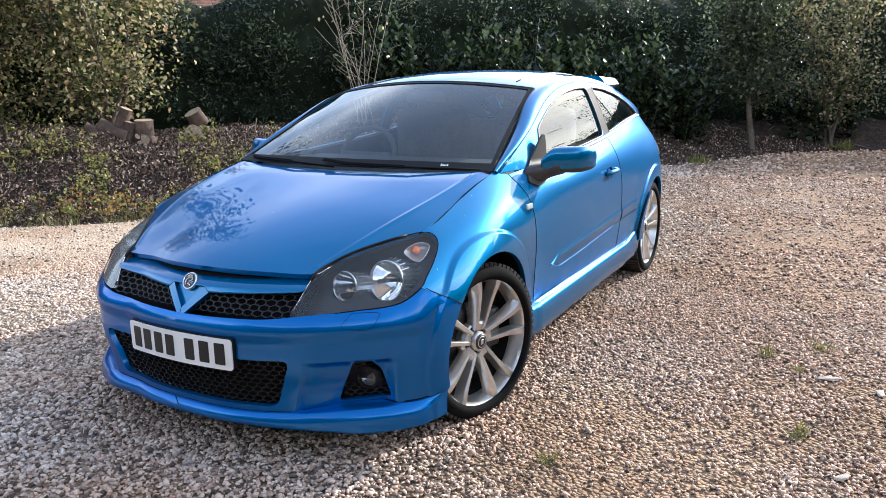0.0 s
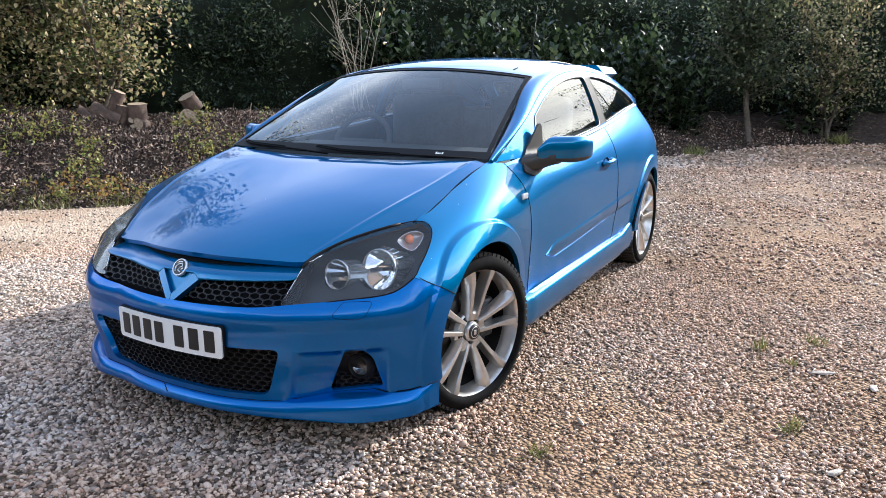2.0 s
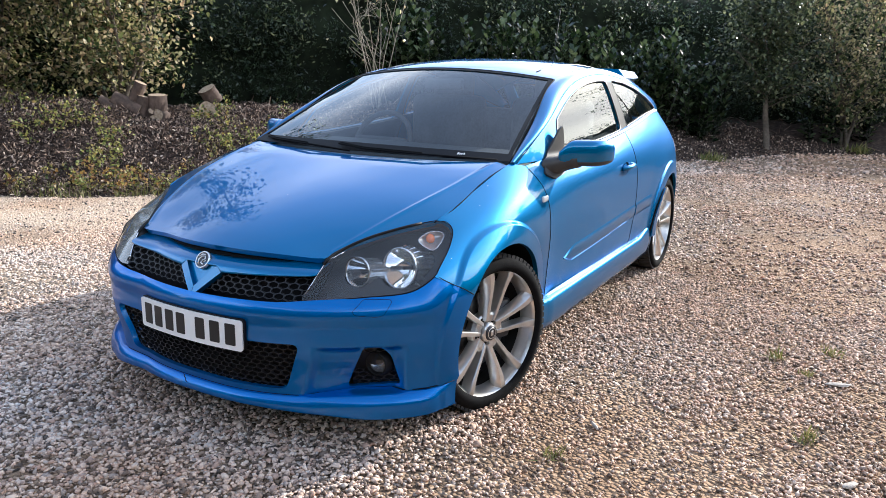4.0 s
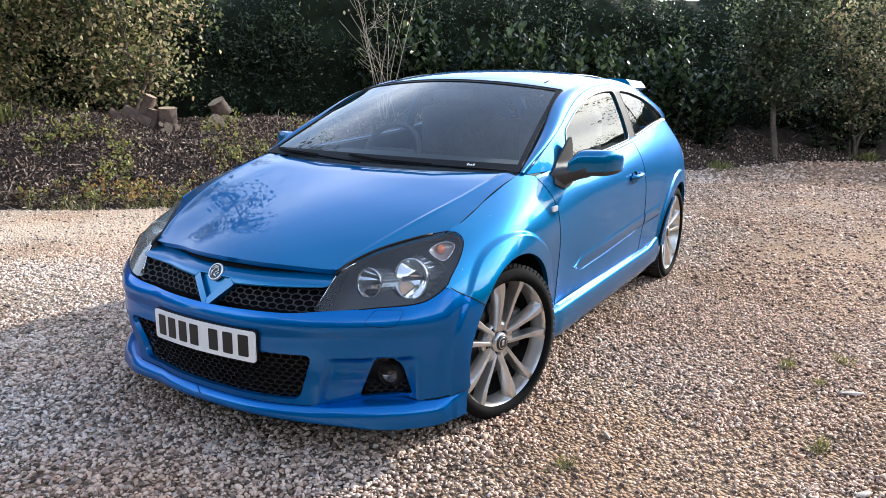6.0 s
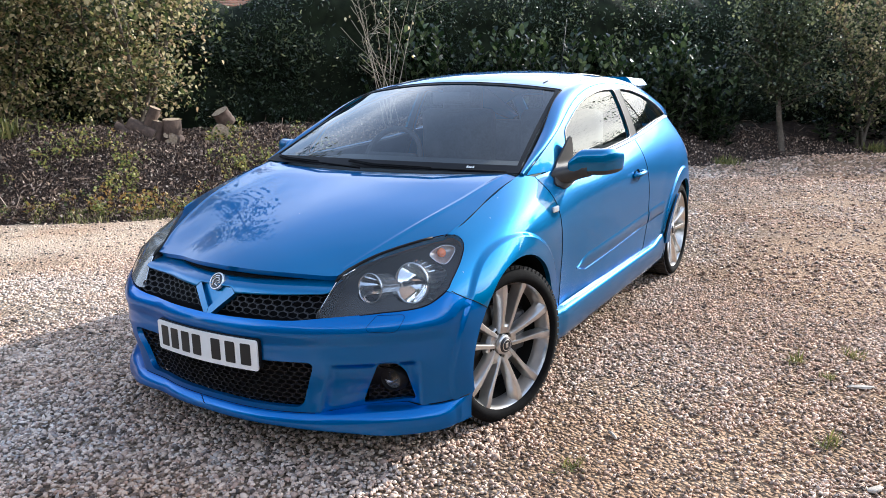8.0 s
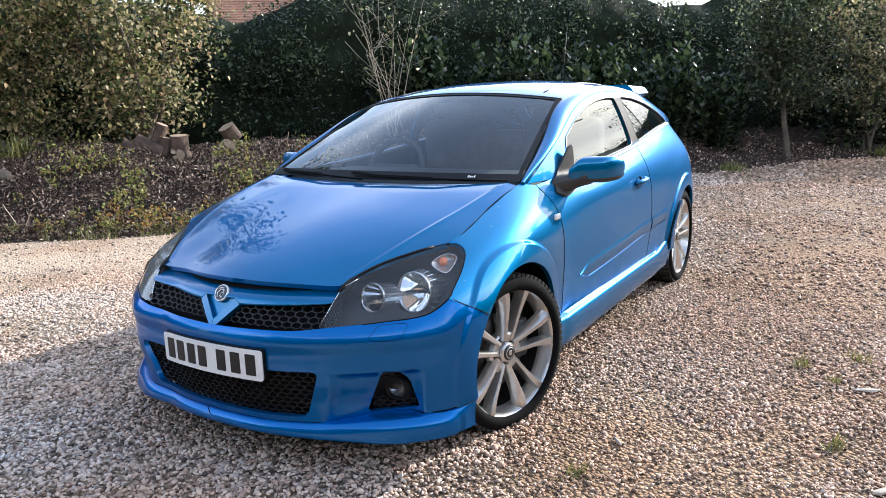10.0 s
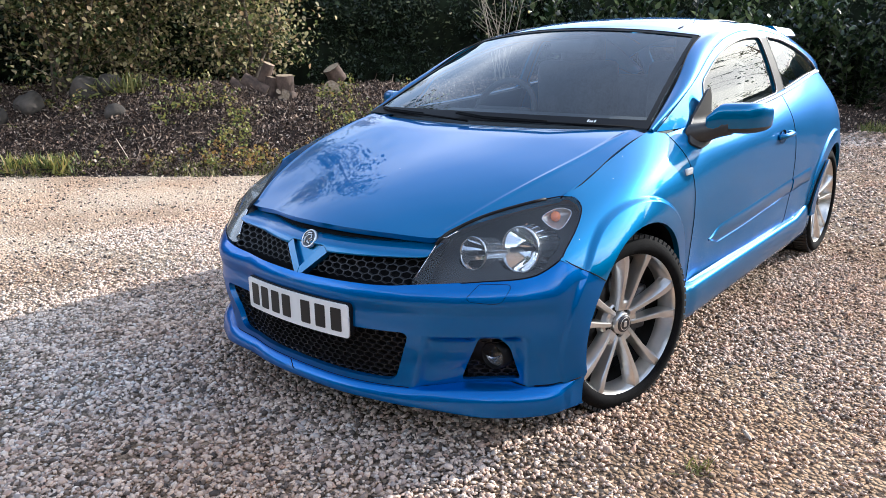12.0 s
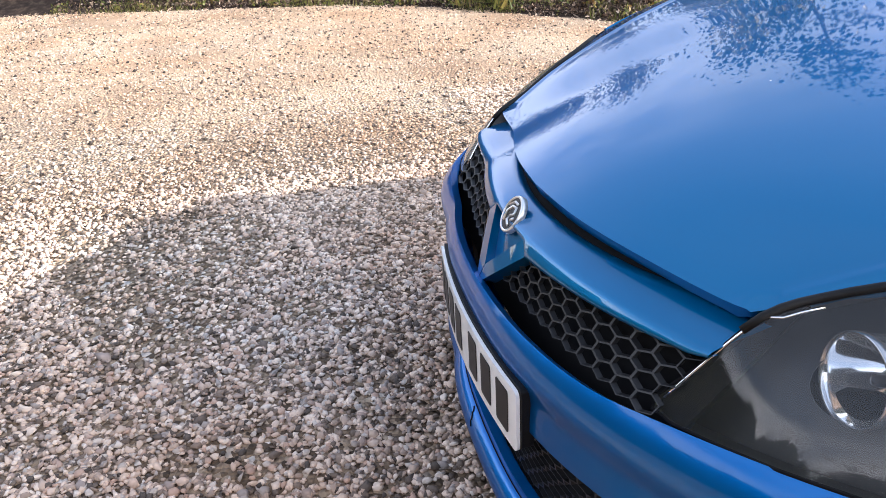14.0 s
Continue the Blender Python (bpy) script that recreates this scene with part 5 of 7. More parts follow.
# ---------------------------------------------------------------- wheels
def make_wheel():
    """A wheel whose face looks along +x, its centre at the origin."""
    root = empty("wheel")
    R = TYRE_R
    ty = lathe([(0.262, -0.004), (0.268, 0.006), (0.282, 0.011), (0.298, 0.009), (0.311, 0.001), (0.319, -0.010), (R, -0.026), (R, -0.170), (0.312, -0.205), (0.28, -0.222), (0.245, -0.215)], 96)
    part("tyre", ty, M_RUBBER, root, "low-profile black tyre")
    tb = bmesh.new()
    for k in range(72):
        a = 2 * math.pi * k / 72
        for x0, x1, sk in ((-0.006, -0.085, 0.03), (-0.093, -0.125, -0.01), (-0.132, -0.182, -0.02)):
            vs = []
            for rr in (R - 0.010, R + 0.005):
                for xx, da in ((x0, 0.0), (x1, sk), (x1, sk + 0.062), (x0, 0.062)):
                    vs.append(tb.verts.new((xx, rr * math.cos(a + da), rr * math.sin(a + da))))
            tb.faces.new(vs[4:])
            for q in range(4):
                tb.faces.new((vs[q], vs[(q + 1) % 4], vs[4 + (q + 1) % 4], vs[4 + q]))
    bmesh.ops.recalc_face_normals(tb, faces=tb.faces)
    part("tread", tb, M_TREAD, root, smooth=False)
    part("barrel", lathe([(0.205, -0.205), (0.226, -0.13), (0.234, -0.07)], 72), M_BARREL, root)
    part("rim_well", lathe([(0.234, -0.07), (0.238, -0.05), (0.243, -0.036), (0.247, -0.022)], 96), M_ALLOY, root, "silver inside of the rim")
    rim = lathe([(0.246, -0.026), (0.248, -0.016), (0.2535, -0.006), (0.258, 0.002), (0.2625, 0.004), (0.265, -0.003), (0.262, -0.02)], 96)
    rm = part("rim", rim, M_ALLOY, root, "silver alloy rim")
    # five pairs of deep spokes, each with a sharp inner edge and a broad sloping outer flank
    for k in range(5):
        turn = Matrix.Rotation(2 * math.pi * k / 5 + radians(11), 3, "X")
        for sgn in (1, -1):
            sp = bmesh.new()
            rows = []
            for i in range(13):
                t = i / 12
                r = 0.046 + (0.249 - 0.046) * t
                lat = 0.0125 + 0.027 * t + 0.006 * smooth01(0.75, 1.0, t)
                w = 0.015 + 0.004 * t + 0.010 * smooth01(0.5, 1.0, t)
                fl = 0.006 + 0.010 * smooth01(0.1, 0.9, t)
                x = -0.034 + 0.034 * t ** 0.8 - 0.004 * smooth01(0.9, 1.0, t)
                prof = ((x - 0.052, -0.002), (x - 0.004, -0.001), (x - 0.0008, 0.0008), (x, 0.003), (x - 0.001, w - 0.0015), (x - 0.003, w), (x - 0.026, w + fl * 0.9), (x - 0.046, w + fl))
                rows.append([sp.verts.new((xx, r, sgn * (lat + oo))) for xx, oo in prof])
            m = len(rows[0])
            for i in range(12):
                for j in range(m):
                    sp.faces.new((rows[i][j], rows[i][(j + 1) % m], rows[i + 1][(j + 1) % m], rows[i + 1][j]))
            sp.faces.new(rows[0])
            bmesh.ops.rotate(sp, cent=(0, 0, 0), matrix=turn, verts=sp.verts)
            bmesh.ops.recalc_face_normals(sp, faces=sp.faces)
            for f in sp.faces:
                f.smooth = True
            for e in sp.edges:
                if len(e.link_faces) == 2 and e.calc_face_angle() > radians(24):
                    e.smooth = False
            part("spoke", sp, M_ALLOY, rm, smooth=False)
        # the web that joins a pair near the hub
        wb = bmesh.new()
        rows = []
        for i in range(6):
            t = i / 5
            r, x = 0.044 + 0.044 * t, -0.038 + 0.008 * t - 0.022 * smooth01(0.7, 1.0, t)
            h = 0.019 + 0.006 * t
            rows.append([wb.verts.new((xx, r, zz)) for xx, zz in ((x - 0.03, -h), (x, -h), (x - 0.003, 0), (x, h), (x - 0.03, h))])
        for i in range(5):
            for j in range(5):
                wb.faces.new((rows[i][j], rows[i][(j + 1) % 5], rows[i + 1][(j + 1) % 5], rows[i + 1][j]))
        wb.faces.new(rows[-1])
        bmesh.ops.rotate(wb, cent=(0, 0, 0), matrix=turn, verts=wb.verts)
        bmesh.ops.recalc_face_normals(wb, faces=wb.faces)
        part("spoke_root", wb, M_ALLOY, rm, smooth=False)
    hub = lathe([(0.0001, -0.026), (0.034, -0.025), (0.039, -0.028), (0.043, -0.040), (0.043, -0.09)], 40)
    hb = part("hub", hub, M_ALLOY, rm)
    cap = lathe([(0.0001, -0.018), (0.027, -0.019), (0.031, -0.021), (0.033, -0.028)], 36)
    part("centre_cap", cap, M_DARKMETAL, hb, "dark centre cap")
    part("cap_ring", lathe([(0.021, -0.0178), (0.0225, -0.0170), (0.024, -0.0184)], 28), M_ALLOY, hb)
    part("cap_emblem", box((0.002, 0.014, 0.020), (-0.0175, 0, 0), 0.0009), M_ALLOY, hb)
    part("hub_pad", lathe([(0.04, -0.050), (0.072, -0.050), (0.079, -0.058), (0.080, -0.10)], 40), M_ALLOY, rm)
    for k in range(5):
        a = 2 * math.pi * k / 5 + radians(11 + 36)
        nt = lathe([(0.0001, -0.048), (0.008, -0.048), (0.0125, -0.0485), (0.013, -0.065)], 12)
        bmesh.ops.translate(nt, vec=(0, 0.0565 * math.cos(a), 0.0565 * math.sin(a)), verts=nt.verts)
        part("wheel_bolt", nt, M_BARREL, hb, "dark sunk wheel bolt", smooth=False)
    disc = lathe([(0.07, -0.085), (0.160, -0.085), (0.160, -0.110), (0.07, -0.110)], 64)
    part("brake_disc", disc, M_STEEL, root)
    part("brake_caliper", box((0.07, 0.09, 0.17), (-0.10, 0.125, 0.02), 0.015), M_DARKMETAL, root)
    bk = lathe([(0.0001, -0.118), (0.232, -0.118)], 32)
    part("inner_shield", bk, M_GAP, root)
    # the rim fills a low-profile tyre
    for ob in [rm, *rm.children, *[c for c in root.children if c.name.startswith(("barrel", "rim_well"))]]:
        if not ob.name.startswith(("hub", "brake")):
            for v in ob.data.vertices:
                v.co.y *= 1.035
                v.co.z *= 1.035
    return root


wheel = make_wheel()
wheel.parent = car
wheel.matrix_basis = pose(0.842, WHEEL_F - 0.012, HUB_Z - 0.016, 0, 0, -15)
for m in (pose(0.862, WHEEL_R, HUB_Z), pose(-0.862, WHEEL_R, HUB_Z, 0, 0, 180), pose(-0.842, WHEEL_F - 0.012, HUB_Z - 0.016, 0, 0, 165)):
    w2 = copy_thing(wheel, m)
    w2.parent = car


# ---------------------------------------------------------------- the ground and the bank
BANK = [(-14, -16), (-10.6, -8), (-9.3, -3.2), (-7.8, 0.4), (-7.0, 1.4), (-6.3, 1.9), (-4.9, 2.9), (-4.2, 3.6), (-3.3, 5.0), (-2.3, 7.0), (-1.2, 9.2), (-0.4, 10.6), (1.1, 13.2), (2.6, 14.2), (6, 15.2), (14, 17), (40, 20)]
BANK_A = np.array(BANK[:-1], float)
BANK_D = np.diff(np.array(BANK, float), axis=0)


def behind(x, y):
    """Signed distance behind the foot of the bank, and the height it rises to there (arrays)."""
    p = np.stack([x, y], -1)[..., None, :]
    rel = p - BANK_A
    t = np.clip((rel * BANK_D).sum(-1) / (BANK_D ** 2).sum(-1), 0, 1)
    off = rel - t[..., None] * BANK_D
    d = np.sqrt((off ** 2).sum(-1))
    i = d.argmin(-1)
    take = np.take_along_axis
    cr = BANK_D[i, 0] * take(rel[..., 1], i[..., None], -1)[..., 0] - BANK_D[i, 1] * take(rel[..., 0], i[..., None], -1)[..., 0]
    along = i + take(t, i[..., None], -1)[..., 0]
    top = np.interp(along, [0, 3, 5, 7, 9, 11, 13, 16], [0.8, 0.8, 0.80, 0.62, 0.70, 0.6, 0.42, 0.4])
    return np.sign(cr) * take(d, i[..., None], -1)[..., 0], top


def lumps(x, y, seed, scale):
    """Cheap smooth noise for arrays."""
    r = np.random.RandomState(seed)
    o = np.zeros_like(x)
    for k in range(7):
        a, f, ph = r.uniform(0, 6.28), scale * r.uniform(0.6, 2.2), r.uniform(0, 6.28)
        o += np.sin((x * np.cos(a) + y * np.sin(a)) * f + ph)
    return o / 7


def bank_z(x, y):
    d, top = behind(x, y)
    s = np.clip((d + 0.05) / 2.3, 0, 1)
    z = top * (s * s * (3 - 2 * s)) ** 0.85
    return np.where(d > -0.1, z + np.clip(d, 0, 1) * (0.12 * lumps(x, y, 3, 2.2) + 0.09 * lumps(x, y, 4, 7.0)), -0.03)


gb = bmesh.new()
bmesh.ops.create_grid(gb, x_segments=8, y_segments=8, size=400)


def ground_mat():
    m = bpy.data.materials.new("gravel_bed")
    m.use_nodes = True
    n, l = m.node_tree.nodes, m.node_tree.links
    p = n["Principled BSDF"]
    p.inputs["Roughness"].default_value = 0.9
    p.inputs["Specular IOR Level"].default_value = 0.25
    co = n.new("ShaderNodeTexCoord")
    vo = n.new("ShaderNodeTexVoronoi")
    vo.inputs["Scale"].default_value = 58
    ra = n.new("ShaderNodeValToRGB")
    # bed tones kept dark, painting the shadow between the loose stones
    for e, (pos, col) in zip([ra.color_ramp.elements[0], ra.color_ramp.elements[1], ra.color_ramp.elements.new(0.5), ra.color_ramp.elements.new(0.75)],
                             [(0.0, (0.035, 0.026, 0.019, 1)), (1.0, (0.72, 0.65, 0.55, 1)), (0.5, (0.27, 0.205, 0.145, 1)), (0.75, (0.50, 0.41, 0.31, 1))]):
        e.position, e.color = pos, col
    no = n.new("ShaderNodeTexNoise")
    no.inputs["Scale"].default_value, no.inputs["Detail"].default_value = 0.7, 4
    mr = n.new("ShaderNodeMapRange")
    mr.inputs["From Min"].default_value, mr.inputs["From Max"].default_value = 0.35, 0.65
    mr.inputs["To Min"].default_value, mr.inputs["To Max"].default_value = 0.8, 1.15
    mu = n.new("ShaderNodeMixRGB")
    mu.blend_type, mu.inputs["Fac"].default_value = "MULTIPLY", 1
    bp = n.new("ShaderNodeBump")
    bp.inputs["Strength"].default_value, bp.inputs["Distance"].default_value = 1.0, 0.03
    bp.invert = True
    l.new(co.outputs["Object"], vo.inputs["Vector"])
    l.new(co.outputs["Object"], no.inputs["Vector"])
    l.new(vo.outputs["Color"], ra.inputs["Fac"])
    l.new(no.outputs["Fac"], mr.inputs["Value"])
    # a worn sandy track along the bank, also lightened to paint its sunlit look
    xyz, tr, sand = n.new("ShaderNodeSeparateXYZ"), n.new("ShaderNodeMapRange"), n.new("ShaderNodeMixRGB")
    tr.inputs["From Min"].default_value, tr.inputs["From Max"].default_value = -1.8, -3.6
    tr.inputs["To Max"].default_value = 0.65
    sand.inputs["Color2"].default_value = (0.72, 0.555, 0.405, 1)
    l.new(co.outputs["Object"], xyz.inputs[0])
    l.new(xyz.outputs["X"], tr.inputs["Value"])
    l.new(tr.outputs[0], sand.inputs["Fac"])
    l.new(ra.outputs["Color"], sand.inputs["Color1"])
    # and tan fines trodden between the stones on the other side
    tr2, tan = n.new("ShaderNodeMapRange"), n.new("ShaderNodeMixRGB")
    tr2.inputs["From Min"].default_value, tr2.inputs["From Max"].default_value = 0.7, 1.5
    tr2.inputs["To Max"].default_value = 0.6
    tan.inputs["Color2"].default_value = (0.46, 0.35, 0.245, 1)
    l.new(xyz.outputs["X"], tr2.inputs["Value"])
    l.new(tr2.outputs[0], tan.inputs["Fac"])
    l.new(sand.outputs[0], tan.inputs["Color1"])
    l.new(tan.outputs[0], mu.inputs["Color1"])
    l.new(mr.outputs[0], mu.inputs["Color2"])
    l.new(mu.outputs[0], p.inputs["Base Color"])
    l.new(vo.outputs["Distance"], bp.inputs["Height"])
    l.new(bp.outputs["Normal"], p.inputs["Normal"])
    return m


M_SOIL = ramp_mat("bank_soil", "noise", [(0.25, (0.016, 0.011, 0.009)), (0.5, (0.042, 0.029, 0.022)), (0.75, (0.10, 0.072, 0.052))], 0.95, 0.2, 14)
gx, gy = np.meshgrid(np.arange(-17, 16, 0.13), np.arange(-14, 24, 0.13), indexing="ij")
dd, _ = behind(gx, gy)
gz = bank_z(gx, gy)
idx = np.arange(gx.size).reshape(gx.shape)
quads = np.stack([idx[:-1, :-1], idx[1:, :-1], idx[1:, 1:], idx[:-1, 1:]], -1).reshape(-1, 4)
keep = (dd.ravel()[quads].max(1) > -0.1) & (dd.ravel()[quads].min(1) < 9)
used, inv = np.unique(quads[keep], return_inverse=True)
bank = raw_mesh("earth_bank", np.stack([gx, gy, gz], -1).reshape(-1, 3)[used], inv.reshape(-1, 4), M_SOIL)
tagged(bank, "low bank of dark soil under leaf litter and chippings", "earth bank", kind="structure")


# ---------------------------------------------------------------- loose gravel
def blob(sub):
    bm = bmesh.new()
    bmesh.ops.create_icosphere(bm, subdivisions=sub, radius=1)
    v = np.array([x.co[:] for x in bm.verts])
    f = np.array([[x.index for x in q.verts] for q in bm.faces])
    bm.free()
    return v, f


OCTA = (np.array([(1, 0, 0), (-1, 0, 0), (0, 1, 0), (0, -1, 0), (0, 0, 1), (0, 0, -1)], float),
        np.array([(0, 2, 4), (2, 1, 4), (1, 3, 4), (3, 0, 4), (2, 0, 5), (1, 2, 5), (3, 1, 5), (0, 3, 5)]))


def turns(r, n, flat=1.0):
    """n random turn matrices; flat < 1 keeps them near level."""
    q = r.normal(size=(n, 4))
    q[:, 1:3] *= flat
    q /= np.linalg.norm(q, axis=1, keepdims=True)
    w, x, y, z = q.T
    return np.stack([1 - 2 * (y * y + z * z), 2 * (x * y - z * w), 2 * (x * z + y * w), 2 * (x * y + z * w), 1 - 2 * (x * x + z * z), 2 * (y * z - x * w), 2 * (x * z - y * w), 2 * (y * z + x * w), 1 - 2 * (x * x + y * y)], -1).reshape(-1, 3, 3)


def scatter(name, shape, places, sizes, tm, material, seed, rough=0.18, smooth=True):
    v, f = shape
    r = np.random.RandomState(seed)
    n = len(places)
    local = v[None] * (1 + rough * r.normal(size=(n, len(v), 1))) * sizes[:, None, :]
    w = np.einsum("nij,nkj->nki", tm, local) + places[:, None, :]
    faces = (f[None] + (np.arange(n) * len(v))[:, None, None]).reshape(-1, f.shape[1])
    return raw_mesh(name, w.reshape(-1, 3), faces, material, smooth=smooth)


PEBBLE = [(0.0, (0.075, 0.066, 0.060)), (0.20, (0.265, 0.210, 0.172)), (0.36, (0.585, 0.465, 0.385)), (0.50, (0.775, 0.635, 0.530)), (0.64, (0.885, 0.775, 0.675)), (0.76, (0.58, 0.41, 0.325)), (0.88, (0.365, 0.335, 0.320)), (1.0, (0.86, 0.79, 0.72))]


def brown_patches(m, colour_socket, strength):
    """Dirt worked into the gravel: metre-wide patches, strongest beside the car's left."""
    n, l = m.node_tree.nodes, m.node_tree.links
    p = n["Principled BSDF"]
    co, no, sx = n.new("ShaderNodeTexCoord"), n.new("ShaderNodeTexNoise"), n.new("ShaderNodeSeparateXYZ")
    no.inputs["Scale"].default_value, no.inputs["Detail"].default_value = 0.9, 5
    mr, gr, ad, mu = n.new("ShaderNodeMapRange"), n.new("ShaderNodeMapRange"), n.new("ShaderNodeMath"), n.new("ShaderNodeMixRGB")
    mr.inputs["From Min"].default_value, mr.inputs["From Max"].default_value = 0.40, 0.62
    mr.inputs["To Max"].default_value = 0.55 * strength
    gr.inputs["From Min"].default_value, gr.inputs["From Max"].default_value = -1.0, 1.4
    gr.inputs["To Max"].default_value = 0.75 * strength
    ad.operation = "ADD"
    mu.blend_type = "MULTIPLY"
    mu.inputs["Color2"].default_value = (0.85, 0.69, 0.57, 1)
    l.new(co.outputs["Object"], no.inputs["Vector"])
    l.new(co.outputs["Object"], sx.inputs[0])
    l.new(no.outputs["Fac"], mr.inputs["Value"])
    l.new(sx.outputs["X"], gr.inputs["Value"])
    l.new(mr.outputs[0], ad.inputs[0])
    l.new(gr.outputs[0], ad.inputs[1])
    l.new(ad.outputs[0], mu.inputs["Fac"])
    l.new(colour_socket, mu.inputs["Color1"])
    l.new(mu.outputs[0], p.inputs["Base Color"])
    return m


def sunlit_sand(m, colour_socket):
    """Sand clinging to the stones of the worn track along the bank, more in some places; its warm lightness also paints
    sunlight in.
    """
    n, l = m.node_tree.nodes, m.node_tree.links
    co, sx, no, gr, nr, mu, mx = (n.new("ShaderNode" + k) for k in ("TexCoord", "SeparateXYZ", "TexNoise", "MapRange", "MapRange", "Math", "MixRGB"))
    no.inputs["Scale"].default_value, no.inputs["Detail"].default_value = 1.3, 4
    gr.inputs["From Min"].default_value, gr.inputs["From Max"].default_value = -0.8, -4.2
    nr.inputs["From Min"].default_value, nr.inputs["From Max"].default_value = 0.3, 0.6
    nr.inputs["To Min"].default_value, nr.inputs["To Max"].default_value = 0.25, 0.70
    mu.operation = "MULTIPLY"
    mx.inputs["Color2"].default_value = (0.80, 0.605, 0.435, 1)
    l.new(co.outputs["Object"], sx.inputs[0])
    l.new(co.outputs["Object"], no.inputs["Vector"])
    l.new(sx.outputs["X"], gr.inputs["Value"])
    l.new(no.outputs["Fac"], nr.inputs["Value"])
    l.new(gr.outputs[0], mu.inputs[0])
    l.new(nr.outputs[0], mu.inputs[1])
    l.new(mu.outputs[0], mx.inputs["Fac"])
    l.new(colour_socket, mx.inputs["Color1"])
    return mx.outputs[0]


M_PEBBLE = ramp_mat("pebbles", "island", PEBBLE, 0.75, 0.35)
brown_patches(M_PEBBLE, sunlit_sand(M_PEBBLE, M_PEBBLE.node_tree.nodes["Color Ramp"].outputs[0]), 1.0)
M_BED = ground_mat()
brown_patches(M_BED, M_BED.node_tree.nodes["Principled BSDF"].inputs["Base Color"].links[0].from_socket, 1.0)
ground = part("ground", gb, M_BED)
tagged(ground, "sunlit pale tan gravel drive", "gravel ground", kind="structure")

rg = np.random.RandomState(5)


def pebbles(name, n, x0, x1, y0, y1, shape, lo, hi, seed, m=M_PEBBLE, fade=0.0):
    x, y = rg.uniform(x0, x1, n), rg.uniform(y0, y1, n)
    d, _ = behind(x, y)
    worn = lumps(x, y, 77, 2.2) + 0.5 * lumps(x, y, 78, 6.0) > 0.36 - 0.24 * np.clip((x - 0.9) / 0.6, 0, 1)
    ok = (d < 0.1) & ~((np.abs(x) < 0.6) & (y > 0.55) & (y < 4.1)) & ~(worn & (rg.uniform(size=n) < 0.6)) & (rg.uniform(size=n) > 0.40 * np.clip((-1.8 - x) / 2.0, 0, 1))
    if fade:
        ok &= rg.uniform(size=n) < np.minimum.reduce([x - x0, x1 - x, y - y0, y1 - y]) / fade
    x, y = x[ok], y[ok]
    n = len(x)
    s = rg.uniform(lo, hi, n) * np.where(rg.uniform(size=n) < 0.06, 1.5, 1.0)
    sz = np.stack([s * rg.uniform(0.9, 1.6, n), s, s * rg.uniform(0.45, 0.85, n)], -1)
    pl = np.stack([x, y, s * 0.22 + 0.006 * np.abs(lumps(x, y, 9, 3.0))], -1)
    ob = scatter(name, shape, pl, sz, turns(rg, n, 0.22), m, seed, 0.17, False)
    return tagged(ob, "loose tan, grey and white pebbles covering the drive", "gravel", kind="stuff")


ICO = blob(1)
pebbles("gravel", 36000, -2.3, 1.0, -1.5, 1.3, ICO, 0.0045, 0.0105, 1, fade=0.4)
pebbles("gravel", 24000, -2.6, 0.9, -1.7, 0.8, OCTA, 0.005, 0.011, 11, fade=0.9)
pebbles("gravel", 20000, -3.2, 5.5, -4.8, 0.0, OCTA, 0.006, 0.013, 12, fade=1.6)
pebbles("gravel", 14000, 1.6, 6.0, -1.5, 5.0, OCTA, 0.006, 0.012, 13, fade=1.5)
pebbles("gravel", 58000, 0.3, 2.9, -0.8, 3.7, OCTA, 0.0047, 0.0102, 4, fade=0.45)
pebbles("gravel", 28000, -3.4, -0.6, 0.8, 3.6, OCTA, 0.006, 0.012, 6)
pebbles("gravel", 40000, -5.0, 5.0, 3.6, 9.5, OCTA, 0.009, 0.016, 2)
pebbles("gravel", 17000, -3.0, 9.5, 9.0, 15.5, OCTA, 0.014, 0.026, 7)
pebbles("gravel", 42000, -9.5, -2.3, -4.5, 3.4, OCTA, 0.006, 0.012, 3)
M_FLINT = ramp_mat("flint_pebbles", "island", [(0, (0.04, 0.034, 0.030)), (0.6, (0.13, 0.10, 0.08)), (1, (0.30, 0.24, 0.19))], 0.7, 0.35)
pebbles("gravel", 15000, -9.5, -1.6, -4.5, 3.4, OCTA, 0.006, 0.013, 8, M_FLINT)


# ---------------------------------------------------------------- leaves
FLAKE = (np.array([(0, 0, 0), (0.42, 0.45, 0.10), (0, 1, -0.06), (-0.42, 0.45, 0.10)]), np.array([(0, 1, 2), (0, 2, 3)]))
SHRED = (np.array([(0, 0, 0), (0.20, 0.45, 0.06), (0, 1, -0.10), (-0.20, 0.45, 0.06)]), np.array([(0, 1, 2), (0, 2, 3)]))
LEAF = (np.array([(0, 0, 0), (0.30, 0.22, 0.07), (0.33, 0.55, 0.08), (0, 1, -0.12), (-0.33, 0.55, 0.08), (-0.30, 0.22, 0.07), (0, 0.5, 0)]), np.array([(0, 1, 6), (1, 2, 6), (2, 3, 6), (6, 3, 4), (6, 4, 5), (6, 5, 0)]))
SLIM = (np.array([(0, 0, 0), (0.15, 0.28, 0.05), (0.17, 0.62, 0.03), (0, 1, -0.14), (-0.17, 0.62, 0.03), (-0.15, 0.28, 0.05)]), np.array([(0, 1, 5), (1, 2, 4), (1, 4, 5), (2, 3, 4)]))
BLADE = (np.array([(-0.03, 0, 0), (0.03, 0, 0), (0.02, 0.6, 0.08), (0, 1, 0.3), (-0.02, 0.6, 0.08)]), np.array([(0, 1, 2), (0, 2, 4), (4, 2, 3)]))


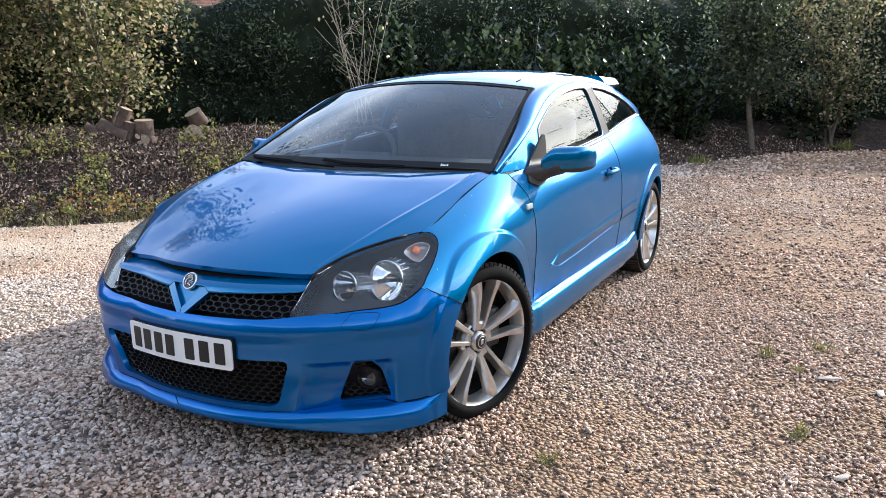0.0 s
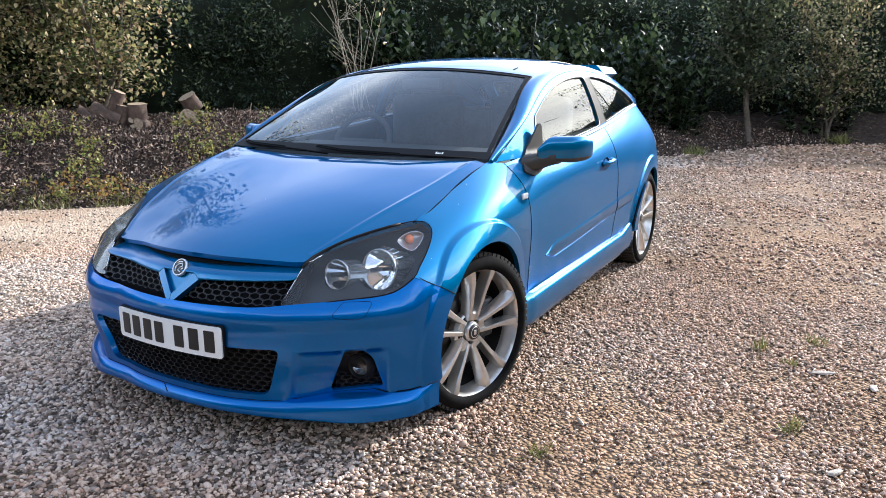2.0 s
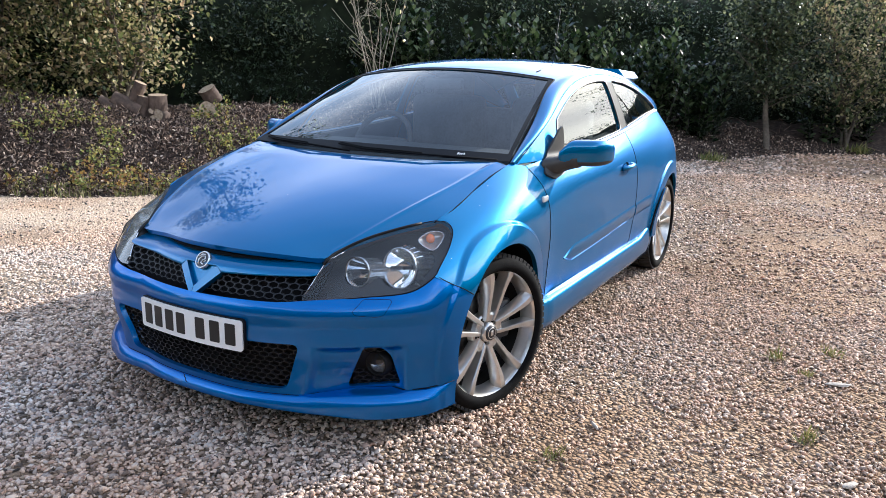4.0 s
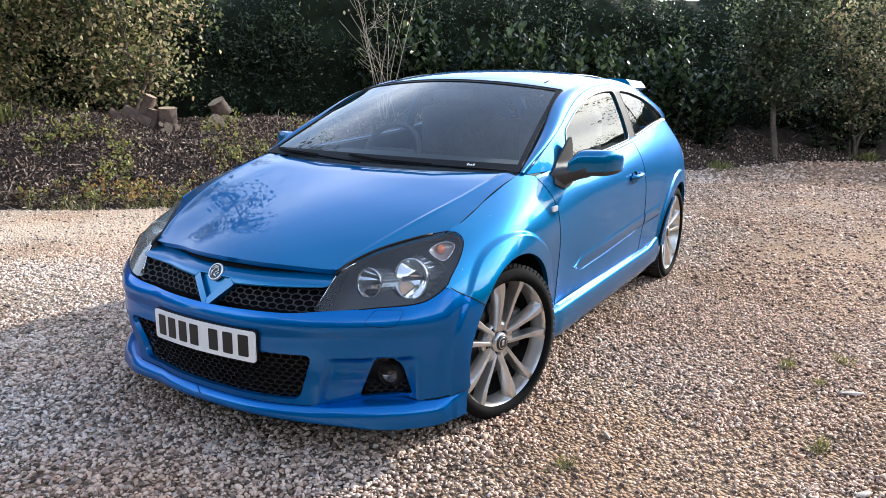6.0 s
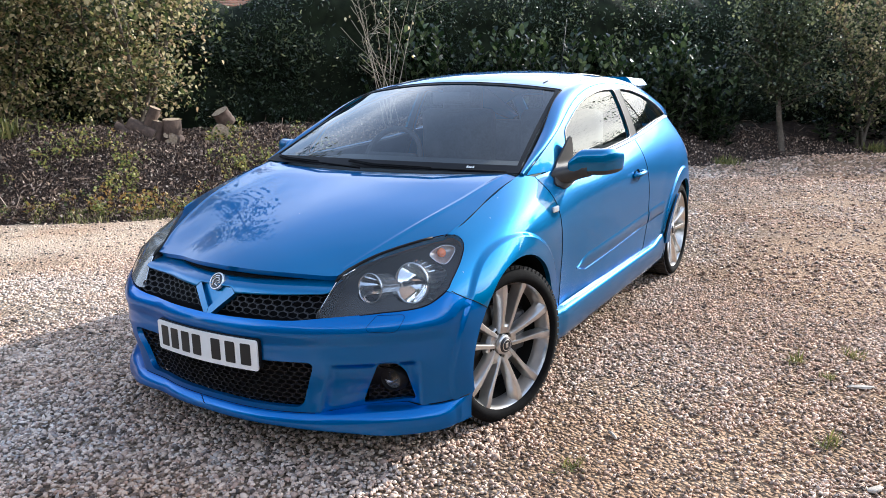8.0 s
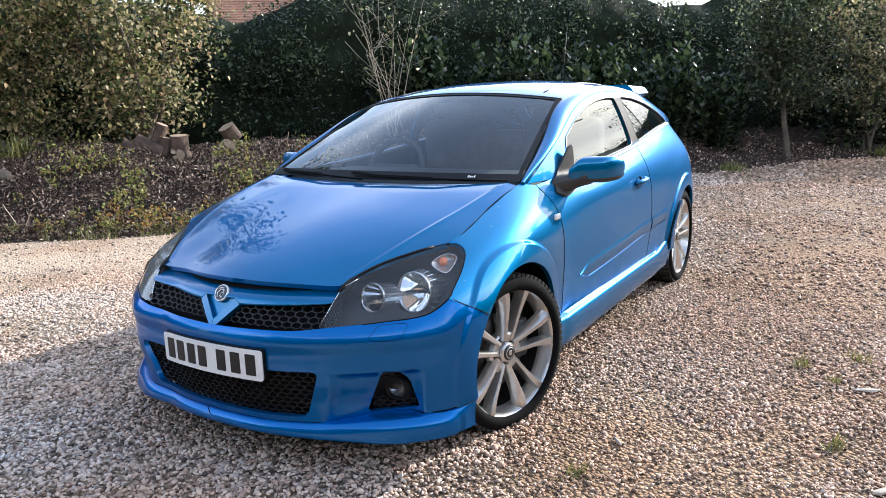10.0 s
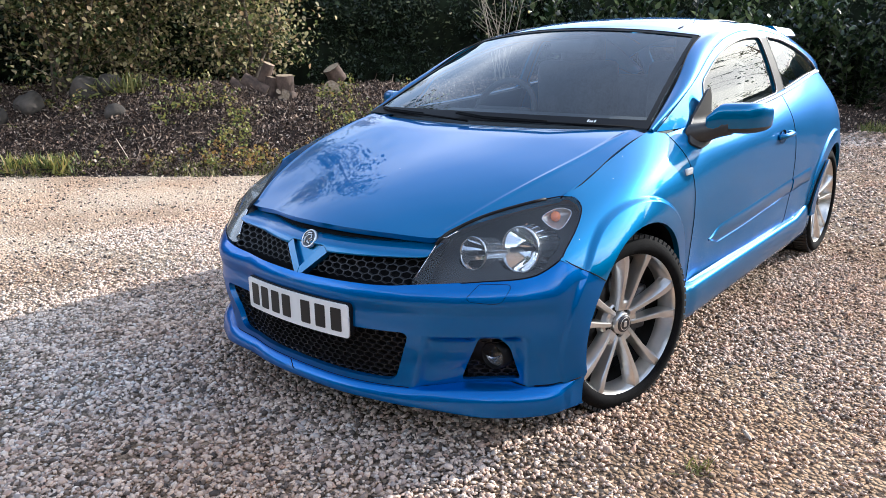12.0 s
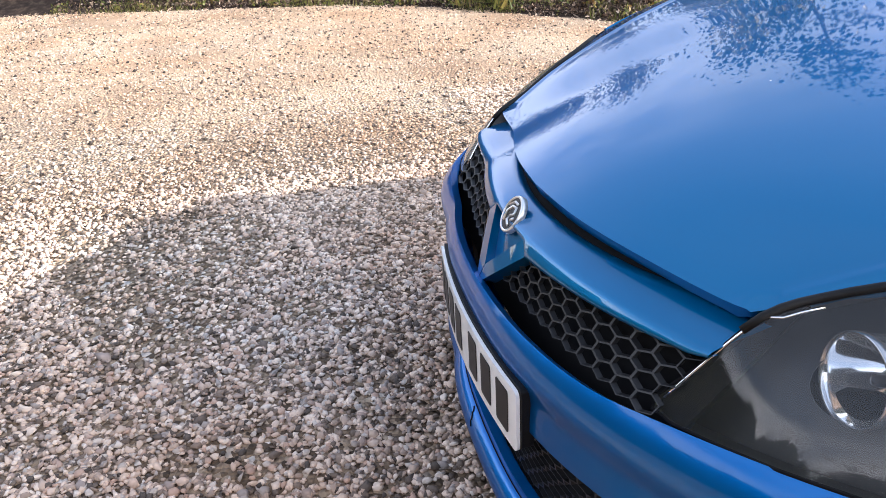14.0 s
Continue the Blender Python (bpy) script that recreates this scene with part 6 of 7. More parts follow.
def leaf_mat(name, cols, transl=0.35, rough=0.5):
    return ramp_mat(name, "island", [(i / (len(cols) - 1), c) for i, c in enumerate(cols)], rough, 0.5, transl=transl)


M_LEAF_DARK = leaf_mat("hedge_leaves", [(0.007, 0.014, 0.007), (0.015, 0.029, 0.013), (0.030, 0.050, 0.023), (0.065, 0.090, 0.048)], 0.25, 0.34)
M_LEAF_LAUREL = leaf_mat("laurel_leaves", [(0.006, 0.013, 0.006), (0.013, 0.025, 0.010), (0.034, 0.054, 0.020), (0.13, 0.165, 0.08)], 0.35, 0.18)
M_LEAF_HAZEL = leaf_mat("hazel_leaves", [(0.016, 0.028, 0.010), (0.05, 0.075, 0.024), (0.15, 0.165, 0.06), (0.34, 0.30, 0.13), (0.58, 0.50, 0.30), (0.32, 0.20, 0.11)], 0.55)
M_LEAF_TREE = leaf_mat("tree_leaves", [(0.022, 0.036, 0.016), (0.045, 0.065, 0.026), (0.075, 0.095, 0.042), (0.13, 0.14, 0.06)], 0.4)
# lighter copy of the leaf colours, with light from behind painted in
M_LEAF_PAINTED_LIT = leaf_mat("painted_backlit_leaves", [(0.012, 0.020, 0.010), (0.024, 0.038, 0.017), (0.052, 0.070, 0.030), (0.12, 0.14, 0.065), (0.26, 0.27, 0.14)], 0.45, 0.32)
M_WEED = leaf_mat("weed_leaves", [(0.03, 0.05, 0.014), (0.09, 0.12, 0.03), (0.22, 0.24, 0.06), (0.38, 0.35, 0.10), (0.26, 0.15, 0.06)], 0.4)
M_GRASS = leaf_mat("grass_blades", [(0.09, 0.11, 0.025), (0.18, 0.19, 0.05), (0.30, 0.25, 0.10)], 0.35)
M_LITTER = ramp_mat("leaf_litter", "island", [(0, (0.014, 0.010, 0.009)), (0.45, (0.05, 0.033, 0.026)), (0.70, (0.17, 0.112, 0.082)), (0.90, (0.34, 0.25, 0.19)), (1, (0.58, 0.47, 0.38))], 0.8, 0.3)
M_BARK = mat("bark", (0.10, 0.08, 0.06), 0.9, var=0.5, scale=25, bump=0.6, bump_scale=40)
M_STEM = mat("dark_stem", (0.028, 0.026, 0.018), 0.8, var=0.4, scale=25)
M_TWIG = mat("pale_twig", (0.30, 0.26, 0.20), 0.8, var=0.3, scale=30)
# near-black colour that paints the shade deep among the leaves
M_CORE_SHADE = ramp_mat("painted_inner_shade", "noise", [(0.3, (0.006, 0.008, 0.005)), (0.7, (0.015, 0.021, 0.011))], 0.95, 0.1, 6)


def leaves(name, places, size, material, seed, shape=FLAKE, spread=1.0, label="", category="", parent=None):
    r = np.random.RandomState(seed)
    n = len(places)
    s = size * r.uniform(0.6, 1.3, n)
    ob = scatter(name, shape, places, np.stack([s, s, s], -1), turns(r, n, spread), material, seed + 1, 0.05, smooth=False)
    ob.parent = parent
    if label:
        tagged(ob, label, category, kind="stuff")
    return ob


def clumps(r, n, centres, spread, per):
    """Places gathered round centres."""
    c = centres[r.randint(0, len(centres), n)]
    return c + r.normal(size=(n, 3)) * np.asarray(spread)


# hedge: a bumpy core, its inner shade painted near-black, and leaves over its face
HEDGE = [(-17, -14), (-13.5, -7), (-12.0, -2.0), (-10.6, 2.2), (-9.3, 5.0), (-8.3, 7.2), (-6.4, 9.3), (-4.6, 11.4), (-2.4, 13.4), (0.0, 15.2), (3.2, 16.6), (8, 18), (16, 20)]
HEDGE_H = [4.6, 4.2, 2.9, 2.75, 2.9, 3.05, 3.5, 3.5, 3.2, 3.35, 3.6, 3.9, 4.5]
hl_len = np.r_[0, np.cumsum(np.hypot(*np.diff(np.array(HEDGE), axis=0).T))]
ns, nz = 260, 26
ss = np.linspace(0, hl_len[-1], ns)
hx, hy, hh = (np.interp(ss, hl_len, np.array(q)) for q in ([p[0] for p in HEDGE], [p[1] for p in HEDGE], HEDGE_H))
tx, ty = np.gradient(hx), np.gradient(hy)
tl = np.hypot(tx, ty)
nxv, nyv = ty / tl, -tx / tl
hh = hh + 0.35 * lumps(ss, ss * 0, 21, 1.3) + 0.25 * lumps(ss, ss * 0, 22, 4.0)
vv = np.linspace(0, 1, nz)
face_off = lambda s, z: 0.35 * lumps(s, z, 23, 1.6) + 0.22 * lumps(s, z, 24, 4.5)
S, V = np.meshgrid(ss, vv, indexing="ij")
Z = V * hh[:, None]
O = face_off(S, Z) - 0.9 * np.clip((V - 0.75) / 0.25, 0, 1) ** 2
core = np.stack([hx[:, None] + nxv[:, None] * O, hy[:, None] + nyv[:, None] * O, Z], -1)
ci = np.arange(ns * nz).reshape(ns, nz)
cq = np.stack([ci[:-1, :-1], ci[1:, :-1], ci[1:, 1:], ci[:-1, 1:]], -1).reshape(-1, 4)
hcore = raw_mesh("hedge_core", core.reshape(-1, 3), cq, M_CORE_SHADE)
tagged(hcore, "near-black sheet painted as the shade inside the tall hedge behind the bank", "hedge", kind="stuff")


def hedge_leaves(n, seed, size, material, s0, s1, z0, z1, label, out=0.25, shape=SLIM, gap=-0.1):
    r = np.random.RandomState(seed)
    s = r.uniform(s0, s1, n)
    base = np.interp(s, ss, hh)
    z = r.uniform(z0, z1, n) * base
    gapm = lumps(s, z * 1.2, seed + 5, 2.6) + 0.5 * lumps(s, z, seed + 6, 7.0) + r.normal(size=n) * 0.10 > gap
    s, z, base = s[gapm], z[gapm], base[gapm]
    v = z / base
    o = face_off(s, z) - 0.9 * np.clip((v - 0.75) / 0.25, 0, 1) ** 2 + out * np.abs(r.normal(size=len(s))) + 0.02
    x = np.interp(s, ss, hx) + np.interp(s, ss, nxv) * o
    y = np.interp(s, ss, hy) + np.interp(s, ss, nyv) * o
    return leaves("hedge_foliage", np.stack([x, y, z + 0.1 * r.normal(size=len(s))], -1), size, material, seed, shape, label=label, category="hedge")


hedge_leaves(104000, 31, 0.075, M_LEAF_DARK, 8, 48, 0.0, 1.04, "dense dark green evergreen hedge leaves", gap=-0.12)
hedge_leaves(40000, 33, 0.085, M_LEAF_PAINTED_LIT, 10, 46, 0.35, 1.08, "sprays along the hedge in lighter leaf colours, painted as sunlit", 0.4, gap=0.12)


# a second tree line closes the place in front of the car and on its left side
FAR = [(-17, -15), (-9, -14), (0, -12.5), (9, -12), (16, -9), (20, -3), (21, 7), (19, 15), (16, 20)]
fl_len = np.r_[0, np.cumsum(np.hypot(*np.diff(np.array(FAR, float), axis=0).T))]
fs = np.linspace(0, fl_len[-1], 200)
fx, fy = np.interp(fs, fl_len, [p[0] for p in FAR]), np.interp(fs, fl_len, [p[1] for p in FAR])
fh = np.interp(fs, [0, 12, 30, 41, 51, 59, 65], [5.6, 8.0, 8.2, 7.5, 7.2, 7.8, 7.4]) + 1.3 * lumps(fs, fs * 0, 41, 0.9) + 0.8 * lumps(fs, fs * 0, 42, 3.0)
ftx, fty = np.gradient(fx), np.gradient(fy)
ftl = np.hypot(ftx, fty)
FV = np.linspace(0, 1, 14)
FS, FVV = np.meshgrid(fs, FV, indexing="ij")
FO = 0.8 * lumps(FS, FVV * 5, 43, 1.2) - 1.5 * FVV ** 3
fcore = np.stack([fx[:, None] - (fty / ftl)[:, None] * FO, fy[:, None] + (ftx / ftl)[:, None] * FO, FVV * fh[:, None]], -1)
fi = np.arange(200 * 14).reshape(200, 14)
fq = np.stack([fi[:-1, :-1], fi[1:, :-1], fi[1:, 1:], fi[:-1, 1:]], -1).reshape(-1, 4)
# same near-black sheet: the trees' inner shade is in its colour
tagged(raw_mesh("far_trees", fcore.reshape(-1, 3), fq, M_CORE_SHADE), "near-black sheet painted as the shade inside the trees closing the yard", "trees", kind="stuff")
rf = np.random.RandomState(44)
fn_ = 14000
k1, k2 = rf.randint(0, 200, fn_), rf.randint(0, 14, fn_)
leaves("far_tree_leaves", fcore[k1, k2] + rf.normal(size=(fn_, 3)) * 0.35, 0.28, M_LEAF_TREE, 45, label="leaves of the trees closing the yard", category="trees")


# ---------------------------------------------------------------- trees and shrubs
def aim(r, dirs):
    """Turn matrices that lay a leaf's length along dirs, rolled at random but mostly face up."""
    d = dirs / np.linalg.norm(dirs, axis=1, keepdims=True)
    up = np.array([0, 0, 1.0]) + r.normal(size=d.shape) * 0.35
    x = np.cross(d, up)
    x /= np.linalg.norm(x, axis=1, keepdims=True) + 1e-9
    return np.stack([x, d, np.cross(x, d)], -1)


def limbs(bm, pts, r0, r1, sides=6):
    rings = []
    for i, p in enumerate(pts):
        d = (pts[min(i + 1, len(pts) - 1)] - pts[max(i - 1, 0)]).normalized()
        s = d.cross(Vector((0.93, 0.31, 0.17))).normalized()
        t = d.cross(s)
        rr = r0 + (r1 - r0) * i / (len(pts) - 1)
        rings.append([bm.verts.new(p + (s * math.cos(6.2832 * k / sides) + t * math.sin(6.2832 * k / sides)) * rr) for k in range(sides)])
    for a, b in zip(rings, rings[1:]):
        for k in range(sides):
            bm.faces.new((a[k], b[k], b[(k + 1) % sides], a[(k + 1) % sides]))


def grow(rnd, start, heading, length, bend, n=6):
    pts, p, d = [start.copy()], start.copy(), heading.normalized()
    for _ in range(n):
        d = (d + Vector((rnd.uniform(-1, 1), rnd.uniform(-1, 1), rnd.uniform(-0.6, 1))) * bend).normalized()
        p = p + d * (length / n)
        pts.append(p.copy())
    return pts


def tree(name, base, stems, height, lean, r0, twigs, leaf_n, leaf_size, leaf_m, bark_m, seed, label, category, clear=0.25, twig_len=0.9, spread=0.16, shape=LEAF):
    """Stems that fork into boughs and twigs; leaves gather round the twigs."""
    rnd, r = random.Random(seed), np.random.RandomState(seed)
    root = tagged(empty(name, base), label, category)
    wood, tips = bmesh.new(), []
    for _ in range(stems):
        a = rnd.uniform(0, 6.28)
        h = height * rnd.uniform(0.75, 1.05)
        st = grow(rnd, Vector((rnd.uniform(-1, 1) * 0.05 * stems ** 0.5, rnd.uniform(-1, 1) * 0.05 * stems ** 0.5, -0.1)), Vector((lean * math.cos(a), lean * math.sin(a), 1)), h, 0.10, 8)
        limbs(wood, st, r0, r0 * 0.25)
        for i in range(twigs):
            t = clear + (1 - clear) * rnd.random() ** 0.8
            k = min(int(t * 8), 7)
            p = st[k].lerp(st[k + 1], t * 8 - k)
            b = rnd.uniform(0, 6.28)
            tw = grow(rnd, p, Vector((math.cos(b), math.sin(b), rnd.uniform(0.1, 0.9))), twig_len * (1.15 - 0.55 * t) * rnd.uniform(0.6, 1.2), 0.22, 5)
            limbs(wood, tw, r0 * 0.30, 0.004, 4)
            tips += [tuple(q) for q in tw[1:]]
    tagged(part("trunk", wood, bark_m, root), kind="stuff") if stems > 1 else part("trunk", wood, bark_m, root)
    tips = np.array(tips)
    pl = clumps(r, leaf_n, tips, (spread, spread, spread * 0.8), 1)
    dirs = r.normal(size=pl.shape) + np.array([0, 0, -0.35])
    n = len(pl)
    sz = leaf_size * r.uniform(0.6, 1.3, n)
    cr = scatter("crown", shape, pl, np.stack([sz] * 3, -1), aim(r, dirs), leaf_m, seed + 1, 0.05, smooth=False)
    cr.parent = root
    return root


def on_bank(x, y, dz=0.0):
    return (x, y, float(bank_z(np.array([x]), np.array([y]))[0]) + dz)


tree("hazel_bush", on_bank(-7.2, 5.2), 7, 3.6, 0.42, 0.035, 22, 17000, 0.066, M_LEAF_HAZEL, M_BARK, 51, "multi-stemmed bush with yellowing autumn leaves on the bank", "bush", 0.08, 0.9)
tree("hazel_bush", on_bank(-8.2, 3.0), 6, 2.8, 0.45, 0.035, 18, 12000, 0.066, M_LEAF_HAZEL, M_BARK, 57, "olive green leafy bush on top of the bank", "bush", 0.08, 0.9)
tree("hazel_bush", on_bank(-9.5, 1.3), 6, 2.5, 0.45, 0.03, 17, 9000, 0.066, M_LEAF_HAZEL, M_BARK, 59, "low bush with mixed green and brown leaves on the bank", "bush", 0.08, 0.9)
tree("hazel_bush", on_bank(-8.7, 4.2), 6, 2.9, 0.45, 0.03, 18, 9000, 0.066, M_LEAF_HAZEL, M_BARK, 58, "leafy bush with yellow and brown autumn leaves", "bush", 0.03, 0.9)
# the tall tree takes the darker leaf colours, painting its silhouette against the sky
tree("tall_tree", on_bank(-9.75, 5.6), 3, 6.5, 0.20, 0.07, 26, 4200, 0.12, M_LEAF_DARK, M_BARK, 61, "tall sparse tree rising above the hedge", "tree", 0.35, 1.5, 0.22)
tree("tree", on_bank(0.45, 12.8), 1, 3.3, 0.03, 0.062, 60, 12500, 0.062, M_LEAF_PAINTED_LIT, M_BARK, 63, "small round-crowned tree with a straight bare trunk", "tree", 0.30, 1.15, 0.15)
tree("young_tree", on_bank(1.7, 14.4), 4, 2.9, 0.3, 0.035, 18, 5500, 0.065, M_LEAF_HAZEL, M_BARK, 66, "backlit leafy young tree at the edge of the drive", "tree", 0.15, 1.0)
tree("bare_tree", (5.0, 19.4, 0.2), 2, 6.0, 0.12, 0.08, 11, 500, 0.09, M_LEAF_TREE, M_BARK, 68, "thin-leaved tree with open branches", "tree", 0.3, 1.7, 0.25)
# out of view: added to darken what the car's left side reflects
tree("tall_tree", (11.4, 21.0, 0.3), 2, 6.9, 0.10, 0.08, 26, 5200, 0.12, M_LEAF_TREE, M_BARK, 74, "unseen tall tree with thin upper branches, added behind the hedge for reflections", "tree", 0.3, 1.6, 0.28)
tree("bare_shrub", on_bank(-4.8, 8.15), 9, 2.5, 0.22, 0.0075, 4, 60, 0.05, M_LEAF_HAZEL, M_TWIG, 71, "leafless shrub of thin pale twigs", "shrub", 0.3, 0.7)


def laurel(x, y, tall, shoots, seed):
    rnd, r = random.Random(seed), np.random.RandomState(seed)
    root = tagged(empty("laurel", on_bank(x, y)), "glossy green laurel with upright leafy shoots", "shrub", "laurels along the bank")
    wood, pos, dirs = bmesh.new(), [], []
    for _ in range(shoots):
        a, rad = rnd.uniform(0, 6.28), rnd.uniform(0.05, 0.8)
        st = grow(rnd, Vector((rad * 0.4 * math.cos(a), rad * 0.4 * math.sin(a), -0.05)), Vector((0.35 * rad * math.cos(a), 0.35 * rad * math.sin(a), 1)), tall * rnd.uniform(0.55, 1.0), 0.07, 7)
        limbs(wood, st, 0.012, 0.004, 5)
        m = int(46 * tall / 2)
        for i in range(m):
            t = 0.04 + 0.96 * i / (m - 1)
            k = min(int(t * 7), 6)
            p = st[k].lerp(st[k + 1], t * 7 - k)
            b = i * 2.4 + rnd.uniform(-0.4, 0.4)
            pos.append(tuple(p))
            dirs.append((math.cos(b), math.sin(b), 0.35 + 1.1 * t * rnd.uniform(0.6, 1.2)))
    tagged(part("wood", wood, M_STEM, root), kind="stuff")
    n = len(pos)
    sz = 0.150 * r.uniform(0.7, 1.25, n)
    cr = scatter("foliage", SLIM, np.array(pos), np.stack([sz * 1.45, sz, sz], -1), aim(r, np.array(dirs)), M_LEAF_LAUREL, seed, 0.05, smooth=False)
    cr.parent = root
    return root


for i in range(13):
    t = i / 12
    laurel(-5.6 + 4.9 * t + 0.2 * math.sin(i * 2.1), 9.3 + 2.9 * t + 0.25 * math.cos(i * 1.7), 1.42 + 0.25 * math.sin(i * 1.3) + 0.1 * (i % 3), 24, 80 + i)
for x, y, h, k in ((-9.2, 0.6, 1.3, 6), (-8.8, 1.6, 1.1, 5), (1.3, 14.2, 1.4, 9), (2.0, 14.9, 1.5, 9), (-0.6, 12.6, 1.5, 9)):
    laurel(x, y, h, k, 120 + int(x * 7))


# litter, weeds and grass on the bank
rl = np.random.RandomState(90)


def bank_spots(n, d0, d1, x0=-12.0, x1=6.0, y0=-3.0, y1=17.0, gather=0.0, seed=1):
    x, y = rl.uniform(x0, x1, n), rl.uniform(y0, y1, n)
    d, _ = behind(x, y)
    ok = (d > d0) & (d < d1)
    if gather:
        ok &= lumps(x, y, seed, 4.0) + 0.6 * lumps(x, y, seed + 1, 11.0) + rl.normal(size=n) * 0.12 > gather
    x, y = x[ok], y[ok]
    return np.stack([x, y, bank_z(x, y)], -1)


lit = bank_spots(270000, 0.0, 4.2, y1=14.0)
lit[:, 2] += rl.uniform(0, 0.035, len(lit))
lz = turns(rl, len(lit), 0.9)
sz = rl.uniform(0.012, 0.046, len(lit))
tagged(scatter("leaf_litter", FLAKE, lit + (0, 0, 0.012), np.stack([sz, sz * 1.2, sz], -1), lz, M_LITTER, 91, 0.1, False), "brown fallen leaves and wood chips on the bank", "leaf litter", kind="stuff")
lit = bank_spots(240000, 0.0, 3.0, -9.5, -3.0, -2.0, 6.5)
lit[:, 2] += rl.uniform(0.0, 0.05, len(lit))
sz = rl.uniform(0.008, 0.028, len(lit))
tagged(scatter("leaf_litter", SHRED, lit, np.stack([sz * 1.6, sz * 2.2, sz], -1), turns(rl, len(lit), 0.9), M_LITTER, 98, 0.1, False), "fine dry leaf and bark fragments on the bank", "leaf litter", kind="stuff")
st = bank_spots(9000, 0.0, 4.0)
sz = rl.uniform(0.05, 0.28, len(st))
tagged(scatter("fallen_twigs", (np.array([(-0.02, 0, 0), (0.02, 0, 0), (0, 0, 0.03), (-0.015, 1, 0.02), (0.015, 1, 0), (0, 1, 0.03)]), np.array([(0, 1, 4), (0, 4, 3), (1, 2, 5), (1, 5, 4), (2, 0, 3), (2, 3, 5)])), st + (0, 0, 0.02), np.stack([sz * 0 + 0.25, sz, sz * 0 + 0.25], -1), turns(rl, len(st), 0.22), M_LITTER, 92, 0.1, False), "dry broken twigs lying on the bank", "twigs", kind="stuff")
def weed_plants(n, d0, d1, y0, y1, height, per, seed, m, label, gather=0.10):
    """Leafy sprigs: every plant is a loose spike of leaves round a leaning stem."""
    roots = bank_spots(n, d0, d1, y0=y0, y1=y1, gather=gather, seed=93)
    roots = roots[np.hypot(roots[:, 0] + 6.0, roots[:, 1] - 4.7) > 0.6]
    r = np.random.RandomState(seed)
    k = len(roots)
    tall, lean = height * r.uniform(0.4, 1.3, k), r.normal(size=(k, 2)) * 0.35
    who = np.repeat(np.arange(k), per)
    t = r.uniform(0.05, 1, len(who))
    pl = roots[who].copy()
    pl[:, :2] += lean[who] * (t * tall[who])[:, None] + r.normal(size=(len(who), 2)) * (0.05 * (1.15 - t))[:, None]
    pl[:, 2] += t * tall[who]
    return leaves("bank_weeds", pl, 0.036, m, seed + 1, label=label, category="weeds")


M_RUSTY = leaf_mat("rusty_weed_leaves", [(0.10, 0.05, 0.02), (0.26, 0.13, 0.04), (0.40, 0.24, 0.07), (0.30, 0.28, 0.07)], 0.4)
weed_plants(6500, 0.1, 2.4, 2.6, 6.4, 0.22, 14, 94, M_WEED, "straggling yellow-green weeds on the bank", 0.17)
weed_plants(1500, 0.1, 1.8, -3.0, 2.6, 0.13, 12, 97, M_WEED, "straggling yellow-green weeds on the bank", 0.22)
weed_plants(5500, 0.0, 0.32, -3.0, 6.2, 0.11, 16, 99, M_WEED, "low yellow-green weeds along the foot of the bank", 0.0)
weed_plants(3600, 0.05, 0.6, 2.6, 5.6, 0.16, 16, 103, M_RUSTY, "rust-brown weeds at the foot of the bank", 0.12)
ft = bank_spots(110000, -0.12, 0.28, x1=-3.0, y1=6.0, gather=0.05, seed=95)
n = len(ft)
sz = rl.uniform(0.03, 0.10, n)
tagged(scatter("grass_edge", BLADE, ft, np.stack([sz * 1.6, sz, sz], -1), aim(rl, rl.normal(size=(n, 3)) * 0.45 + (0, 0, 1)), M_GRASS, 96, 0.1, False), "short yellow-green grass along the foot of the bank", "grass", kind="stuff")


def tuft(x, y, n, size, seed, m, z=0.0, shape=BLADE):
    r = np.random.RandomState(seed)
    p = np.stack([x + r.normal(size=n) * size * 0.5, y + r.normal(size=n) * size * 0.5, np.full(n, z)], -1)
    s = size * r.uniform(0.5, 1.1, n)
    ob = scatter("grass_tuft", shape, p, np.stack([s * 2, s, s], -1), aim(r, r.normal(size=(n, 3)) * 0.8 + (0, 0, 0.8)), m, seed, 0.1, False)
    return tagged(ob, "small green tuft growing through the gravel", "grass tuft", kind="stuff")


for i, (x, y, s_) in enumerate(((2.0, 1.25, 0.05), (1.22, 0.63, 0.045), (1.80, 2.10, 0.055), (2.05, 2.30, 0.05), (1.95, 1.95, 0.035), (-2.0, 1.9, 0.03))):
    tuft(x, y, 46, s_, 130 + i, M_GRASS, 0.006)
for i, (x, y) in enumerate(((-6.55, 1.95), (-6.35, 2.05), (-6.8, 1.75), (-0.1, 10.9), (1.9, 13.9), (-7.4, 3.4))):
    z = on_bank(x, y)[2]
    tuft(x, y, 160, 0.20 if i < 5 else 0.28, 140 + i, M_GRASS if i > 2 else M_WEED, z, BLADE)

# flat pale stones and a few dark lumps lying on the drive
M_FLAT = mat("flat_stone", (0.46, 0.39, 0.32), 0.85, var=0.3, scale=14, bump=0.4, bump_scale=50)
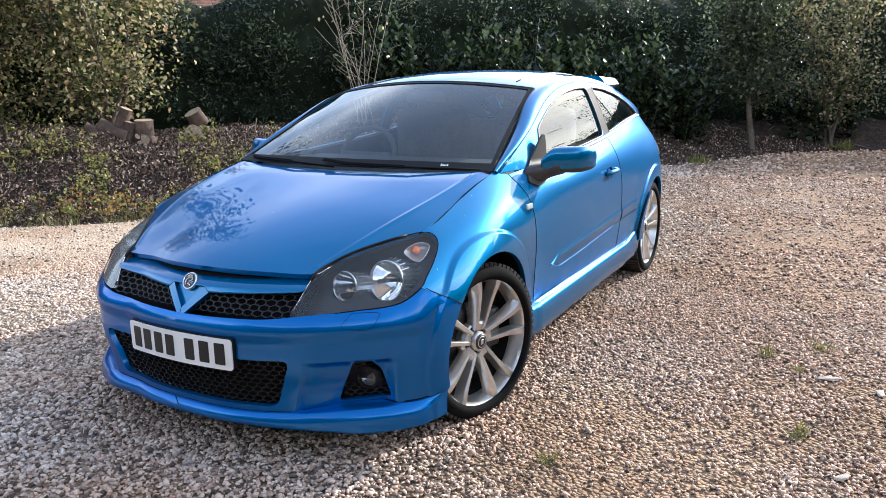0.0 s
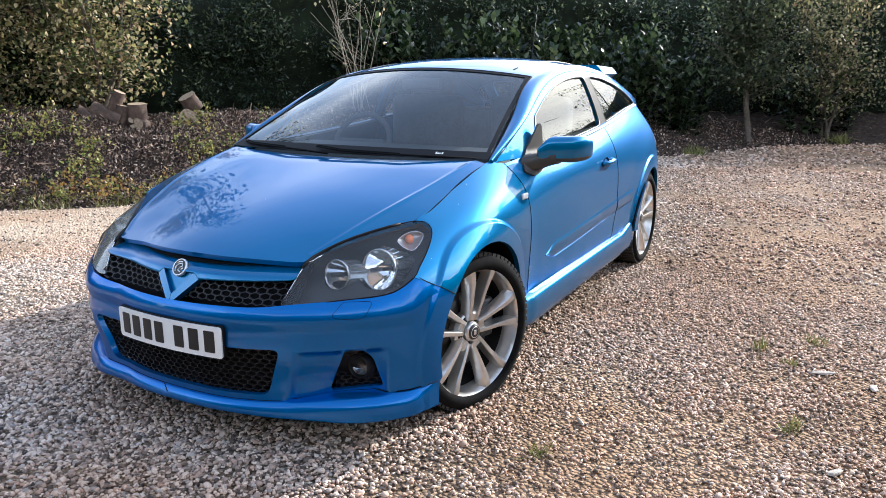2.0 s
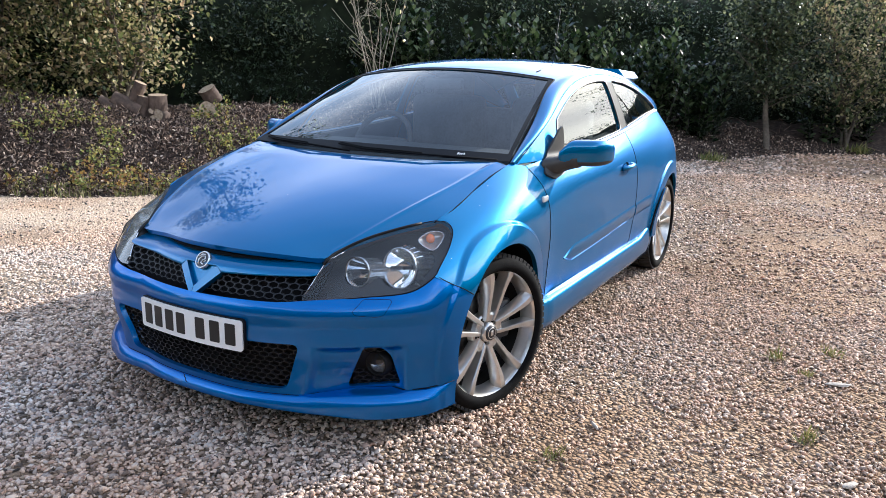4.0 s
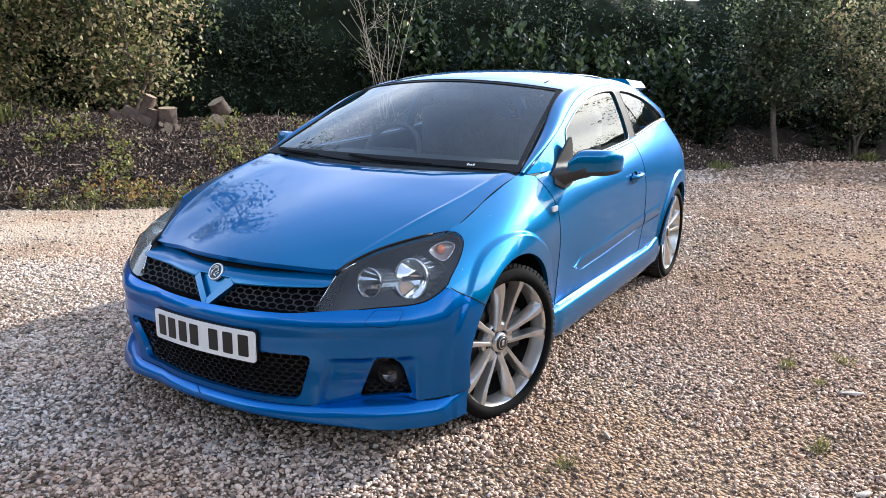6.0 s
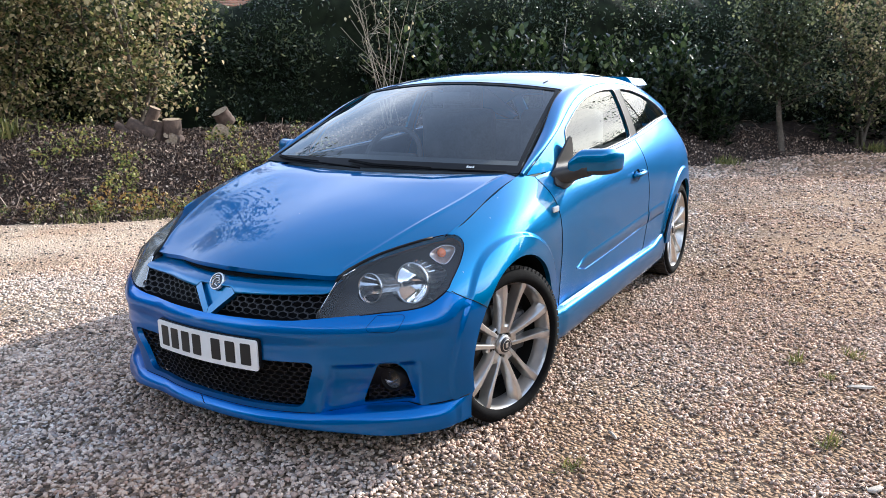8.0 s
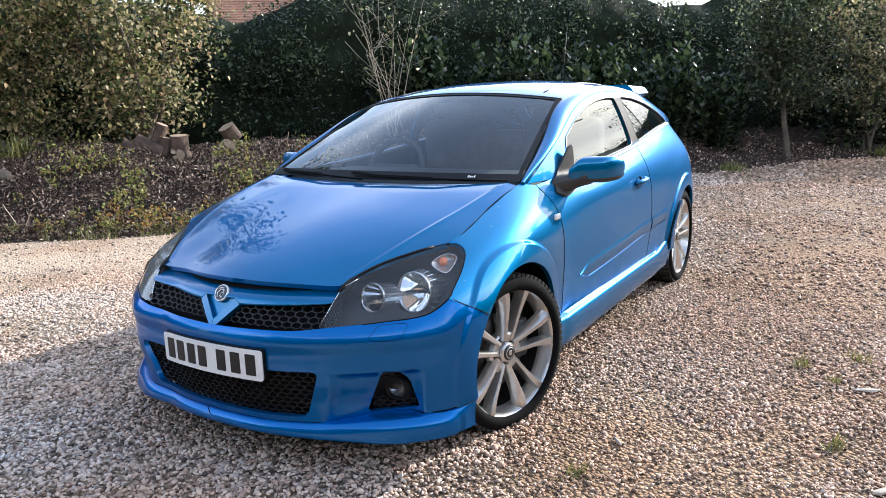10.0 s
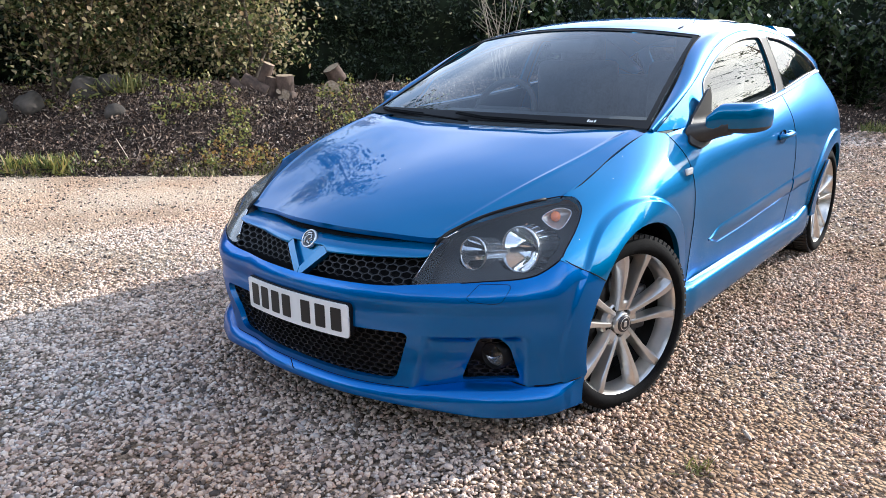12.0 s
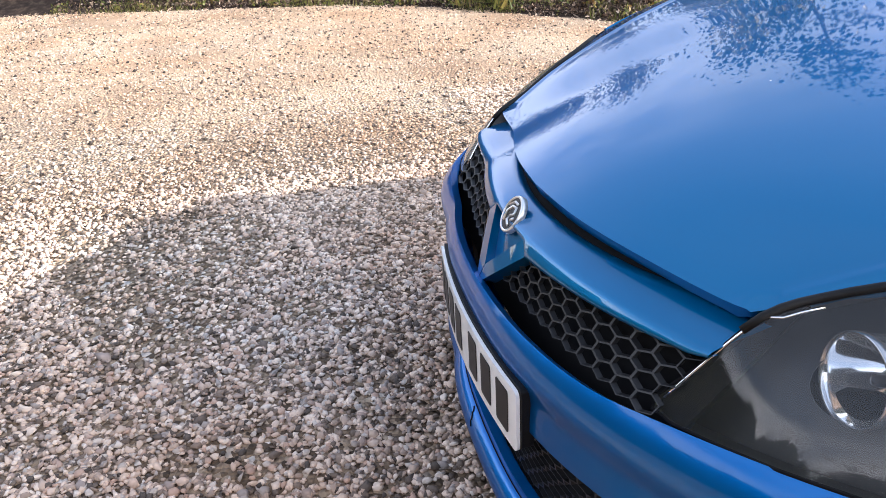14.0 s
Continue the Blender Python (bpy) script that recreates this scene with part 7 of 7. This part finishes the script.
for i, (x, y, a, b) in enumerate(((2.08, 1.90, 0.055, 0.018), (2.15, 0.98, 0.035, 0.014), (2.28, 1.82, 0.04, 0.016), (1.27, 0.93, 0.035, 0.008))):
    bm = bmesh.new()
    bmesh.ops.create_icosphere(bm, subdivisions=3, radius=1)
    for v in bm.verts:
        v.co *= 1 + 0.3 * noise.noise(v.co * 1.7 + Vector((i * 5.3, 1, 0)))
        v.co = Vector((v.co.x * a, v.co.y * b, v.co.z * 0.007))
    ob = part("flat_stone", bm, M_FLAT)
    ob.matrix_basis = pose(x, y, 0.010, 0, 0, 20 + i * 37)
    tagged(ob, "thin pale flat stone lying on the gravel", "stone", "flat stones on the drive")

# cut logs
M_CUT = ramp_mat("cut_wood", "noise", [(0.3, (0.20, 0.14, 0.09)), (0.55, (0.34, 0.26, 0.18)), (0.75, (0.42, 0.35, 0.27))], 0.85, 0.2, 30)
M_LOGBARK = mat("log_bark", (0.085, 0.056, 0.042), 0.9, var=0.5, scale=18, bump=0.8, bump_scale=30)


def log(x, y, z, r, length, rot, seed, label):
    rnd = random.Random(seed)
    prof = [(r * (1 + 0.05 * rnd.uniform(-1, 1)), length * (i / 6 - 0.5)) for i in range(7)]
    bm = lathe(prof, 18, "z")
    for v in bm.verts:
        a = math.atan2(v.co.y, v.co.x)
        q = 1 + 0.06 * math.sin(2 * a + seed) + 0.04 * math.sin(5 * a + 2 * seed) + 0.02 * math.sin(9 * a)
        v.co.x *= q
        v.co.y *= q
    ob = part("log", bm, M_LOGBARK, None)
    ob.matrix_basis = pose(x, y, z, *rot)
    tagged(ob, label, "log", "cut logs on the bank")
    for e in (-1, 1):
        cb = bmesh.new()
        ring = [cb.verts.new((r * 0.99 * (1 + 0.06 * math.sin(2 * a + seed) + 0.04 * math.sin(5 * a + 2 * seed)) * math.cos(a), r * 0.99 * (1 + 0.06 * math.sin(2 * a + seed) + 0.04 * math.sin(5 * a + 2 * seed)) * math.sin(a), e * length * 0.5)) for a in [6.2832 * k / 18 for k in range(18)]]
        c = cb.verts.new((0, 0, e * length * 0.505))
        for k in range(18):
            cb.faces.new((ring[k], ring[(k + 1) % 18], c))
        bmesh.ops.recalc_face_normals(cb, faces=cb.faces)
        part("cut_face", cb, M_CUT, ob, "pale sawn end")
    return ob


LOGS = [(-6.46, 4.48, 0.80, 0.085, 0.27, (58, 0, -42)), (-6.34, 4.65, 0.81, 0.105, 0.36, (62, 0, -50)), (-6.25, 4.77, 0.985, 0.074, 0.25, (26, 0, 118)),
        (-6.22, 4.79, 0.79, 0.085, 0.28, (16, 0, 128)), (-6.10, 4.95, 0.845, 0.112, 0.20, (4, 6, 0)), (-6.09, 4.97, 0.665, 0.085, 0.26, (84, 0, 30)), (-6.13, 4.86, 0.69, 0.05, 0.16, (50, 0, 70)),
        (-5.67, 5.47, 0.945, 0.112, 0.21, (28, -20, 20)), (-5.69, 5.44, 0.74, 0.11, 0.26, (80, 0, 40))]
for i, (x, y, z, r_, ln, rot) in enumerate(LOGS):
    log(x, y, z, r_, ln, rot, i + 1, "short upright log section with reddish bark" if i == 4 else "grey-brown sawn log with pale cut end lying on the bank")

M_ROCK = mat("grey_stone", (0.055, 0.046, 0.038), 0.9, var=0.6, scale=9, bump=0.7, bump_scale=22)
for i, (x, y, s_) in enumerate(((-8.05, 2.05, 0.13), (-7.95, 2.45, 0.17), (-7.7, 3.05, 0.19), (-7.5, 3.3, 0.15), (-6.95, 3.0, 0.12), (-8.4, 1.3, 0.15))):
    bm = bmesh.new()
    bmesh.ops.create_icosphere(bm, subdivisions=3, radius=s_)
    for v in bm.verts:
        v.co *= 1 + 0.45 * noise.noise(v.co * 6 + Vector((i * 3.1, 0, 0))) + 0.08 * noise.noise(v.co * 25)
        v.co.z *= 0.95
    ob = part("stone", bm, M_ROCK)
    ob.location = on_bank(x, y, s_ * 0.45)
    tagged(ob, "rough grey stone half sunk in leaf litter", "stone", "stones on the bank")


# ---------------------------------------------------------------- a house behind the hedge, its tiled roof just over the leaves
M_TILE = mat("brown_roof_tile", (0.17, 0.085, 0.055), 0.8, var=0.4, scale=6, bump=0.4, bump_scale=12)
M_RENDER = mat("house_wall", (0.45, 0.40, 0.33), 0.9, var=0.15, scale=5)
house = tagged(empty("house", (-19.75, 21.85, 0)), "house with a brown tiled roof behind the hedge", "house")
HOUSE_TURN = radians(44)
house.rotation_euler = (0, 0, HOUSE_TURN)
part("wall", box((5.4, 6.0, 4.3), (0, 0, 2.15)), M_RENDER, house)
for s in (1, -1):
    slope = bmesh.new()
    for i in range(24):
        t0, t1 = i / 24, (i + 1) / 24
        y0, y1 = s * (3.4 - 3.4 * t0), s * (3.4 - 3.4 * t1)
        z0, z1 = 4.2 + 2.6 * t0 + 0.035, 4.2 + 2.6 * t1
        q = [slope.verts.new(v) for v in ((-2.9, y0, z0), (2.9, y0, z0), (2.9, y1, z1), (-2.9, y1, z1), (-2.9, y0, z0 - 0.05), (2.9, y0, z0 - 0.05))]
        slope.faces.new(q[:4])
        slope.faces.new((q[4], q[5], q[1], q[0]))
    bmesh.ops.recalc_face_normals(slope, faces=slope.faces)
    part("roof", slope, M_TILE, house, "courses of brown clay tiles", smooth=False)
gable = bmesh.new()
for x in (-2.7, 2.7):
    gable.faces.new([gable.verts.new(v) for v in ((x, -3.0, 4.3), (x, 3.0, 4.3), (x, 0, 6.6))])
part("gable", gable, M_RENDER, house)
